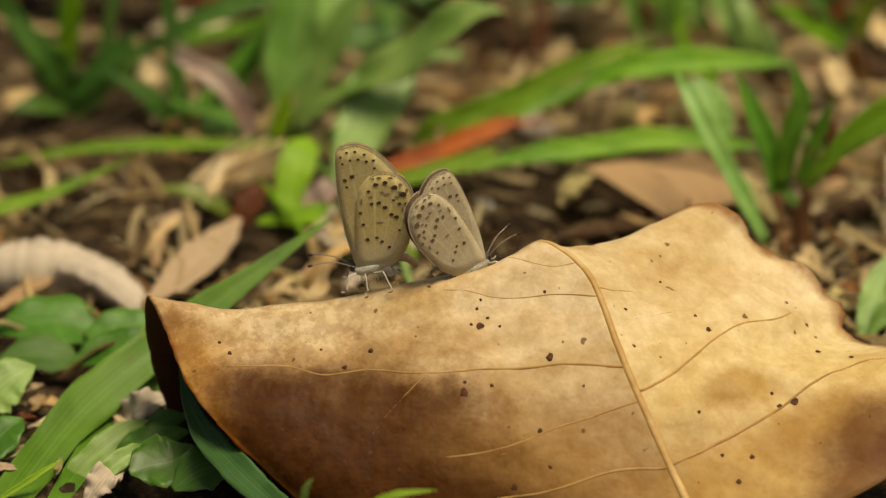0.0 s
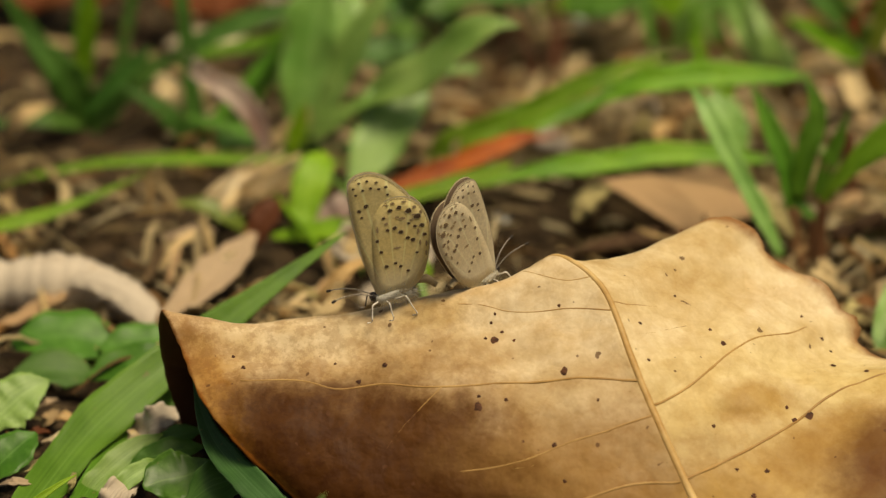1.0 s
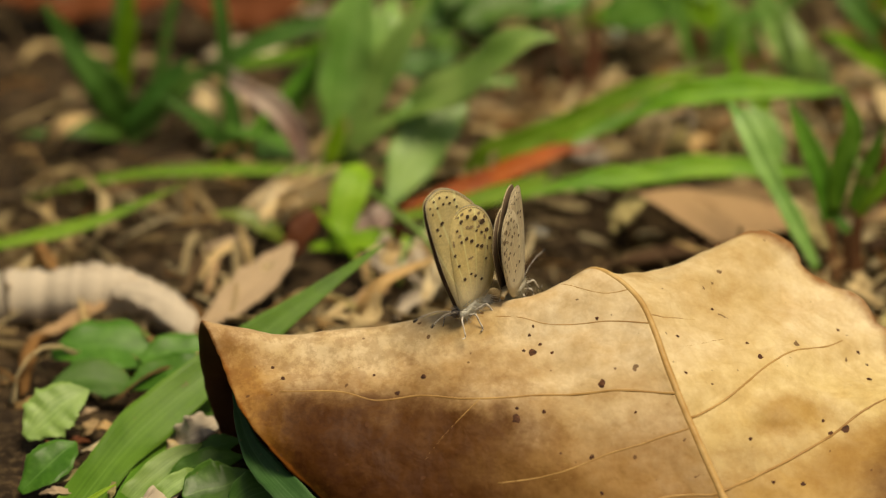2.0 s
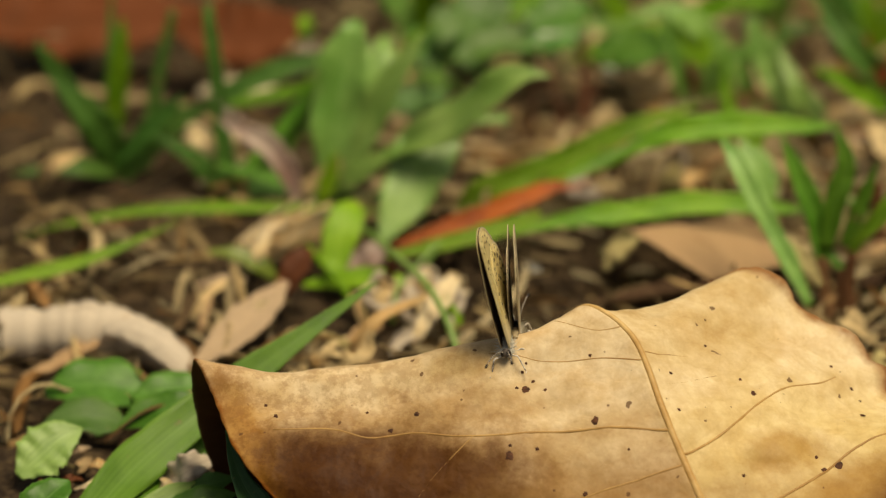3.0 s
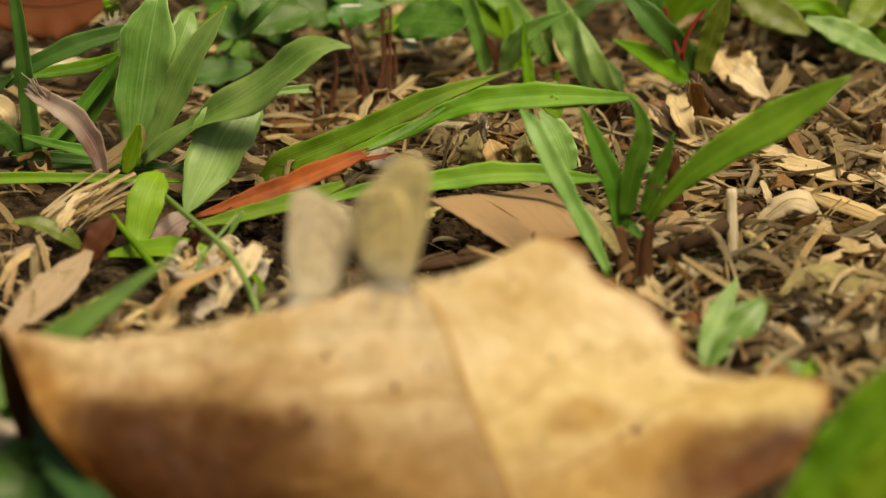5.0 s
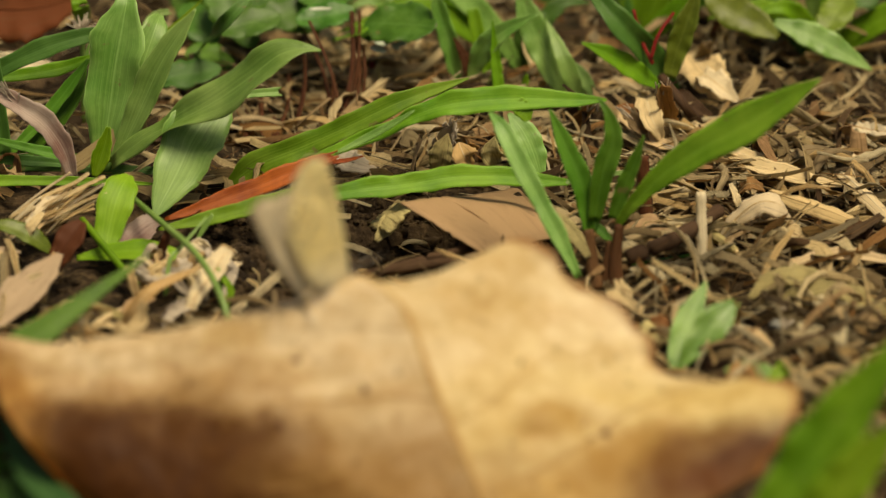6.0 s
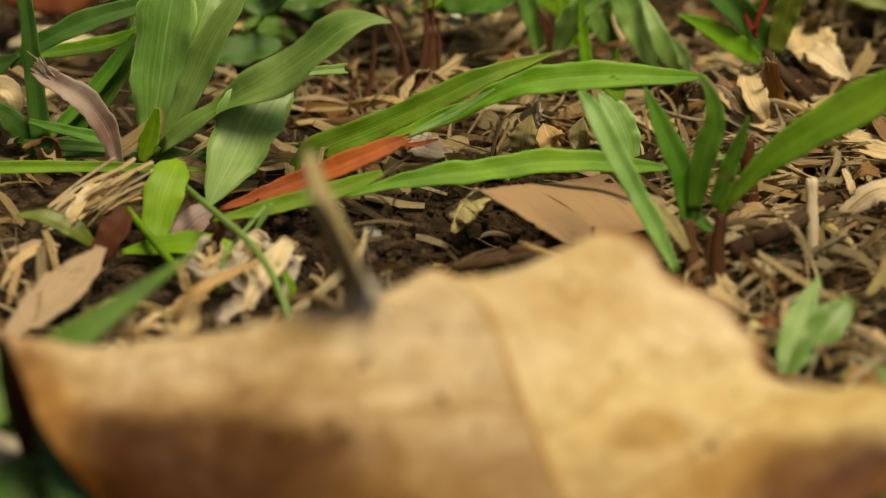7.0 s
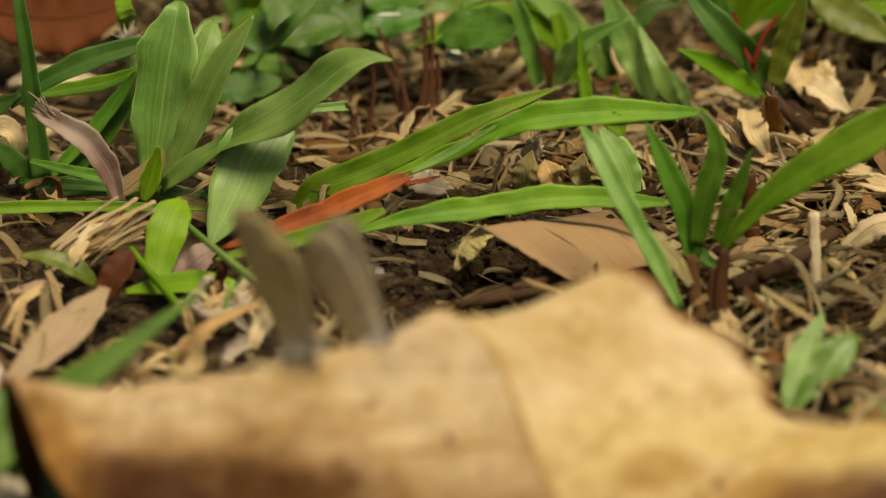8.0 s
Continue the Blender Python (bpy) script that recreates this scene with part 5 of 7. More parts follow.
blade(p, [(45.9, 97.0, 3.4), (42.7, 96.3, 5.9), (39.6, 95.7, 8.2), (36.4, 95.0, 10.0)], 2.4, GRASS, profile=(0.22, 1.00, 0.83, 0.08), fold=0.5)
blade(p, [(46.7, 98.0, 4.5), (47.7, 98.7, 8.1), (48.8, 99.3, 11.3), (50.0, 100.0, 14.8)], 2.6, OLIVE, profile=(0.55, 1.00, 0.90, 0.15), fold=0.8)
tube(p, [(44.6, 96.0, 7.0), (43.4, 98.0, 9.0), (42.5, 100.0, 12.0)], 0.26, 0.2, STEM_CRIMSON, "stalk")
tube(p, [(44.4, 96.0, 7.7), (45.3, 98.0, 9.7), (47.1, 100.0, 11.6)], 0.24, 0.2, STEM_CRIMSON, "stalk")
tube(p, [(50.5, 93.6, 0.0), (47.9, 90.0, 4.4), (45.6, 95.0, 5.7)], 0.6, 0.6, TWIG, "stem")
p = root("olive_plant", (53.2, 121.2, 0.0), "olive-green rounded leaves on a low plant", "herb", "low herbs")
blade(p, [(51.0, 110.0, 10.7), (53.6, 108.7, 8.8), (57.2, 107.3, 7.2), (59.7, 106.0, 6.0)], 4.1, OLIVE, "leaflet", profile=(0.17, 1.00, 0.84, 0.20))
blade(p, [(59.1, 105.0, 8.4), (62.8, 104.3, 7.2), (66.4, 103.7, 5.5), (70.4, 103.0, 3.2)], 3.1, GRASS_PALE, "leaflet", profile=(0.26, 1.00, 0.91, 0.09))
leaflet(p, (66.7, 110.0, 7.5), 7, 4, 60, OLIVE, 30)
leaflet(p, (62.6, 118.0, 9.2), 12, 7, 10, GRASS_DARK, 20)
leaflet(p, (70.6, 118.0, 7.8), 12, 7, 30, GRASS_DARK, 20)
tube(p, [(53.2, 121.2, 0.0), (53.1, 108.0, 8.0)], 0.5, 0.4, STEM_RED, "stem")
tube(p, [(60.4, 120.5, 1.0), (63.0, 104.0, 6.5)], 0.4, 0.3, STEM_RED, "stem")


p = plant((-8.4, 112.5, 0.0), "dark green crossing grass stems at the back")
blade(p, [(-8.4, 112.5, 0.0), (-4.4, 96.0, 11.7), (0.6, 99.0, 16.1)], 1.9, GRASS_DARK, fold=0.5, base_w=0.8)
blade(p, [(-14.3, 96.0, 8.6), (-10.4, 97.0, 10.7), (-6.1, 98.0, 14.6)], 0.7, GRASS_LIME, fold=0.5, base_w=0.8)
blade(p, [(-21.1, 124.8, 0.0), (-20.6, 100.0, 12.1), (-21.0, 101.0, 13.6)], 2.0, GRASS, fold=0.5, base_w=0.9, cut=True)
blade(p, [(-13.5, 100.0, 10.1), (-11.9, 101.0, 10.9), (-10.4, 101.0, 11.3)], 1.0, GRASS_PALE, fold=0.5, cut=True)
p = root("clover_plant", (13.6, 114.3, 0.0), "clover with torn lobed leaves and pale holes", "clover", "low herbs")
for pos, length, width, turn, material, tilt in (((16.0, 104.0, 8.5), 9, 6.5, -25, CLOVER, 10), ((7.4, 107.0, 8.3), 7, 4, 10, CLOVER, 10), ((-1.5, 106.0, 7.8), 8, 4.5, 20, CLOVER, 10)):
    leaflet(p, pos, length, width, turn, material, tilt)
for pos, ln, w, t in (((13.6, 102.5, 6.9), 2.6, 1.0, -55), ((16.1, 102.5, 6.7), 1.2, 0.9, -30), ((6.8, 105.0, 10.0), 2.6, 0.5, 0)):
    leaflet(p, pos, ln, w, t, WHITE, 3, "torn_patch")
for a, b_ in (((9.3, 94.8, 0.0), (5.5, 104.0, 8.9)), ((9.9, 96.2, 0.0), (11.3, 105.0, 9.7)), ((11.1, 96.9, 0.0), (11.7, 105.0, 5.5)), ((3.7, 92.0, 0.0), (5.1, 104.0, 3.8)), ((-0.1, 89.9, 0.0), (-1.0, 100.0, -0.3)), ((1.3, 89.8, 0.0), (0.8, 100.0, 0.1))):
    a, b_ = Vector(a), Vector(b_)
    tube(p, [a, a.lerp(b_, 0.5) + Vector((0.5, 0, 0.3)), b_], 0.24, 0.19, STEM_RED, "stem")


# ---- thin grass further back ----
def back_grass():
    rng = random.Random(21)
    spots = [(-8, 124), (6, 132), (18, 122), (30, 112), (34, 130), (44, 120), (56, 126), (66, 116), (10, 146), (40, 146), (74, 136), (-15, 146)]
    for k, (x, y) in enumerate(spots):
        p = plant((x, y, ground_height(x, y)), "tuft of green grass with arching blades")
        for q in range(rng.randint(4, 6)):
            a, ln = rng.uniform(0.2, 2.9), rng.uniform(9, 20)
            reach, dep = math.cos(a) * ln, rng.uniform(-5, 3)
            up = ln * rng.uniform(0.45, 0.95)
            z0 = ground_height(x, y)
            pts = [(x + rng.uniform(-1, 1), y, z0 - 0.3), (x + reach * 0.3, y + dep * 0.3, z0 + up * 0.6), (x + reach * 0.7, y + dep * 0.7, z0 + up), (x + reach * 1.2, y + dep, z0 + up * rng.uniform(0.7, 1.15))]
            blade(p, pts, rng.uniform(1.8, 4.2), rng.choice((GRASS, GRASS, GRASS_PALE, GRASS_DARK)), fold=rng.uniform(0.2, 0.6), wave=rng.uniform(0, 0.08))


back_grass()


# ---- fallen leaves, twigs and litter ----
def fallen(points, width, material, label, **kw):
    p = root("fallen_leaf", points[0], label, "dead leaf", "fallen leaves")
    kw.setdefault("ragged", 0.22)
    kw.setdefault("wave", 0.08)
    kw.setdefault("belly", 0.45)
    kw.setdefault("base_w", 0.2)
    ob = blade(p, points, width, material, "leaf_blade", thick=0.16, **kw)
    up = Vector((0, -0.4, 0.9)) * (0.05 + 0.006 * width)
    tube(p, [Vector(q) + up for q in points], 0.05 * width ** 0.5 + 0.06, 0.05, material, "midrib", steps=18, sides=6)
    return ob


def sheet_leaf(corners, material, label, dome=0.8, uneven=0.35, seed=1):
    """A flat piece of leaf between four corners, slightly domed, with a worn edge."""
    p = root("fallen_leaf", corners[0], label, "dead leaf", "fallen leaves")
    rng2 = random.Random(seed)
    c00, c10, c11, c01 = (Vector(c) for c in corners)
    up = (c10 - c00).cross(c01 - c00).normalized()
    if up.z < 0:
        up = -up
    bm = bmesh.new()
    uv = bm.loops.layers.uv.new("UVMap")
    nn = 18
    grid = []
    for i in range(nn + 1):
        row = []
        for j in range(nn + 1):
            a, c = i / nn, j / nn
            q = c00.lerp(c10, a).lerp(c01.lerp(c11, a), c)
            edge = min(a, 1 - a, c, 1 - c)
            q += up * (dome * math.sin(math.pi * a) * math.sin(math.pi * c) + 0.25 * math.sin(a * 9 + seed) * math.sin(c * 7) * dome)
            if edge < 0.01:
                q += Vector((rng2.uniform(-1, 1), rng2.uniform(-1, 1), rng2.uniform(-0.5, 0.5))) * uneven
            row.append(bm.verts.new((q - p.location / MM) * MM))
        grid.append(row)
    for i in range(nn):
        for j in range(nn):
            f = bm.faces.new((grid[i][j], grid[i + 1][j], grid[i + 1][j + 1], grid[i][j + 1]))
            for lp, (di, dj) in zip(f.loops, ((0, 0), (1, 0), (1, 1), (0, 1))):
                lp[uv].uv = ((j + dj) / nn, (i + di) / nn)
    thicken(part("leaf_blade", bm, material, p), 0.16)
    rib = [c00.lerp(c01, 0.35).lerp(c10.lerp(c11, 0.35), k / 8) + up * (dome * 0.89 * math.sin(math.pi * k / 8) + 0.08) for k in range(9)]
    tube(p, rib, 0.16, 0.08, material, "midrib", steps=16, sides=6)


sheet_leaf([(15.2, 59.5, 6.0), (23.7, 54.3, 2.5), (33.7, 61.9, 1.0), (28.4, 74.0, 1.2)], BROWN_DRY, "smooth brown fallen leaf propped over a dark hollow", dome=0.7, uneven=0.12)
sheet_leaf([(12.0, 64.4, 1.0), (14.2, 58.3, 3.0), (16.4, 64.4, 3.0), (15.1, 71.3, 1.0)], YELLOW_DRY, "pale ragged scrap of dead leaf beside a hollow", dome=0.4, uneven=0.3, seed=3)
# a whitish leaf rolled into a tube, its margin lifted
p = root("fallen_leaf", (-43.0, 44.0, 1.0), "whitish dead leaf rolled into a fluted tube", "dead leaf", "fallen leaves")
tube(p, [(-55.9, 46.0, -1.0), (-49.2, 45.0, 0.2), (-43.1, 44.0, 1.1), (-38.3, 43.0, 1.3), (-34.5, 40.0, 1.0), (-31.3, 36.0, 0.2)], 2.5, 2.1, PALE_DRY, "leaf_blade", steps=60, sides=22, rough=0.14, bulge=lambda k: (0.55 + 0.75 * math.sin(math.pi * min(1, k * 0.8 + 0.2))) * (1 + 0.04 * math.sin(k * 90) + 0.10 * math.sin(k * 17)))
blade(p, [(-40.4, 40.2, 3.4), (-37.6, 39.2, 3.9), (-34.6, 37.0, 3.5), (-31.6, 34.0, 2.2), (-29.9, 32.4, 0.9)], 3.4, PALE_DRY, "lifted_margin", "whitish torn margin standing off the roll", profile=(0.30, 0.85, 1.00, 0.80, 0.25), face=(0, -0.5, 0.85), fold=-0.5, wave=0.1, ragged=0.12, thick=0.16)
fallen([(-30.4, 33.0, 2.4), (-27.1, 38.7, 2.7), (-24.1, 44.3, 3.4), (-21.5, 50.0, 4.2)], 3.9, BEIGE_DRY, "folded grey-beige dead leaf", profile=(0.30, 1.00, 1.00, 0.19), face=(0, -0.5, 0.85), fold=0.7, ragged=0.1)
fallen([(-48.6, 36.0, -0.3), (-45.8, 38.3, -0.1), (-41.7, 40.7, 1.5), (-37.8, 43.0, 3.6)], 1.7, BROWN_DRY, "narrow brown dead grass blade", profile=(0.33, 0.83, 1.00, 0.21), face=(0, -0.5, 0.85), fold=0.4)
fallen([(-46.5, 19.9, 1.0), (-45.0, 18.3, 2.2), (-43.6, 19.6, 1.3)], 0.8, CREAM, "cream strip of dead leaf on the soil", profile=(0.4, 1.0, 0.5), face=(0, -0.5, 0.85), fold=0.4, wave=0.1, ragged=0.2)
fallen([(-46.3, 17.0, 1.0), (-44.9, 13.9, 2.2), (-44.3, 16.3, 1.3)], 0.8, BEIGE_DRY, "beige scrap of dead leaf on the soil", profile=(0.4, 1.0, 0.5), face=(0, -0.5, 0.85), fold=0.4, wave=0.1, ragged=0.2)
fallen([(-41.6, 10.5, 1.0), (-40.9, 10.2, 2.2), (-40.4, 13.7, 1.3)], 1.4, FLAKE, "small red-brown flake of dead leaf", profile=(0.4, 1.0, 0.5), face=(0, -0.5, 0.85), fold=0.4, wave=0.1, ragged=0.2)
fallen([(-40.6, 12.2, 1.0), (-39.4, 10.6, 2.2), (-38.1, 11.4, 1.3)], 1.2, CREAM, "cream strip of dead leaf on the soil", profile=(0.4, 1.0, 0.5), face=(0, -0.5, 0.85), fold=0.4, wave=0.1, ragged=0.2)
fallen([(-42.3, 14.8, 1.0), (-41.3, 13.9, 2.2), (-40.5, 16.1, 1.3)], 0.8, BEIGE_DRY, "beige scrap of dead leaf on the soil", profile=(0.4, 1.0, 0.5), face=(0, -0.5, 0.85), fold=0.4, wave=0.1, ragged=0.2)
fallen([(-43.4, 7.9, 1.0), (-42.0, 7.2, 2.2), (-40.8, 8.8, 1.3)], 1.0, DARK_DRY, "dark brown scrap of dead leaf", profile=(0.4, 1.0, 0.5), face=(0, -0.5, 0.85), fold=0.4, wave=0.1, ragged=0.2)
fallen([(-45.6, 6.6, 1.0), (-44.6, 5.5, 2.2), (-43.8, 6.9, 1.3)], 1.5, FLAKE, "small red-brown flake of dead leaf", profile=(0.4, 1.0, 0.5), face=(0, -0.5, 0.85), fold=0.4, wave=0.1, ragged=0.2)
fallen([(-45.2, 0.3, 1.0), (-42.8, -0.8, 2.2), (-41.2, 2.2, 1.3)], 1.4, YELLOW_DRY, "ochre strip of dead leaf on the soil", profile=(0.4, 1.0, 0.5), face=(0, -0.5, 0.85), fold=0.4, wave=0.1, ragged=0.2)
fallen([(-45.0, -2.2, 1.0), (-43.4, -3.9, 2.2), (-41.6, -2.6, 1.3)], 1.0, BEIGE_DRY, "beige scrap of dead leaf on the soil", profile=(0.4, 1.0, 0.5), face=(0, -0.5, 0.85), fold=0.4, wave=0.1, ragged=0.2)
fallen([(-41.5, 7.1, 1.0), (-39.9, 5.9, 2.2), (-39.0, 9.9, 1.3)], 0.7, CREAM, "thin straw-coloured strip of dead leaf", profile=(0.4, 1.0, 0.5), face=(0, -0.5, 0.85), fold=0.4, wave=0.1, ragged=0.2)
fallen([(-44.5, 12.2, 1.0), (-43.0, 10.6, 2.2), (-41.8, 11.7, 1.3)], 0.8, YELLOW_DRY, "ochre strip of dead leaf on the soil", profile=(0.4, 1.0, 0.5), face=(0, -0.5, 0.85), fold=0.4, wave=0.1, ragged=0.2)
fallen([(-33.1, 7.0, 1.0), (-32.3, 6.3, 2.2), (-31.4, 9.2, 1.3)], 1.4, CREAM, "cream strip of dead leaf on the soil", profile=(0.4, 1.0, 0.5), face=(0, -0.5, 0.85), fold=0.4, wave=0.1, ragged=0.2)
fallen([(-30.9, 11.7, 1.0), (-30.1, 10.6, 2.2), (-28.7, 11.4, 1.3)], 2.5, PALE_DRY, "pale crumpled dead leaf under clover", profile=(0.4, 1.0, 0.5), face=(0, -0.5, 0.85), fold=0.4, wave=0.1, ragged=0.2)
fallen([(-34.0, 2.8, 1.0), (-32.9, 2.5, 2.2), (-32.2, 4.7, 1.3)], 0.8, CREAM, "thin straw-coloured strip of dead leaf", profile=(0.4, 1.0, 0.5), face=(0, -0.5, 0.85), fold=0.4, wave=0.1, ragged=0.2)
fallen([(-38.2, -3.8, 1.0), (-37.8, -4.1, 2.2), (-37.8, -0.3, 1.3)], 0.8, YELLOW_DRY, "ochre strip of dead leaf on the soil", profile=(0.4, 1.0, 0.5), face=(0, -0.5, 0.85), fold=0.4, wave=0.1, ragged=0.2)
fallen([(-26.4, 58.0, 2.0), (-25.1, 60.0, 3.3), (-23.7, 62.0, 4.5), (-22.2, 64.0, 5.1)], 1.2, CREAM, "frayed cream strip of dead sheath", profile=(0.37, 0.86, 1.00, 0.51), face=(0, -0.5, 0.85), fold=0.5, wave=0.1, ragged=0.15)
fallen([(-24.8, 60.0, 2.3), (-22.9, 62.0, 3.6), (-21.0, 64.0, 3.9), (-19.1, 66.0, 4.2)], 1.2, CREAM, "frayed cream strip of dead sheath", profile=(0.49, 1.00, 0.98, 0.39), face=(0, -0.5, 0.85), fold=0.5, wave=0.1, ragged=0.15)
fallen([(-31.5, 48.0, 0.9), (-30.2, 50.0, 2.4), (-28.3, 52.0, 3.0), (-26.2, 54.0, 2.2)], 1.1, CREAM, "straw-coloured shred of dead leaf", profile=(0.49, 0.88, 1.00, 0.48), face=(0, -0.5, 0.85), fold=0.5, wave=0.1, ragged=0.15)
fallen([(-31.5, 54.0, 1.7), (-30.1, 54.7, 1.9), (-27.9, 55.3, 2.3), (-26.0, 56.0, 1.7)], 0.8, BEIGE_DRY, "beige shred of dead leaf", profile=(0.58, 0.97, 1.00, 0.42), face=(0, -0.5, 0.85), fold=0.5, wave=0.1, ragged=0.15)
fallen([(-30.5, 44.0, 1.0), (-30.2, 47.0, 1.4), (-29.6, 50.0, 2.4)], 0.8, BROWN_DRY, "brown shred of dead leaf", profile=(0.50, 1.00, 0.67), face=(0, -0.5, 0.85), fold=0.5, wave=0.1, ragged=0.15)
fallen([(-14.6, 38.0, 0.8), (-14.1, 40.7, 1.3), (-13.1, 43.3, 1.5), (-11.5, 46.0, 0.9)], 1.9, BROWN_DRY, "tan curled strip of dead leaf", profile=(0.43, 0.88, 1.00, 0.41), face=(0, -0.5, 0.85), fold=0.6, wave=0.1, ragged=0.15)
fallen([(-19.4, 36.0, 1.0), (-17.0, 37.0, 2.0), (-14.8, 38.0, 1.0)], 0.8, CREAM, "straw-coloured shred of dead leaf", profile=(0.31, 1.00, 0.73), face=(0, -0.5, 0.85), fold=0.5, wave=0.1, ragged=0.15)
fallen([(-5.8, 46.0, 0.6), (-6.6, 48.0, 1.4), (-6.1, 50.0, 2.9), (-4.7, 52.0, 3.1)], 1.5, CREAM, "cream crumpled strip of dead sheath", profile=(0.42, 0.96, 1.00, 0.37), face=(0, -0.5, 0.85), fold=-0.6, wave=0.14, ragged=0.2)
fallen([(-4.1, 46.0, 0.9), (-3.3, 48.0, 2.0), (-3.0, 50.0, 2.6), (-3.9, 52.0, 2.7)], 1.1, PALE_DRY, "pale crumpled scrap of dead sheath", profile=(0.34, 1.00, 0.89, 0.37), face=(0, -0.5, 0.85), fold=0.5, wave=0.14, ragged=0.2)
fallen([(-10.2, 38.0, 1.3), (-9.2, 40.0, 2.0), (-8.1, 42.0, 1.3)], 1.4, PALE_DRY, "pale scrap of dead leaf", profile=(0.41, 1.00, 0.45), face=(0, -0.5, 0.85), fold=0.5, wave=0.1, ragged=0.15)
fallen([(-10.7, 50.0, 1.7), (-9.6, 51.3, 2.0), (-8.0, 52.7, 2.0), (-6.9, 54.0, 2.0)], 1.3, PALE_DRY, "pale crumpled scrap of dead sheath", profile=(0.42, 1.00, 0.92, 0.28), face=(0, -0.5, 0.85), fold=0.5, wave=0.14, ragged=0.2)
fallen([(-32.8, 8.6, 1.0), (-29.8, 6.4, 4.0), (-26.9, 12.4, 2.0)], 3.2, PALE_DRY, "pale crumpled dead leaf under clover", wave=0.2, fold=0.4)
fallen([(-34.9, -9.2, 1.0), (-32.8, -7.1, 3.0), (-30.1, -0.2, 2.0)], 3.0, PALE_DRY, "pale crumpled dead leaf under clover", wave=0.2, fold=0.4)
fallen([(-60.8, 118.0, 6.5), (-45.1, 117.0, 6.9), (-31.4, 118.0, 7.2)], 11, RUST_DRY, "large rust-brown fallen leaf on the soil", fold=0.04, face=(0, -0.6, 0.8))
fallen([(-36.4, 114.0, 7.1), (-28.0, 113.0, 6.5), (-20.2, 114.0, 7.8)], 9, RUST_DRY, "rust-brown fallen leaf on the soil", fold=0.2)
fallen([(50.5, 62.3, 0.5), (52.1, 62.2, 3.0), (54.5, 61.9, 5.0), (56.9, 61.8, 4.5), (58.8, 63.9, 1.0)], 2.9, CREAM, "arched strip of dry bark", profile=(0.36, 0.77, 1.00, 0.91, 0.27), face=(0, -0.5, 0.85), fold=-0.5, wave=0.05, ragged=0.2)
fallen([(54.5, 63.2, 0.5), (56.3, 62.8, 1.5), (58.4, 61.0, 1.5), (59.6, 61.4, 0.5)], 2.7, FLAKE, "red-brown flake of dead leaf under bark", profile=(0.25, 1.00, 0.85, 0.20), face=(0, -0.5, 0.85), fold=0.3)
fallen([(51.7, 82.8, 1.5), (53.9, 78.3, 2.5), (56.9, 76.1, 2.5), (61.2, 74.3, 2.0), (64.6, 74.0, 1.5)], 2.3, CREAM, "long straw-coloured strip of dead leaf", profile=(0.29, 0.76, 1.00, 0.76, 0.15), face=(0, -0.5, 0.85), fold=0.6, ragged=0.08)
fallen([(56.1, 69.4, 3.0), (58.7, 67.0, 3.0), (62.3, 65.1, 2.5), (65.4, 62.9, 2.0)], 2.1, CREAM, "broad fibrous strip of dead sheath", profile=(0.56, 0.94, 1.00, 0.75), face=(0, -0.5, 0.85), fold=-0.9, cut=True, ragged=0.1)
fallen([(64.7, 76.6, 2.0), (66.5, 70.5, 2.5), (69.1, 64.0, 2.0)], 1.9, CREAM, "pale strip of dead sheath", profile=(0.64, 1.00, 0.86), face=(0, -0.5, 0.85), fold=-0.8, cut=True, ragged=0.1)
fallen([(60.1, 56.4, 1.0), (63.7, 59.0, 2.0), (68.0, 62.7, 3.0)], 1.2, CHIP, "dark brown strip of dead leaf", profile=(0.44, 1.00, 0.78), face=(0, -0.5, 0.85), fold=0.4)
fallen([(52.3, 45.7, 1.0), (54.3, 47.0, 2.0), (56.9, 46.8, 3.0), (59.6, 46.8, 2.5), (61.7, 46.7, 2.0)], 2.9, YELLOW_DRY, "yellowish lobed dry leaf in litter", profile=(0.18, 0.77, 1.00, 0.91, 0.23), face=(0, -0.5, 0.85), fold=0.35, wave=0.12, waves=2, ragged=0.3)
fallen([(55.1, 44.3, 1.0), (57.6, 44.7, 2.0), (60.7, 43.7, 3.0), (62.9, 43.0, 2.0)], 1.9, YELLOW_DRY, "yellowish lobed dry leaf in litter", profile=(0.21, 0.93, 1.00, 0.29), face=(0, -0.5, 0.85), fold=0.4, wave=0.12, waves=2, ragged=0.3)
fallen([(60.9, 48.1, 2.0), (62.7, 43.5, 2.5), (64.9, 41.3, 2.0), (67.1, 39.2, 1.5)], 2.5, YELLOW_DRY, "yellowish lobed dry leaf in litter", profile=(0.42, 1.00, 0.89, 0.21), face=(0, -0.5, 0.85), fold=0.4, wave=0.12, waves=2, ragged=0.3)
fallen([(55.5, 43.4, 1.0), (56.0, 40.7, 1.2), (55.8, 38.5, 0.8)], 1.7, PALE_DRY, "tiny white dry leaf on soil", profile=(0.38, 1.00, 0.31), face=(0, -0.5, 0.85), fold=0.2)
fallen([(55.6, 53.2, 1.0), (58.9, 53.1, 2.0), (63.3, 54.8, 2.0), (68.2, 54.1, 1.5)], 1.7, CREAM, "straw-coloured strip of dead leaf", profile=(0.23, 0.77, 1.00, 0.54), face=(0, -0.5, 0.85), fold=0.6, ragged=0.12)
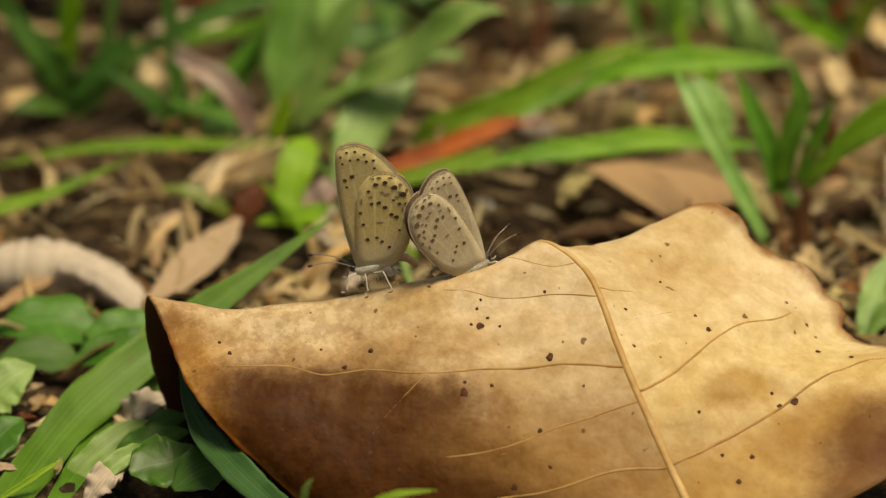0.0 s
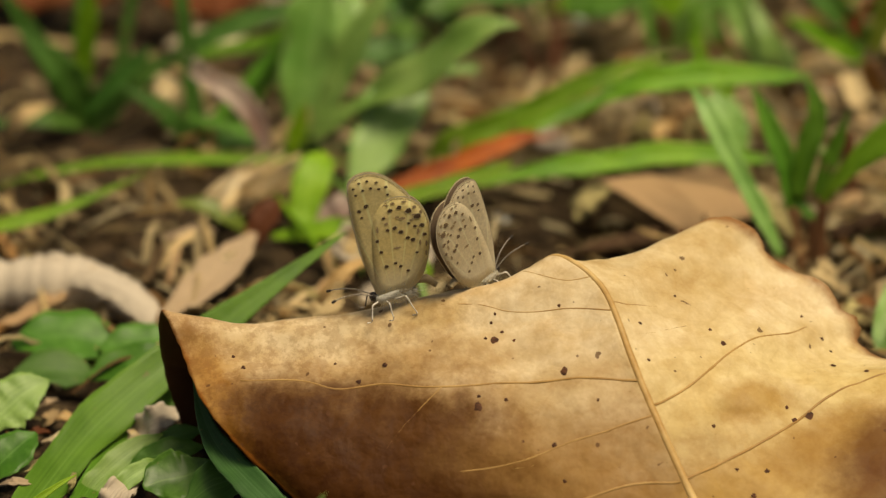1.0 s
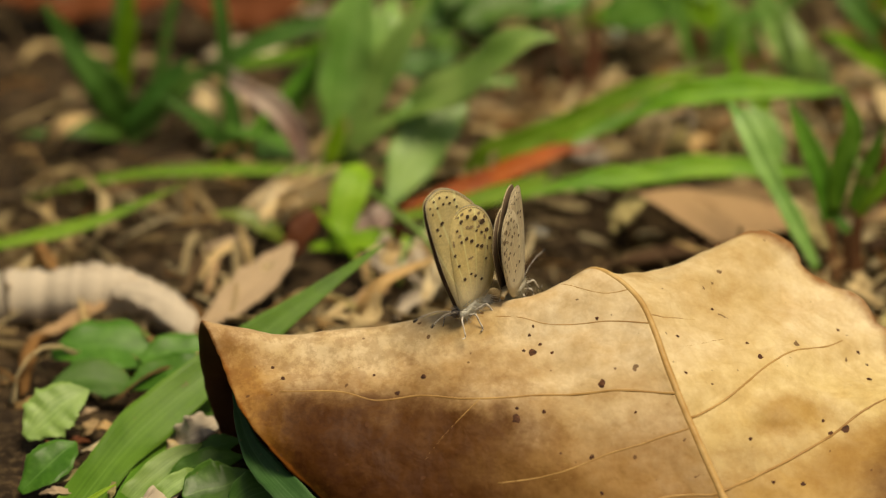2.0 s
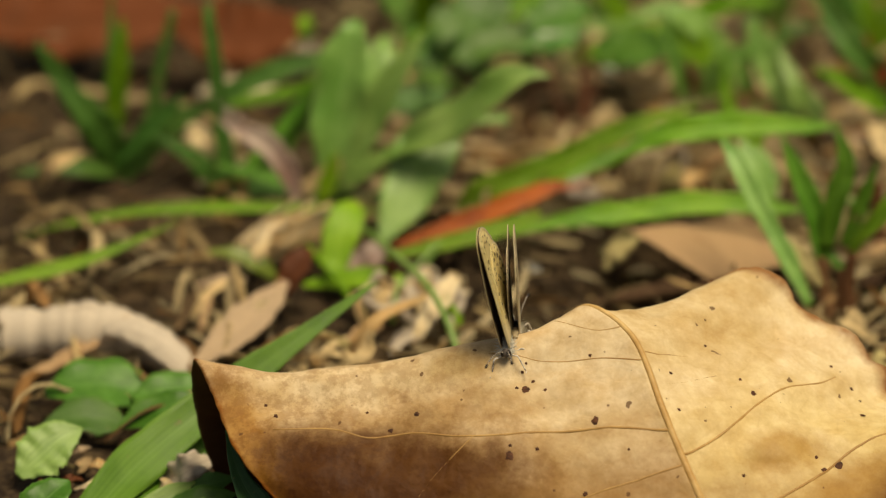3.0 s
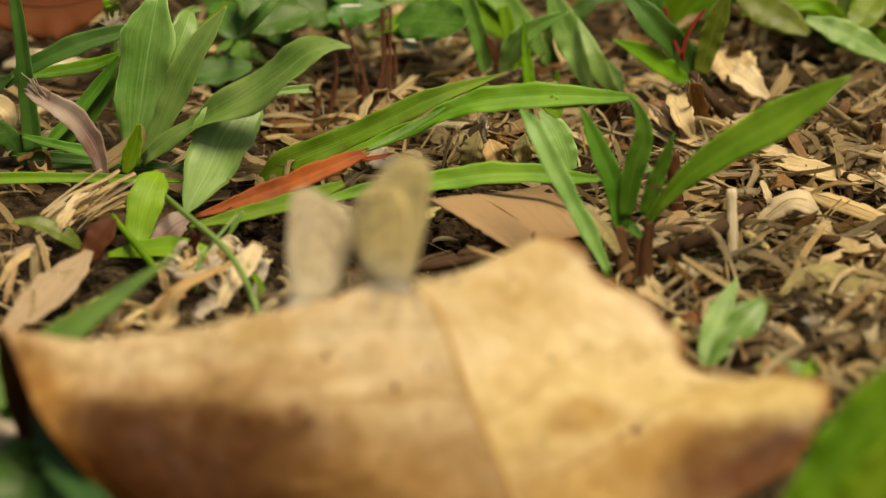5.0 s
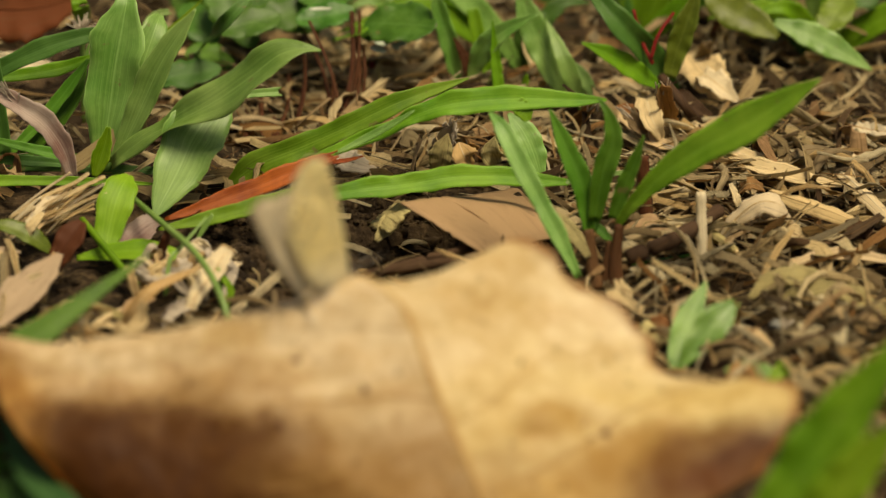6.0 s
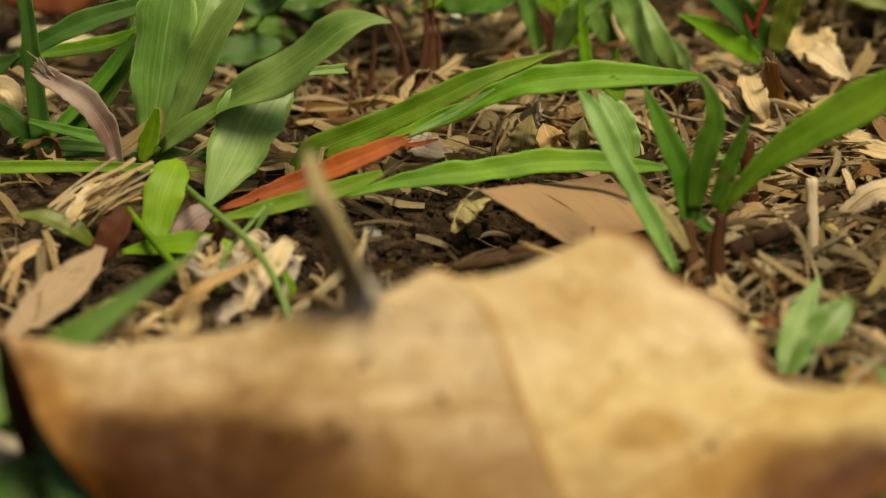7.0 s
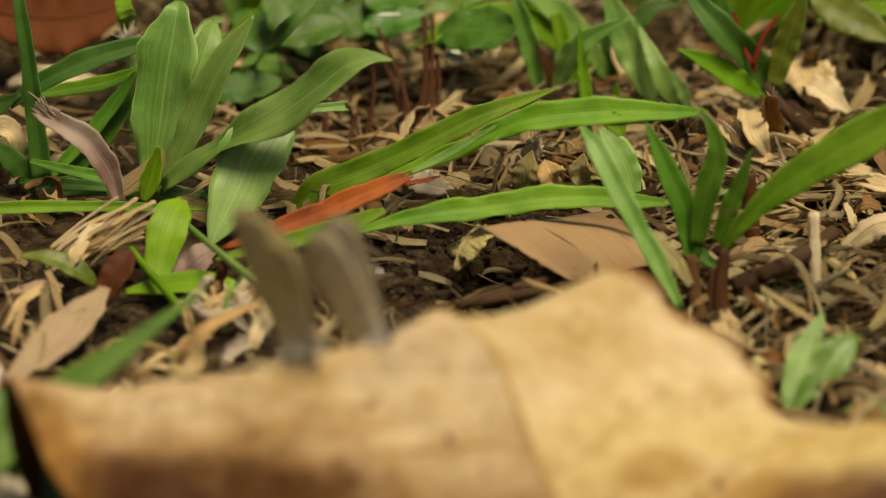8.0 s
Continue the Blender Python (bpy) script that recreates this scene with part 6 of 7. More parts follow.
fallen([(64.1, 94.0, 1.0), (65.1, 91.5, 3.0), (66.6, 90.4, 4.0), (67.4, 91.7, 4.0)], 2.9, FLAKE, "curled red-brown flake of dead leaf", profile=(0.23, 1.00, 0.77, 0.23), face=(0, -0.5, 0.85), fold=0.6, wave=0.12)
fallen([(61.4, 93.2, 1.0), (62.2, 91.5, 3.0), (63.1, 91.1, 4.0)], 2.0, FLAKE, "curled red-brown flake of dead leaf", profile=(0.33, 1.00, 0.73), face=(0, -0.5, 0.85), fold=-0.6)
fallen([(66.5, 89.9, 2.0), (68.6, 87.5, 2.5), (71.5, 87.7, 2.0)], 1.7, CREAM, "straw-coloured strip of dead leaf", profile=(0.54, 1.00, 0.85), face=(0, -0.5, 0.85), fold=0.5, cut=True)
fallen([(64.3, 89.2, 1.0), (65.7, 82.9, 2.0), (67.5, 78.1, 1.5)], 1.2, CREAM, "pale strip of dead sheath", profile=(0.67, 1.00, 0.78), face=(0, -0.5, 0.85), fold=-0.6, cut=True)
fallen([(40.2, 92.6, 3.0), (41.8, 87.8, 3.0), (44.1, 84.3, 2.5), (47.6, 83.7, 1.5)], 1.9, CREAM, "arched pale strip of dead leaf", profile=(0.36, 0.93, 1.00, 0.29), face=(0, -0.5, 0.85), fold=0.6)
fallen([(48.7, 91.2, 2.0), (51.3, 84.9, 2.5), (54.6, 79.9, 2.5), (61.6, 78.7, 1.5)], 1.6, CREAM, "long straw-coloured strip of dead leaf", profile=(0.42, 1.00, 1.00, 0.33), face=(0, -0.5, 0.85), fold=0.6)
fallen([(49.3, 103.2, 2.0), (50.8, 99.3, 4.0), (52.5, 96.0, 4.0), (54.5, 96.4, 2.0)], 3.1, CREAM, "broad pale crumpled dead sheath", profile=(0.30, 0.87, 1.00, 0.26), face=(0, -0.5, 0.85), fold=0.6, wave=0.12)
fallen([(47.8, 100.4, 2.0), (49.2, 93.1, 3.0), (51.5, 93.2, 1.0)], 1.6, TWIG, "dark brown curled dead sheath", profile=(0.67, 1.00, 0.75), face=(0, -0.5, 0.85), fold=0.8)
fallen([(51.8, 69.0, 4.0), (52.4, 67.0, 3.0), (52.9, 67.2, 1.0)], 0.9, CREAM, "pale shred of dead grass", profile=(0.57, 1.00, 0.57), face=(0, -0.5, 0.85), fold=0.4)
fallen([(39.8, 62.1, 1.0), (41.7, 62.1, 2.0), (43.8, 61.0, 1.5), (44.7, 60.3, 1.0)], 3.3, BROWN_DRY, "brown fallen leaf under a grass tuft", profile=(0.40, 1.00, 0.88, 0.16), face=(0, -0.5, 0.85), fold=0.1, ragged=0.06)
fallen([(52.6, 72.4, 1.0), (54.0, 71.3, 3.0), (55.7, 72.3, 2.0)], 1.7, FLAKE, "rust-brown flake of dead leaf", profile=(0.23, 1.00, 0.77), face=(0, -0.5, 0.85), fold=0.2)
fallen([(50.5, 37.2, 0.5), (52.2, 36.2, 1.5), (54.1, 33.3, 1.0)], 1.1, CREAM, "pale shred of dead grass", profile=(0.50, 1.00, 0.38), face=(0, -0.5, 0.85), fold=0.4)
fallen([(40.4, 38.6, 0.5), (42.1, 37.1, 2.0), (43.6, 37.2, 1.0)], 2.3, FLAKE, "ochre flake of dead leaf beside the dried leaf", profile=(0.41, 1.00, 0.29), face=(0, -0.5, 0.85), fold=0.4)
fallen([(-22.5, 52.2, 0.5), (-21.6, 52.0, 3.0), (-20.2, 53.2, 5.0), (-19.2, 54.5, 6.0)], 3.1, DARK_DRY, "small dark curled dead leaf", profile=(0.22, 0.78, 1.00, 0.30), face=(-0.4, -0.8, 0.4), fold=0.6, wave=0.05, ragged=0.08)
fallen([(-15.9, 58.1, 0.3), (-14.2, 60.0, 1.3), (-12.4, 62.6, 1.8), (-11.0, 62.9, 2.3)], 2.9, GRASS_MAUVE, "mauve-grey withered leaf on litter", profile=(0.18, 0.91, 1.00, 0.27), face=(0, -0.5, 0.85), fold=0.3, wave=0.04, ragged=0.06)
fallen([(-11.8, 51.2, 2.0), (-10.8, 52.6, 3.0), (-10.2, 52.3, 5.0), (-10.1, 53.8, 5.5)], 1.3, DARK_DRY, "small dark curled dead leaf", profile=(0.40, 1.00, 0.70, 0.20), face=(0, -0.5, 0.85), fold=0.7, ragged=0.1)
fallen([(-14.5, 36.6, 1.0), (-13.4, 36.3, 4.0), (-11.5, 36.9, 6.0), (-9.3, 39.7, 6.0), (-6.6, 42.6, 6.0)], 1.6, CREAM, "arched dry brown grass blade", profile=(0.42, 1.00, 0.83, 0.67, 0.25), face=(0, -0.5, 0.85), fold=0.5, ragged=0.08)
fallen([(-7.8, 40.5, 1.0), (-6.9, 41.9, 3.0), (-5.1, 45.5, 4.0), (-3.8, 48.3, 5.0), (-2.8, 49.8, 4.0)], 2.3, CREAM, "curled brown dead grass blade", profile=(0.29, 0.76, 1.00, 0.76, 0.29), face=(0, -0.5, 0.85), fold=0.8, wave=0.12)
fallen([(-10.5, 40.5, 1.0), (-9.2, 40.5, 2.0), (-7.5, 41.9, 2.0), (-6.9, 41.9, 1.0)], 1.7, PALE_DRY, "small whitish dead leaf shred", profile=(0.31, 1.00, 0.92, 0.23), face=(0, -0.5, 0.85), fold=0.4)
fallen([(-19.0, 44.0, 1.5), (-16.5, 40.5, 2.0), (-13.8, 39.2, 1.5)], 1.1, YELLOW_DRY, "yellow-green dry stalk lying in litter", profile=(0.63, 1.00, 0.75), face=(0, -0.5, 0.85), fold=0.8)
fallen([(-25.8, 57.4, 2.0), (-24.8, 57.9, 4.0), (-23.6, 59.1, 5.0)], 1.2, CREAM, "pale straw strip in a loose bundle", profile=(0.33, 1.00, 0.44), face=(0, -0.5, 0.85), fold=0.5)
fallen([(44.3, 104.3, 0.0), (43.8, 86.1, 5.0), (45.4, 84.3, 2.0)], 3.0, CREAM, "straw-coloured strip of dead leaf", fold=0.6)
fallen([(49.8, 111.3, 2.0), (51.1, 99.8, 4.0), (54.3, 98.6, 1.0)], 5.5, CREAM, "broad pale dead sheath", fold=0.5)
fallen([(19.5, 78.0, 1.0), (20.1, 77.4, 4.0), (20.8, 78.3, 6.0)], 2.8, YELLOW_DRY, "pale curled dead leaf", fold=0.5)
fallen([(12.6, 60.5, 1.0), (14.5, 64.3, 2.0), (15.8, 67.0, 3.0)], 2.4, YELLOW_DRY, "pale curled dead leaf", fold=0.4)
fallen([(8.2, 84.2, 1.0), (10.0, 77.3, 3.0), (13.2, 79.5, 1.0)], 3.0, PALE_DRY, "pale curled dead leaf", fold=0.4)
fallen([(23.6, 79.5, 1.0), (22.6, 76.6, 4.0), (22.0, 78.2, 5.0)], 3.2, CREAM, "pale curled dead leaf", fold=0.5)
fallen([(26.5, 79.5, 1.0), (25.7, 77.4, 4.0), (26.0, 77.5, 6.0)], 2.6, YELLOW_DRY, "pale curled dead leaf", fold=0.5)


rng = random.Random(31)
for k in range(42):
    q = Vector((-25.9, 63.0, 0.8)) + Vector((rng.uniform(-2, 3), rng.uniform(-2.5, 2), rng.uniform(-0.4, 2.4)))
    e = q + Vector((6.1, 1.6, 3.6)) * rng.uniform(0.6, 1.15) + Vector((rng.gauss(0, 0.7), rng.gauss(0, 0.7), rng.gauss(0, 0.7)))
    fallen([q, q.lerp(e, 0.5) + Vector((0, 0, rng.uniform(0.1, 0.6))), e], rng.uniform(0.15, 0.55), CREAM, "pale straw strip in a loose bundle", fold=0.6, base_w=0.7, cut=True, wave=0.02)
for k in range(10):
    q = Vector((-30.5, 41.1, 1.0)) + Vector((rng.uniform(-3, 8), rng.uniform(-3, 8), rng.uniform(0, 1.0)))
    e = q + Vector((rng.uniform(-4, 4), rng.uniform(3, 9), rng.uniform(0, 3)))
    fallen([q, q.lerp(e, 0.5) + Vector((0, 0, rng.uniform(0.3, 1.5))), e], rng.uniform(0.6, 1.3), STRAW, "dry ochre grass strip", fold=0.5, base_w=0.8, cut=True)
for k in range(26):
    q = Vector((-7.8, 42.1, 0.5)) + Vector((rng.uniform(-5.5, 5), rng.uniform(4, 13), rng.uniform(0, 0.8)))
    e = q + Vector((rng.uniform(-4, 4), rng.uniform(-1, 4), rng.uniform(0.3, 3.0)))
    fallen([q, q.lerp(e, 0.5) + Vector((rng.uniform(-1, 1), 0, rng.uniform(0.5, 2))), e], rng.uniform(0.35, 1.3), rng.choice((CREAM, CREAM, PALE_DRY)), "pale frayed shred of dead grass in a loose heap", fold=0.6, base_w=0.8, cut=True, ragged=0.4, twist=rng.uniform(-90, 90))


fallen([(-35.2, 87.5, 2.0), (-33.6, 85.0, 6.0), (-31.6, 83.0, 6.0), (-31.3, 83.5, 1.0)], 2.6, CREAM, "arched pale dry leaf among the shoots", fold=0.4)
fallen([(-50.1, 81.1, 1.0), (-48.0, 79.0, 5.0), (-44.6, 80.3, 6.0)], 2.2, CREAM, "arched dry brown grass blade", fold=0.4)
fallen([(-33.5, 108.7, 1.0), (-28.7, 106.0, 3.0), (-21.7, 107.8, 1.0)], 2.4, CREAM, "straw-coloured strip of dead leaf", fold=0.4)
fallen([(-33.9, 90.8, 2.0), (-30.6, 87.8, 4.0), (-26.8, 87.6, 2.0)], 2.0, CREAM, "straw-coloured strip of dead leaf", fold=0.4)


def dry_sheath(points, width, label, material=STRAW):
    """A split, frayed old sheath: a half-tube of fibres, torn at the top."""
    q = root("dry_sheath", points[0], label, "dead sheath", "dry sheaths")
    rng2 = random.Random(int(points[0][0] * 7))
    blade(q, points, width, material, "sheath", fold=1.6, base_w=0.8, cut=True, ragged=0.3)
    top, end = Vector(points[-1]), Vector(points[-1]) - Vector(points[-2])
    for k in range(7):
        a = top - end * 0.3 + Vector((rng2.uniform(-0.4, 0.4) * width, rng2.uniform(-0.3, 0.3), 0))
        b_ = a + end.normalized() * rng2.uniform(1.2, 2.6) + Vector((rng2.uniform(-0.8, 0.8), rng2.uniform(-0.5, 0.5), rng2.uniform(-0.3, 0.5)))
        tube(q, [a, a.lerp(b_, 0.5) + Vector((0, 0, 0.2)), b_], 0.13, 0.05, PALE_DRY, "fibre", steps=5, sides=4)


dry_sheath([(46.1, 90.3, 0.0), (45.6, 88.4, 4.0), (44.7, 85.1, 9.0)], 2.6, "split brown sheath standing with a frayed top", FLAKE)
dry_sheath([(47.8, 89.5, 0.0), (43.5, 85.4, 3.0), (41.2, 86.2, 5.0)], 2.2, "split straw-coloured sheath leaning in litter")
dry_sheath([(20.2, 84.4, 0.0), (20.5, 81.9, 3.0), (21.6, 80.7, 6.0)], 2.6, "pale cream dead sheath standing in litter", PALE_DRY)
dry_sheath([(23.5, 84.6, 0.0), (22.9, 82.6, 2.0), (22.1, 82.4, 3.0)], 2.4, "curled brown dead sheath standing in litter", FLAKE)
dry_sheath([(35.2, 91.2, 0.0), (36.2, 88.7, 3.0), (37.6, 86.1, 6.0)], 1.8, "split straw-coloured sheath leaning in litter")
dry_sheath([(51.2, 109.6, 0.0), (51.6, 107.1, 3.0), (52.0, 104.1, 6.0)], 2.4, "split straw-coloured sheath leaning in litter")
dry_sheath([(53.2, 82.2, 0.0), (49.3, 76.9, 3.0), (47.0, 77.6, 4.0)], 2.0, "split brown sheath lying in litter", FLAKE)


def seed_head(at_mm):
    """A small cream tuft of short bristles on a stalk."""
    rng2 = random.Random(4)
    q = root("seed_head", at_mm, "cream bristly seed head on a short stalk", "seed head")
    a = Vector(at_mm)
    tube(q, [(a.x, a.y, ground_height(a.x, a.y)), a], 0.3, 0.3, GRASS_PALE, "stalk")
    for k in range(40):
        d = Vector((rng2.gauss(0, 1), rng2.gauss(0, 1), abs(rng2.gauss(0, 1)))).normalized()
        tube(q, [a, a + d * rng2.uniform(1.2, 2.4)], 0.14, 0.06, PALE_DRY, "bristle", steps=3, sides=4)


seed_head((-20.3, 97.0, 10.5))


def twig(points, r0, r1, material, label):
    p = root("twig", points[0], label, "twig", "twigs")
    tube(p, points, r0, r1, material, "stick", sides=8, rough=0.25, steps=18)


twig([(11.1, 51.4, 1.0), (18.3, 54.2, 1.8), (23.8, 57.9, 1.6)], 0.6, 0.5, TWIG, "thin brown twig on soil")
twig([(13.4, 52.5, 1.0), (21.4, 53.5, 2.0), (28.9, 58.4, 1.5)], 0.55, 0.4, TWIG, "thin brown twig on soil")
twig([(39.6, 52.4, 2.7), (42.6, 53.4, 3.5), (45.8, 56.3, 3.7), (50.1, 63.0, 3.5)], 1.00, 0.75, TWIG, "dark short twig on litter")
twig([(48.0, 56.6, 0.0), (47.9, 57.9, 3.6), (47.8, 59.3, 7.4)], 0.68, 0.58, CREAM, "upright pale stubble stalk")
twig([(49.1, 61.6, 1.5), (51.6, 57.5, 1.2)], 0.60, 0.50, YELLOW_DRY, "short cream tube of dead stem")
twig([(51.7, 57.9, 1.0), (52.7, 53.4, 1.2), (53.7, 50.0, 0.6)], 0.26, 0.20, CREAM, "thin pale dry stalk")
twig([(40.1, 54.9, 0.8), (42.5, 54.6, 1.2), (46.6, 57.2, 0.8)], 0.30, 0.20, GRASS_DARK, "thin green stalk on soil")
twig([(42.3, 51.2, 0.6), (47.3, 52.5, 1.0), (53.5, 53.7, 0.8)], 0.40, 0.30, STRAW, "thin dry stalk on soil")
twig([(42.4, 64.1, 0.0), (42.1, 65.5, 4.5), (41.8, 66.4, 8.5)], 0.8, 0.75, STEM_RED, "upright brown cut stalk")
twig([(-6.1, 59.8, 1.0), (-8.4, 49.3, 2.5), (-11.4, 46.0, 3.0), (-13.3, 50.4, 2.0)], 0.5, 0.4, PALE_DRY, "curled pale dry tendril")
twig([(-22.4, 30.0, 1.0), (-17.2, 37.6, 2.0), (-13.8, 43.9, 1.0)], 0.35, 0.3, CREAM, "thin pale dry stalk")
twig([(-33.9, 90.7, 1.0), (-30.1, 91.6, 2.0), (-27.1, 95.9, 1.5)], 0.7, 0.6, STRAW, "pale dry stalk on litter")


def on_leaf_ground(x, y):
    """True where the dried leaf covers the soil."""
    return -64 < x < 58 and -34 < y < (17 if x > -36 else 24)


def litter_weight(x, y):
    """How thickly dry litter lies: thick to the east and west, thin on the bare soil between."""
    w = 0.3
    if x > 24:
        w = 0.9
    if x > 44 and 36 < y < 76:
        w = 0.4
    if x < -12 and 30 < y < 75:
        w = 0.2
    if -30 < x < 2 and 40 < y < 72:
        w = 0.015
    if y > 92:
        w = 0.42
    if x < -12 and y > 78:
        w = 0.07
    if 34 < x < 76 and 94 < y < 113:
        w = 0.15
    if 28 < x < 58 and 26 < y < 50:
        w = 0.3
    if 13 < x < 34 and 53 < y < 76:
        w = 0.0
    if -5 < x < 24 and 40 < y < 72:
        w = 0.03
    return w


def litter_spot(rng):
    while True:
        x, y = rng.uniform(-75, 95), rng.uniform(-40, 150)
        if on_leaf_ground(x, y) or rng.random() > litter_weight(x, y):
            continue
        return x, y


def litter_pieces():
    rng = random.Random(11)
    kinds = []
    for k in range(30):
        flake = k % 5 == 2
        ln, wd = (rng.uniform(4, 9), rng.uniform(1.4, 2.8)) if flake else (rng.uniform(5, 15), rng.uniform(0.3, 1.4))
        h = rng.uniform(0.5, 3.2)
        pts = [(-ln / 2, rng.uniform(-2, 2), 0.1), (-ln / 6, rng.uniform(-1, 1), h), (ln / 5, rng.uniform(-1.5, 1.5), h * rng.uniform(0.1, 1)), (ln / 2, rng.uniform(-3, 3), rng.uniform(0, 2.2))]
        bm = strip_mesh(pts, wd, fold=rng.uniform(-1.2, 1.2), face=(0, 0, 1), twist=rng.uniform(-150, 150), base_w=rng.uniform(0.3, 1), belly=rng.uniform(0.2, 0.6), tip_w=rng.uniform(0.02, 0.5), cut=rng.random() < 0.25, across=5, steps=13, wave=rng.uniform(0.05, 0.3), waves=rng.uniform(1, 3), seed=k, ragged=0.5)
        material = FLAKE if flake else (CHIP if k % 6 == 0 else STRAW)
        ob = thicken(part("dry_leaf_flake" if flake else "dry_grass_piece", bm, material, smooth=not flake), 0.09)
        tagged(ob, "crumpled orange-brown flake of dead leaf" if flake else "curled straw-coloured piece of dead grass" if k % 6 else "dark brown shred of dead leaf", "dead leaf" if flake else "dead grass", "litter pieces")
        kinds.append(ob)
    for i in range(300):
        x, y = litter_spot(rng)
        src = kinds[i % len(kinds)]
        m = pose(x * MM, y * MM, (ground_height(x, y) + rng.uniform(0.4, 3.0)) * MM, rng.uniform(-45, 45), rng.gauss(0, 13), rng.uniform(0, 360))
        if i < len(kinds):
            src.matrix_basis = m
        else:
            copy_thing(src, m)


def fine_litter():
    rng = random.Random(7)
    verts, faces, uvs = [], [], []
    for i in range(6500):
        x, y = litter_spot(rng) if i % 8 else (rng.uniform(-8, 95), rng.uniform(36, 150))
        ln, wd = rng.uniform(1.5, 7.0) + 8 * rng.random() ** 4, rng.uniform(0.05, 0.20) + 0.55 * rng.random() ** 6
        a, z = rng.uniform(0, 6.283), ground_height(x, y) + rng.uniform(0.1, 1.9)
        dx, dy = math.cos(a), math.sin(a)
        bend, tip, tw = rng.uniform(-0.25, 0.3) * ln, rng.uniform(-0.1, 0.25) * ln + 0.35 * ln * rng.random() ** 6, rng.uniform(-2, 2)
        n0 = len(verts)
        for s, hz, off in ((-0.5, 0, 0), (-0.2, 0.2 * tip + 0.2, bend * 0.5), (0.1, 0.5 * tip + 0.25, bend * 0.9), (0.3, 0.75 * tip + 0.15, bend), (0.5, tip, bend * 0.7)):
            px, py = x + dx * ln * s - dy * off, y + dy * ln * s + dx * off
            w = wd * (1 - 0.6 * abs(s))
            verts.append(((px - dy * w) * MM, (py + dx * w) * MM, (z + hz + tw * w) * MM))
            verts.append(((px + dy * w) * MM, (py - dx * w) * MM, (z + hz - tw * w) * MM))
        for k in range(4):
            q = n0 + 2 * k
            faces.append((q, q + 1, q + 3, q + 2))
            uvs += [(0, k / 4), (1, k / 4), (1, (k + 1) / 4), (0, (k + 1) / 4)]
    me = bpy.data.meshes.new("fine_litter")
    me.from_pydata(verts, [], faces)
    layer = me.uv_layers.new(name="UVMap")
    for loop, c in zip(layer.data, uvs):
        loop.uv = c
    me.materials.append(STRAW)
    tagged(new("fine_litter", me), "fine shreds of dead grass over the soil", "litter", kind="stuff")


def curled_litter():
    """Curled scraps of dead leaf and sheath, troughs with torn ends, lying every way."""
    rng = random.Random(17)
    verts, faces, uvs = [], [], []
    for i in range(1400):
        x, y = litter_spot(rng)
        ln, wd = rng.uniform(3, 10.5), 0.16 + 1.0 * rng.random() ** 2.2
        head, rise, arch = rng.uniform(0, 6.283), rng.gauss(0.12, 0.28), rng.uniform(-0.05, 0.28) * ln
        cup, roll, sway = rng.uniform(-1.0, 1.0), rng.uniform(-0.9, 0.9), rng.uniform(-0.25, 0.25) * ln
        z = ground_height(x, y) + rng.uniform(0.2, 2.2) + abs(rise) * ln * 0.3
        dx, dy = math.cos(head), math.sin(head)
        n0 = len(verts)
        for a in range(6):
            k = a / 5 - 0.5
            c = Vector((x + dx * ln * k - dy * sway * 4 * k * k, y + dy * ln * k + dx * sway * 4 * k * k, z + rise * ln * k + arch * (1 - 4 * k * k)))
            tilt = roll + 1.2 * k * cup
            for q in range(4):
                h = (q / 3 - 0.5) * 2
                w = wd * (0.75 + 0.35 * rng.random()) * (0.25 + 0.75 * math.cos(k * 2.7))
                up = cup * wd * h * h + h * w * math.sin(tilt)
                end = rng.uniform(-0.12, 0.12) * ln if a in (0, 5) else 0
                verts.append(((c.x - dy * h * w * math.cos(tilt) + dx * end) * MM, (c.y + dx * h * w * math.cos(tilt) + dy * end) * MM, (c.z + up) * MM))
        for a in range(5):
            for q in range(3):
                b0 = n0 + a * 4 + q
                faces.append((b0, b0 + 1, b0 + 5, b0 + 4))
                uvs += [(q / 3, a / 5), ((q + 1) / 3, a / 5), ((q + 1) / 3, (a + 1) / 5), (q / 3, (a + 1) / 5)]
    me = bpy.data.meshes.new("curled_litter")
    me.from_pydata(verts, [], faces)
    layer = me.uv_layers.new(name="UVMap")
    for loop, c in zip(layer.data, uvs):
        loop.uv = c
    me.polygons.foreach_set("use_smooth", [True] * len(faces))
    me.materials.append(STRAW)
    thicken(tagged(new("curled_litter", me), "curled scraps of straw-coloured dead leaf over the soil", "litter", kind="stuff"), 0.08)


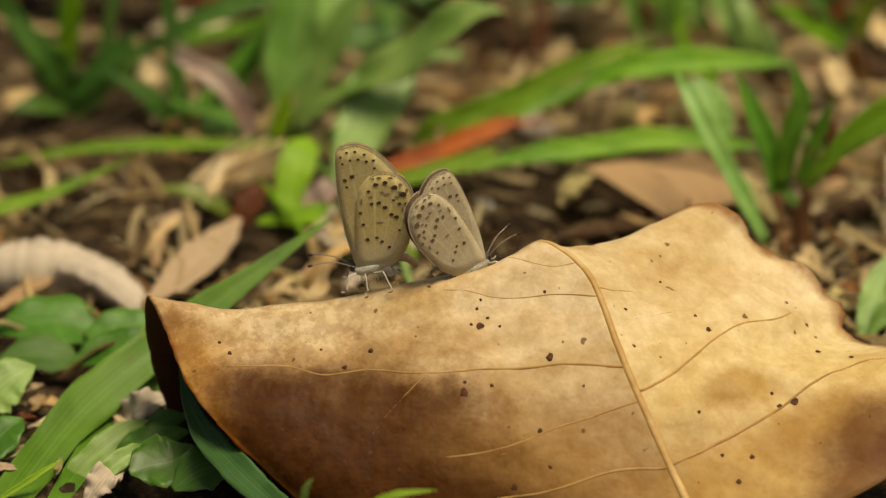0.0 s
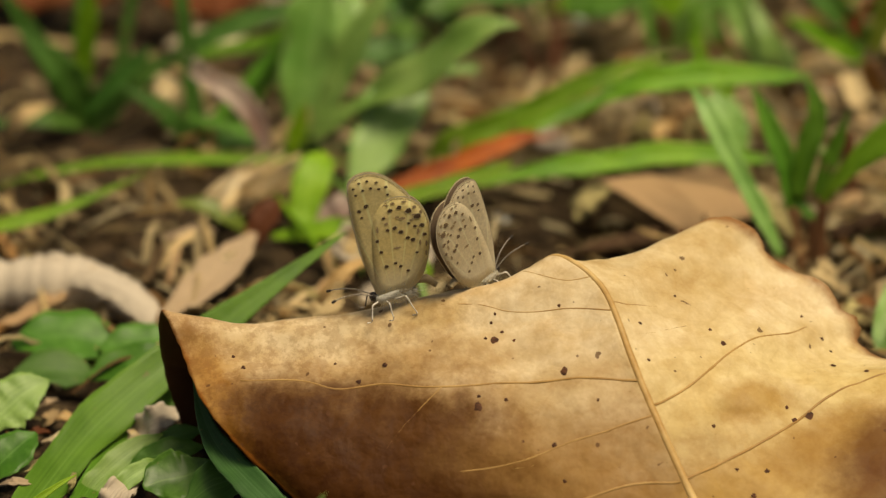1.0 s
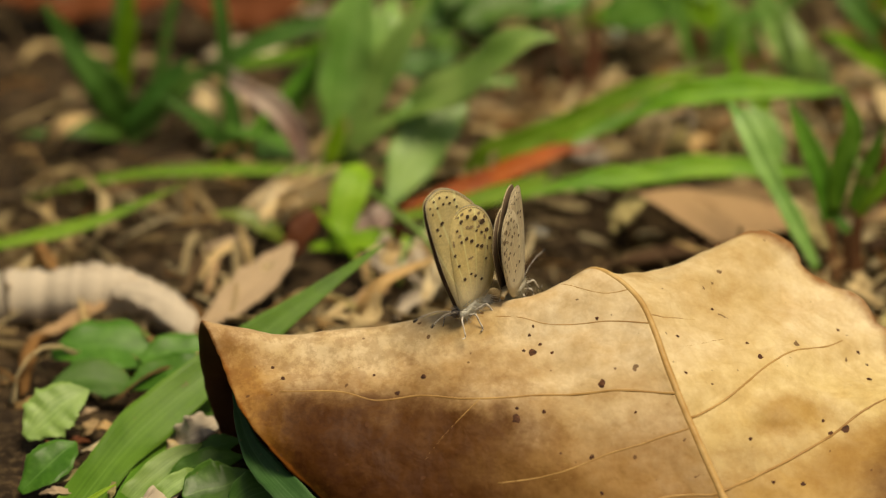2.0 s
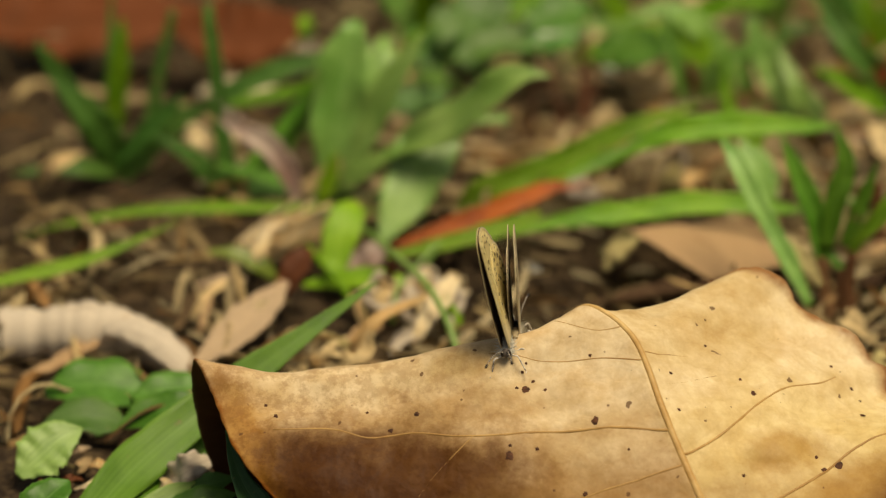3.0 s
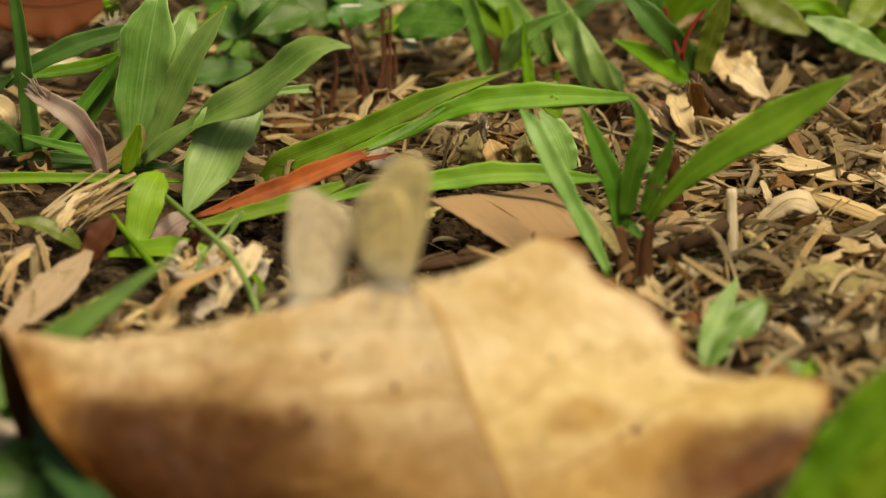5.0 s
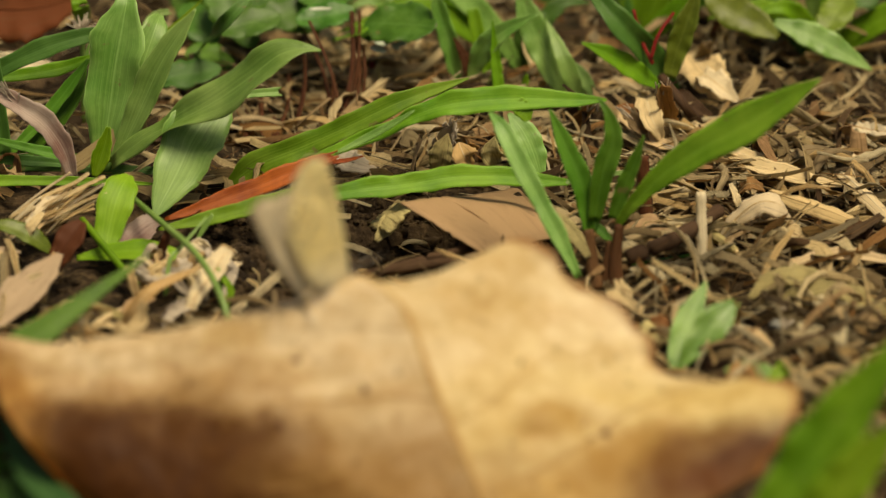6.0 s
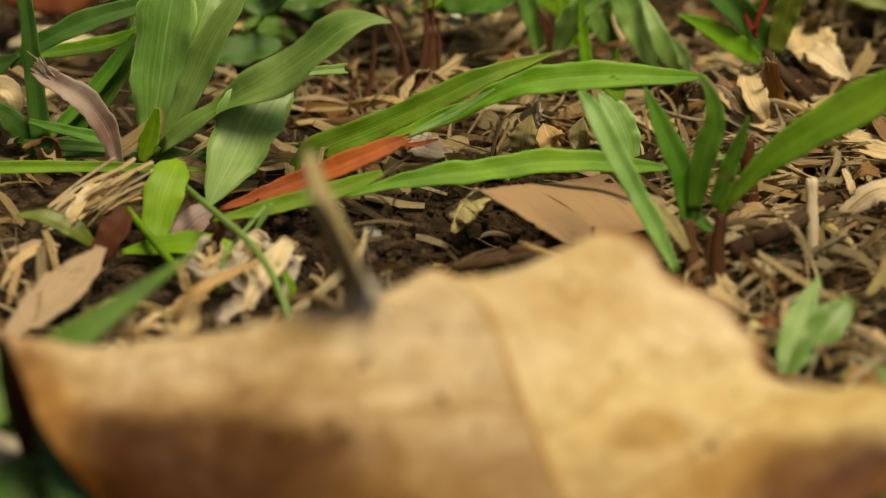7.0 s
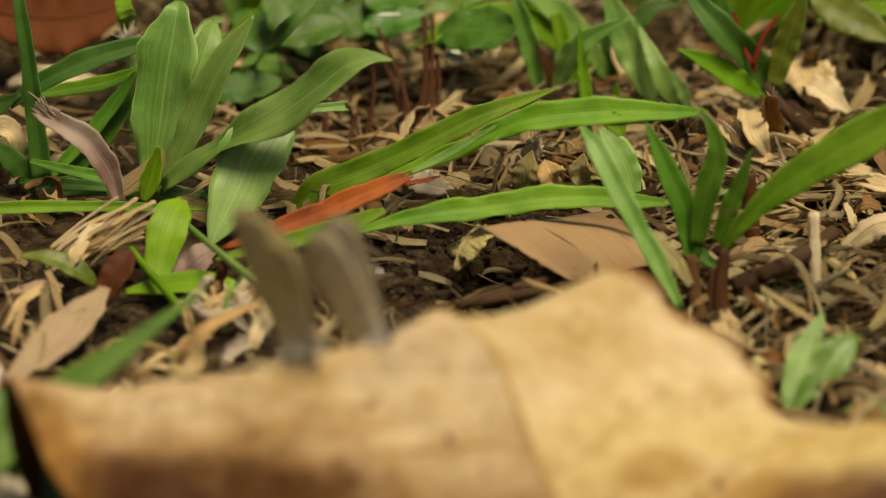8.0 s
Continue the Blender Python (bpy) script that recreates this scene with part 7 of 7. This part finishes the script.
def crumbs():
    """Soil crumbs and grit, one scatter."""
    rng = random.Random(9)
    bm0 = bmesh.new()
    bmesh.ops.create_icosphere(bm0, subdivisions=1, radius=1)
    base = [v.co.copy() for v in bm0.verts]
    tri = [[v.index for v in f.verts] for f in bm0.faces]
    bm0.free()
    verts, faces = [], []
    for i in range(9500):
        x, y = (rng.uniform(-70, 95), rng.uniform(-35, 145)) if i < 6000 else (rng.uniform(-8, 30), rng.uniform(36, 76))
        if on_leaf_ground(x, y):
            continue
        r = 0.12 + 0.9 * rng.random() ** 5
        z = ground_height(x, y) + r * 0.4
        n0 = len(verts)
        sx, sy, sz = rng.uniform(0.6, 1.4), rng.uniform(0.6, 1.4), rng.uniform(0.5, 1)
        for v in base:
            j = 0.75 + 0.5 * rng.random()
            verts.append(((x + v.x * r * sx * j) * MM, (y + v.y * r * sy * j) * MM, (z + v.z * r * sz * j) * MM))
        faces += [[n0 + k for k in f] for f in tri]
    me = bpy.data.meshes.new("soil_crumbs")
    me.from_pydata(verts, [], faces)
    me.materials.append(SOIL)
    tagged(new("soil_crumbs", me), "loose dark soil crumbs and grit", "soil", kind="stuff")


def pebble(at_mm, r, material, label):
    rng = random.Random(int(at_mm[0] * 10))
    bm = bmesh.new()
    bmesh.ops.create_icosphere(bm, subdivisions=2, radius=r * MM)
    for v in bm.verts:
        v.co *= 0.85 + 0.3 * rng.random()
        v.co.z *= 0.7
    ob = part("pebble", bm, material, smooth=False)
    ob.location = Vector(at_mm) * MM
    tagged(ob, label, "pebble", "pebbles")


litter_pieces()
fine_litter()
curled_litter()
crumbs()
pebble((4.4, 61.7, 0.3), 1.1, STONE, "small pale angular pebble on soil")
pebble((54.9, 39.6, 0.6), 1.0, STONE, "small grey pebble in litter")
pebble((41.6, 37.6, 0.6), 2.0, YELLOW_DRY, "small ochre clod beside the leaf")
pebble((47.5, 30.6, 0.6), 1.6, TWIG, "dark crumbly soil clod")


# ---- what moves: the pair turns round on the crest of the leaf ----
def perch(x, y, z, heading, pitch, lean, back=0):
    """Heading in degrees from east, counter-clockwise; lean tips the wings east, back tips them north."""
    return pose(x * MM, y * MM, z * MM, -back, lean, 0) @ pose(0, 0, 0, 0, 0, heading) @ pose(0, 0, 0, 0, pitch, 0)


def motions():
    walk(focus, [(t, pose(0, y * MM, z * MM)) for t, y, z in ((0.0, -3, 19), (3.7, -3, 19), (4.0, 76, 4), (8.0, 76, 4))])
    walk(tan_butterfly, [(t, perch(*r)) for t, *r in (
        (0.0, *(-7.4, -1.0, 22.3), 180, 0, 0),
        (0.5, *(-7.3, -1.5, 21.8), 186, 9, 0),
        (1.0, *(-6.8, -2.0, 21.4), 193, 4, 0),
        (1.5, *(-4.8, -2.5, 21.3), 210, 6, -4),
        (1.7, *(-4.2, -2.5, 21.5), 215, 3, -6),
        (2.8, *(1.2, -2.5, 21.1), 254, -8, -13, -6),
        (3.1, *(2.4, -2.5, 21.3), 271, -10, -13, -8),
        (3.5, *(5.7, -2.5, 20.7), 317, -24, -2, -5),
        (3.8, *(6.7, -2.5, 21.8), 321, -14, -4, 0),
        (4.1, *(8.3, -2.0, 22.3), 326, -3, -5, 10),
        (4.5, *(9.7, -1.0, 23.7), 341, 0, -2, 14),
        (5.0, *(10.8, -1.0, 23.6), 354, 0, 0, 14),
        (5.2, *(11.0, -1.0, 23.6), 358, 0, 0, 14),
        (6.3, *(6.4, 2.0, 22.9), 420, 0, -20),
        (6.9, *(3.9, 3.0, 22.1), 440, 0, -22),
        (7.5, *(0.3, 0.0, 21.4), 474, 0, -18, 12),
        (8.0, *(-3.2, -1.0, 21.6), 494, 0, -17, 16),
    )])
    walk(grey_butterfly, [(t, perch(*r)) for t, *r in (
        (0.0, *(3.5, 0.0, 22.2), 26, -30, 0),
        (0.5, *(3.2, 0.5, 22.1), 32, -28, 0),
        (1.0, *(3.0, 1.0, 22.0), 42, -24, 0),
        (1.5, *(2.6, 1.5, 22.0), 56, -22, 0),
        (1.7, *(2.4, 2.0, 21.9), 62, -20, 0),
        (2.8, *(2.1, 3.0, 20.6), 86, -14, -2),
        (3.1, *(3.0, 3.0, 20.5), 92, -10, -3),
        (3.5, *(2.7, 2.0, 19.6), 122, 4, 4),
        (3.8, *(1.2, 1.0, 20.1), 138, 0, -2, 10),
        (4.1, *(0.6, 1.0, 20.7), 155, -6, 0, 28),
        (4.5, *(0.2, 0.5, 21.0), 168, -10, 0, 35),
        (5.0, *(0.9, 0.0, 21.2), 182, -10, 0, 33),
        (5.2, *(1.0, 0.0, 21.2), 186, -10, 0, 24),
        (6.3, *(5.7, -1.5, 23.3), 240, 8, -22),
        (6.9, *(3.9, -2.0, 22.9), 278, 8, -24),
        (7.5, *(4.0, -1.0, 22.5), 306, 0, -23, 12),
        (8.0, *(4.4, -1.0, 22.5), 327, -4, -21, 16),
    )])


motions()
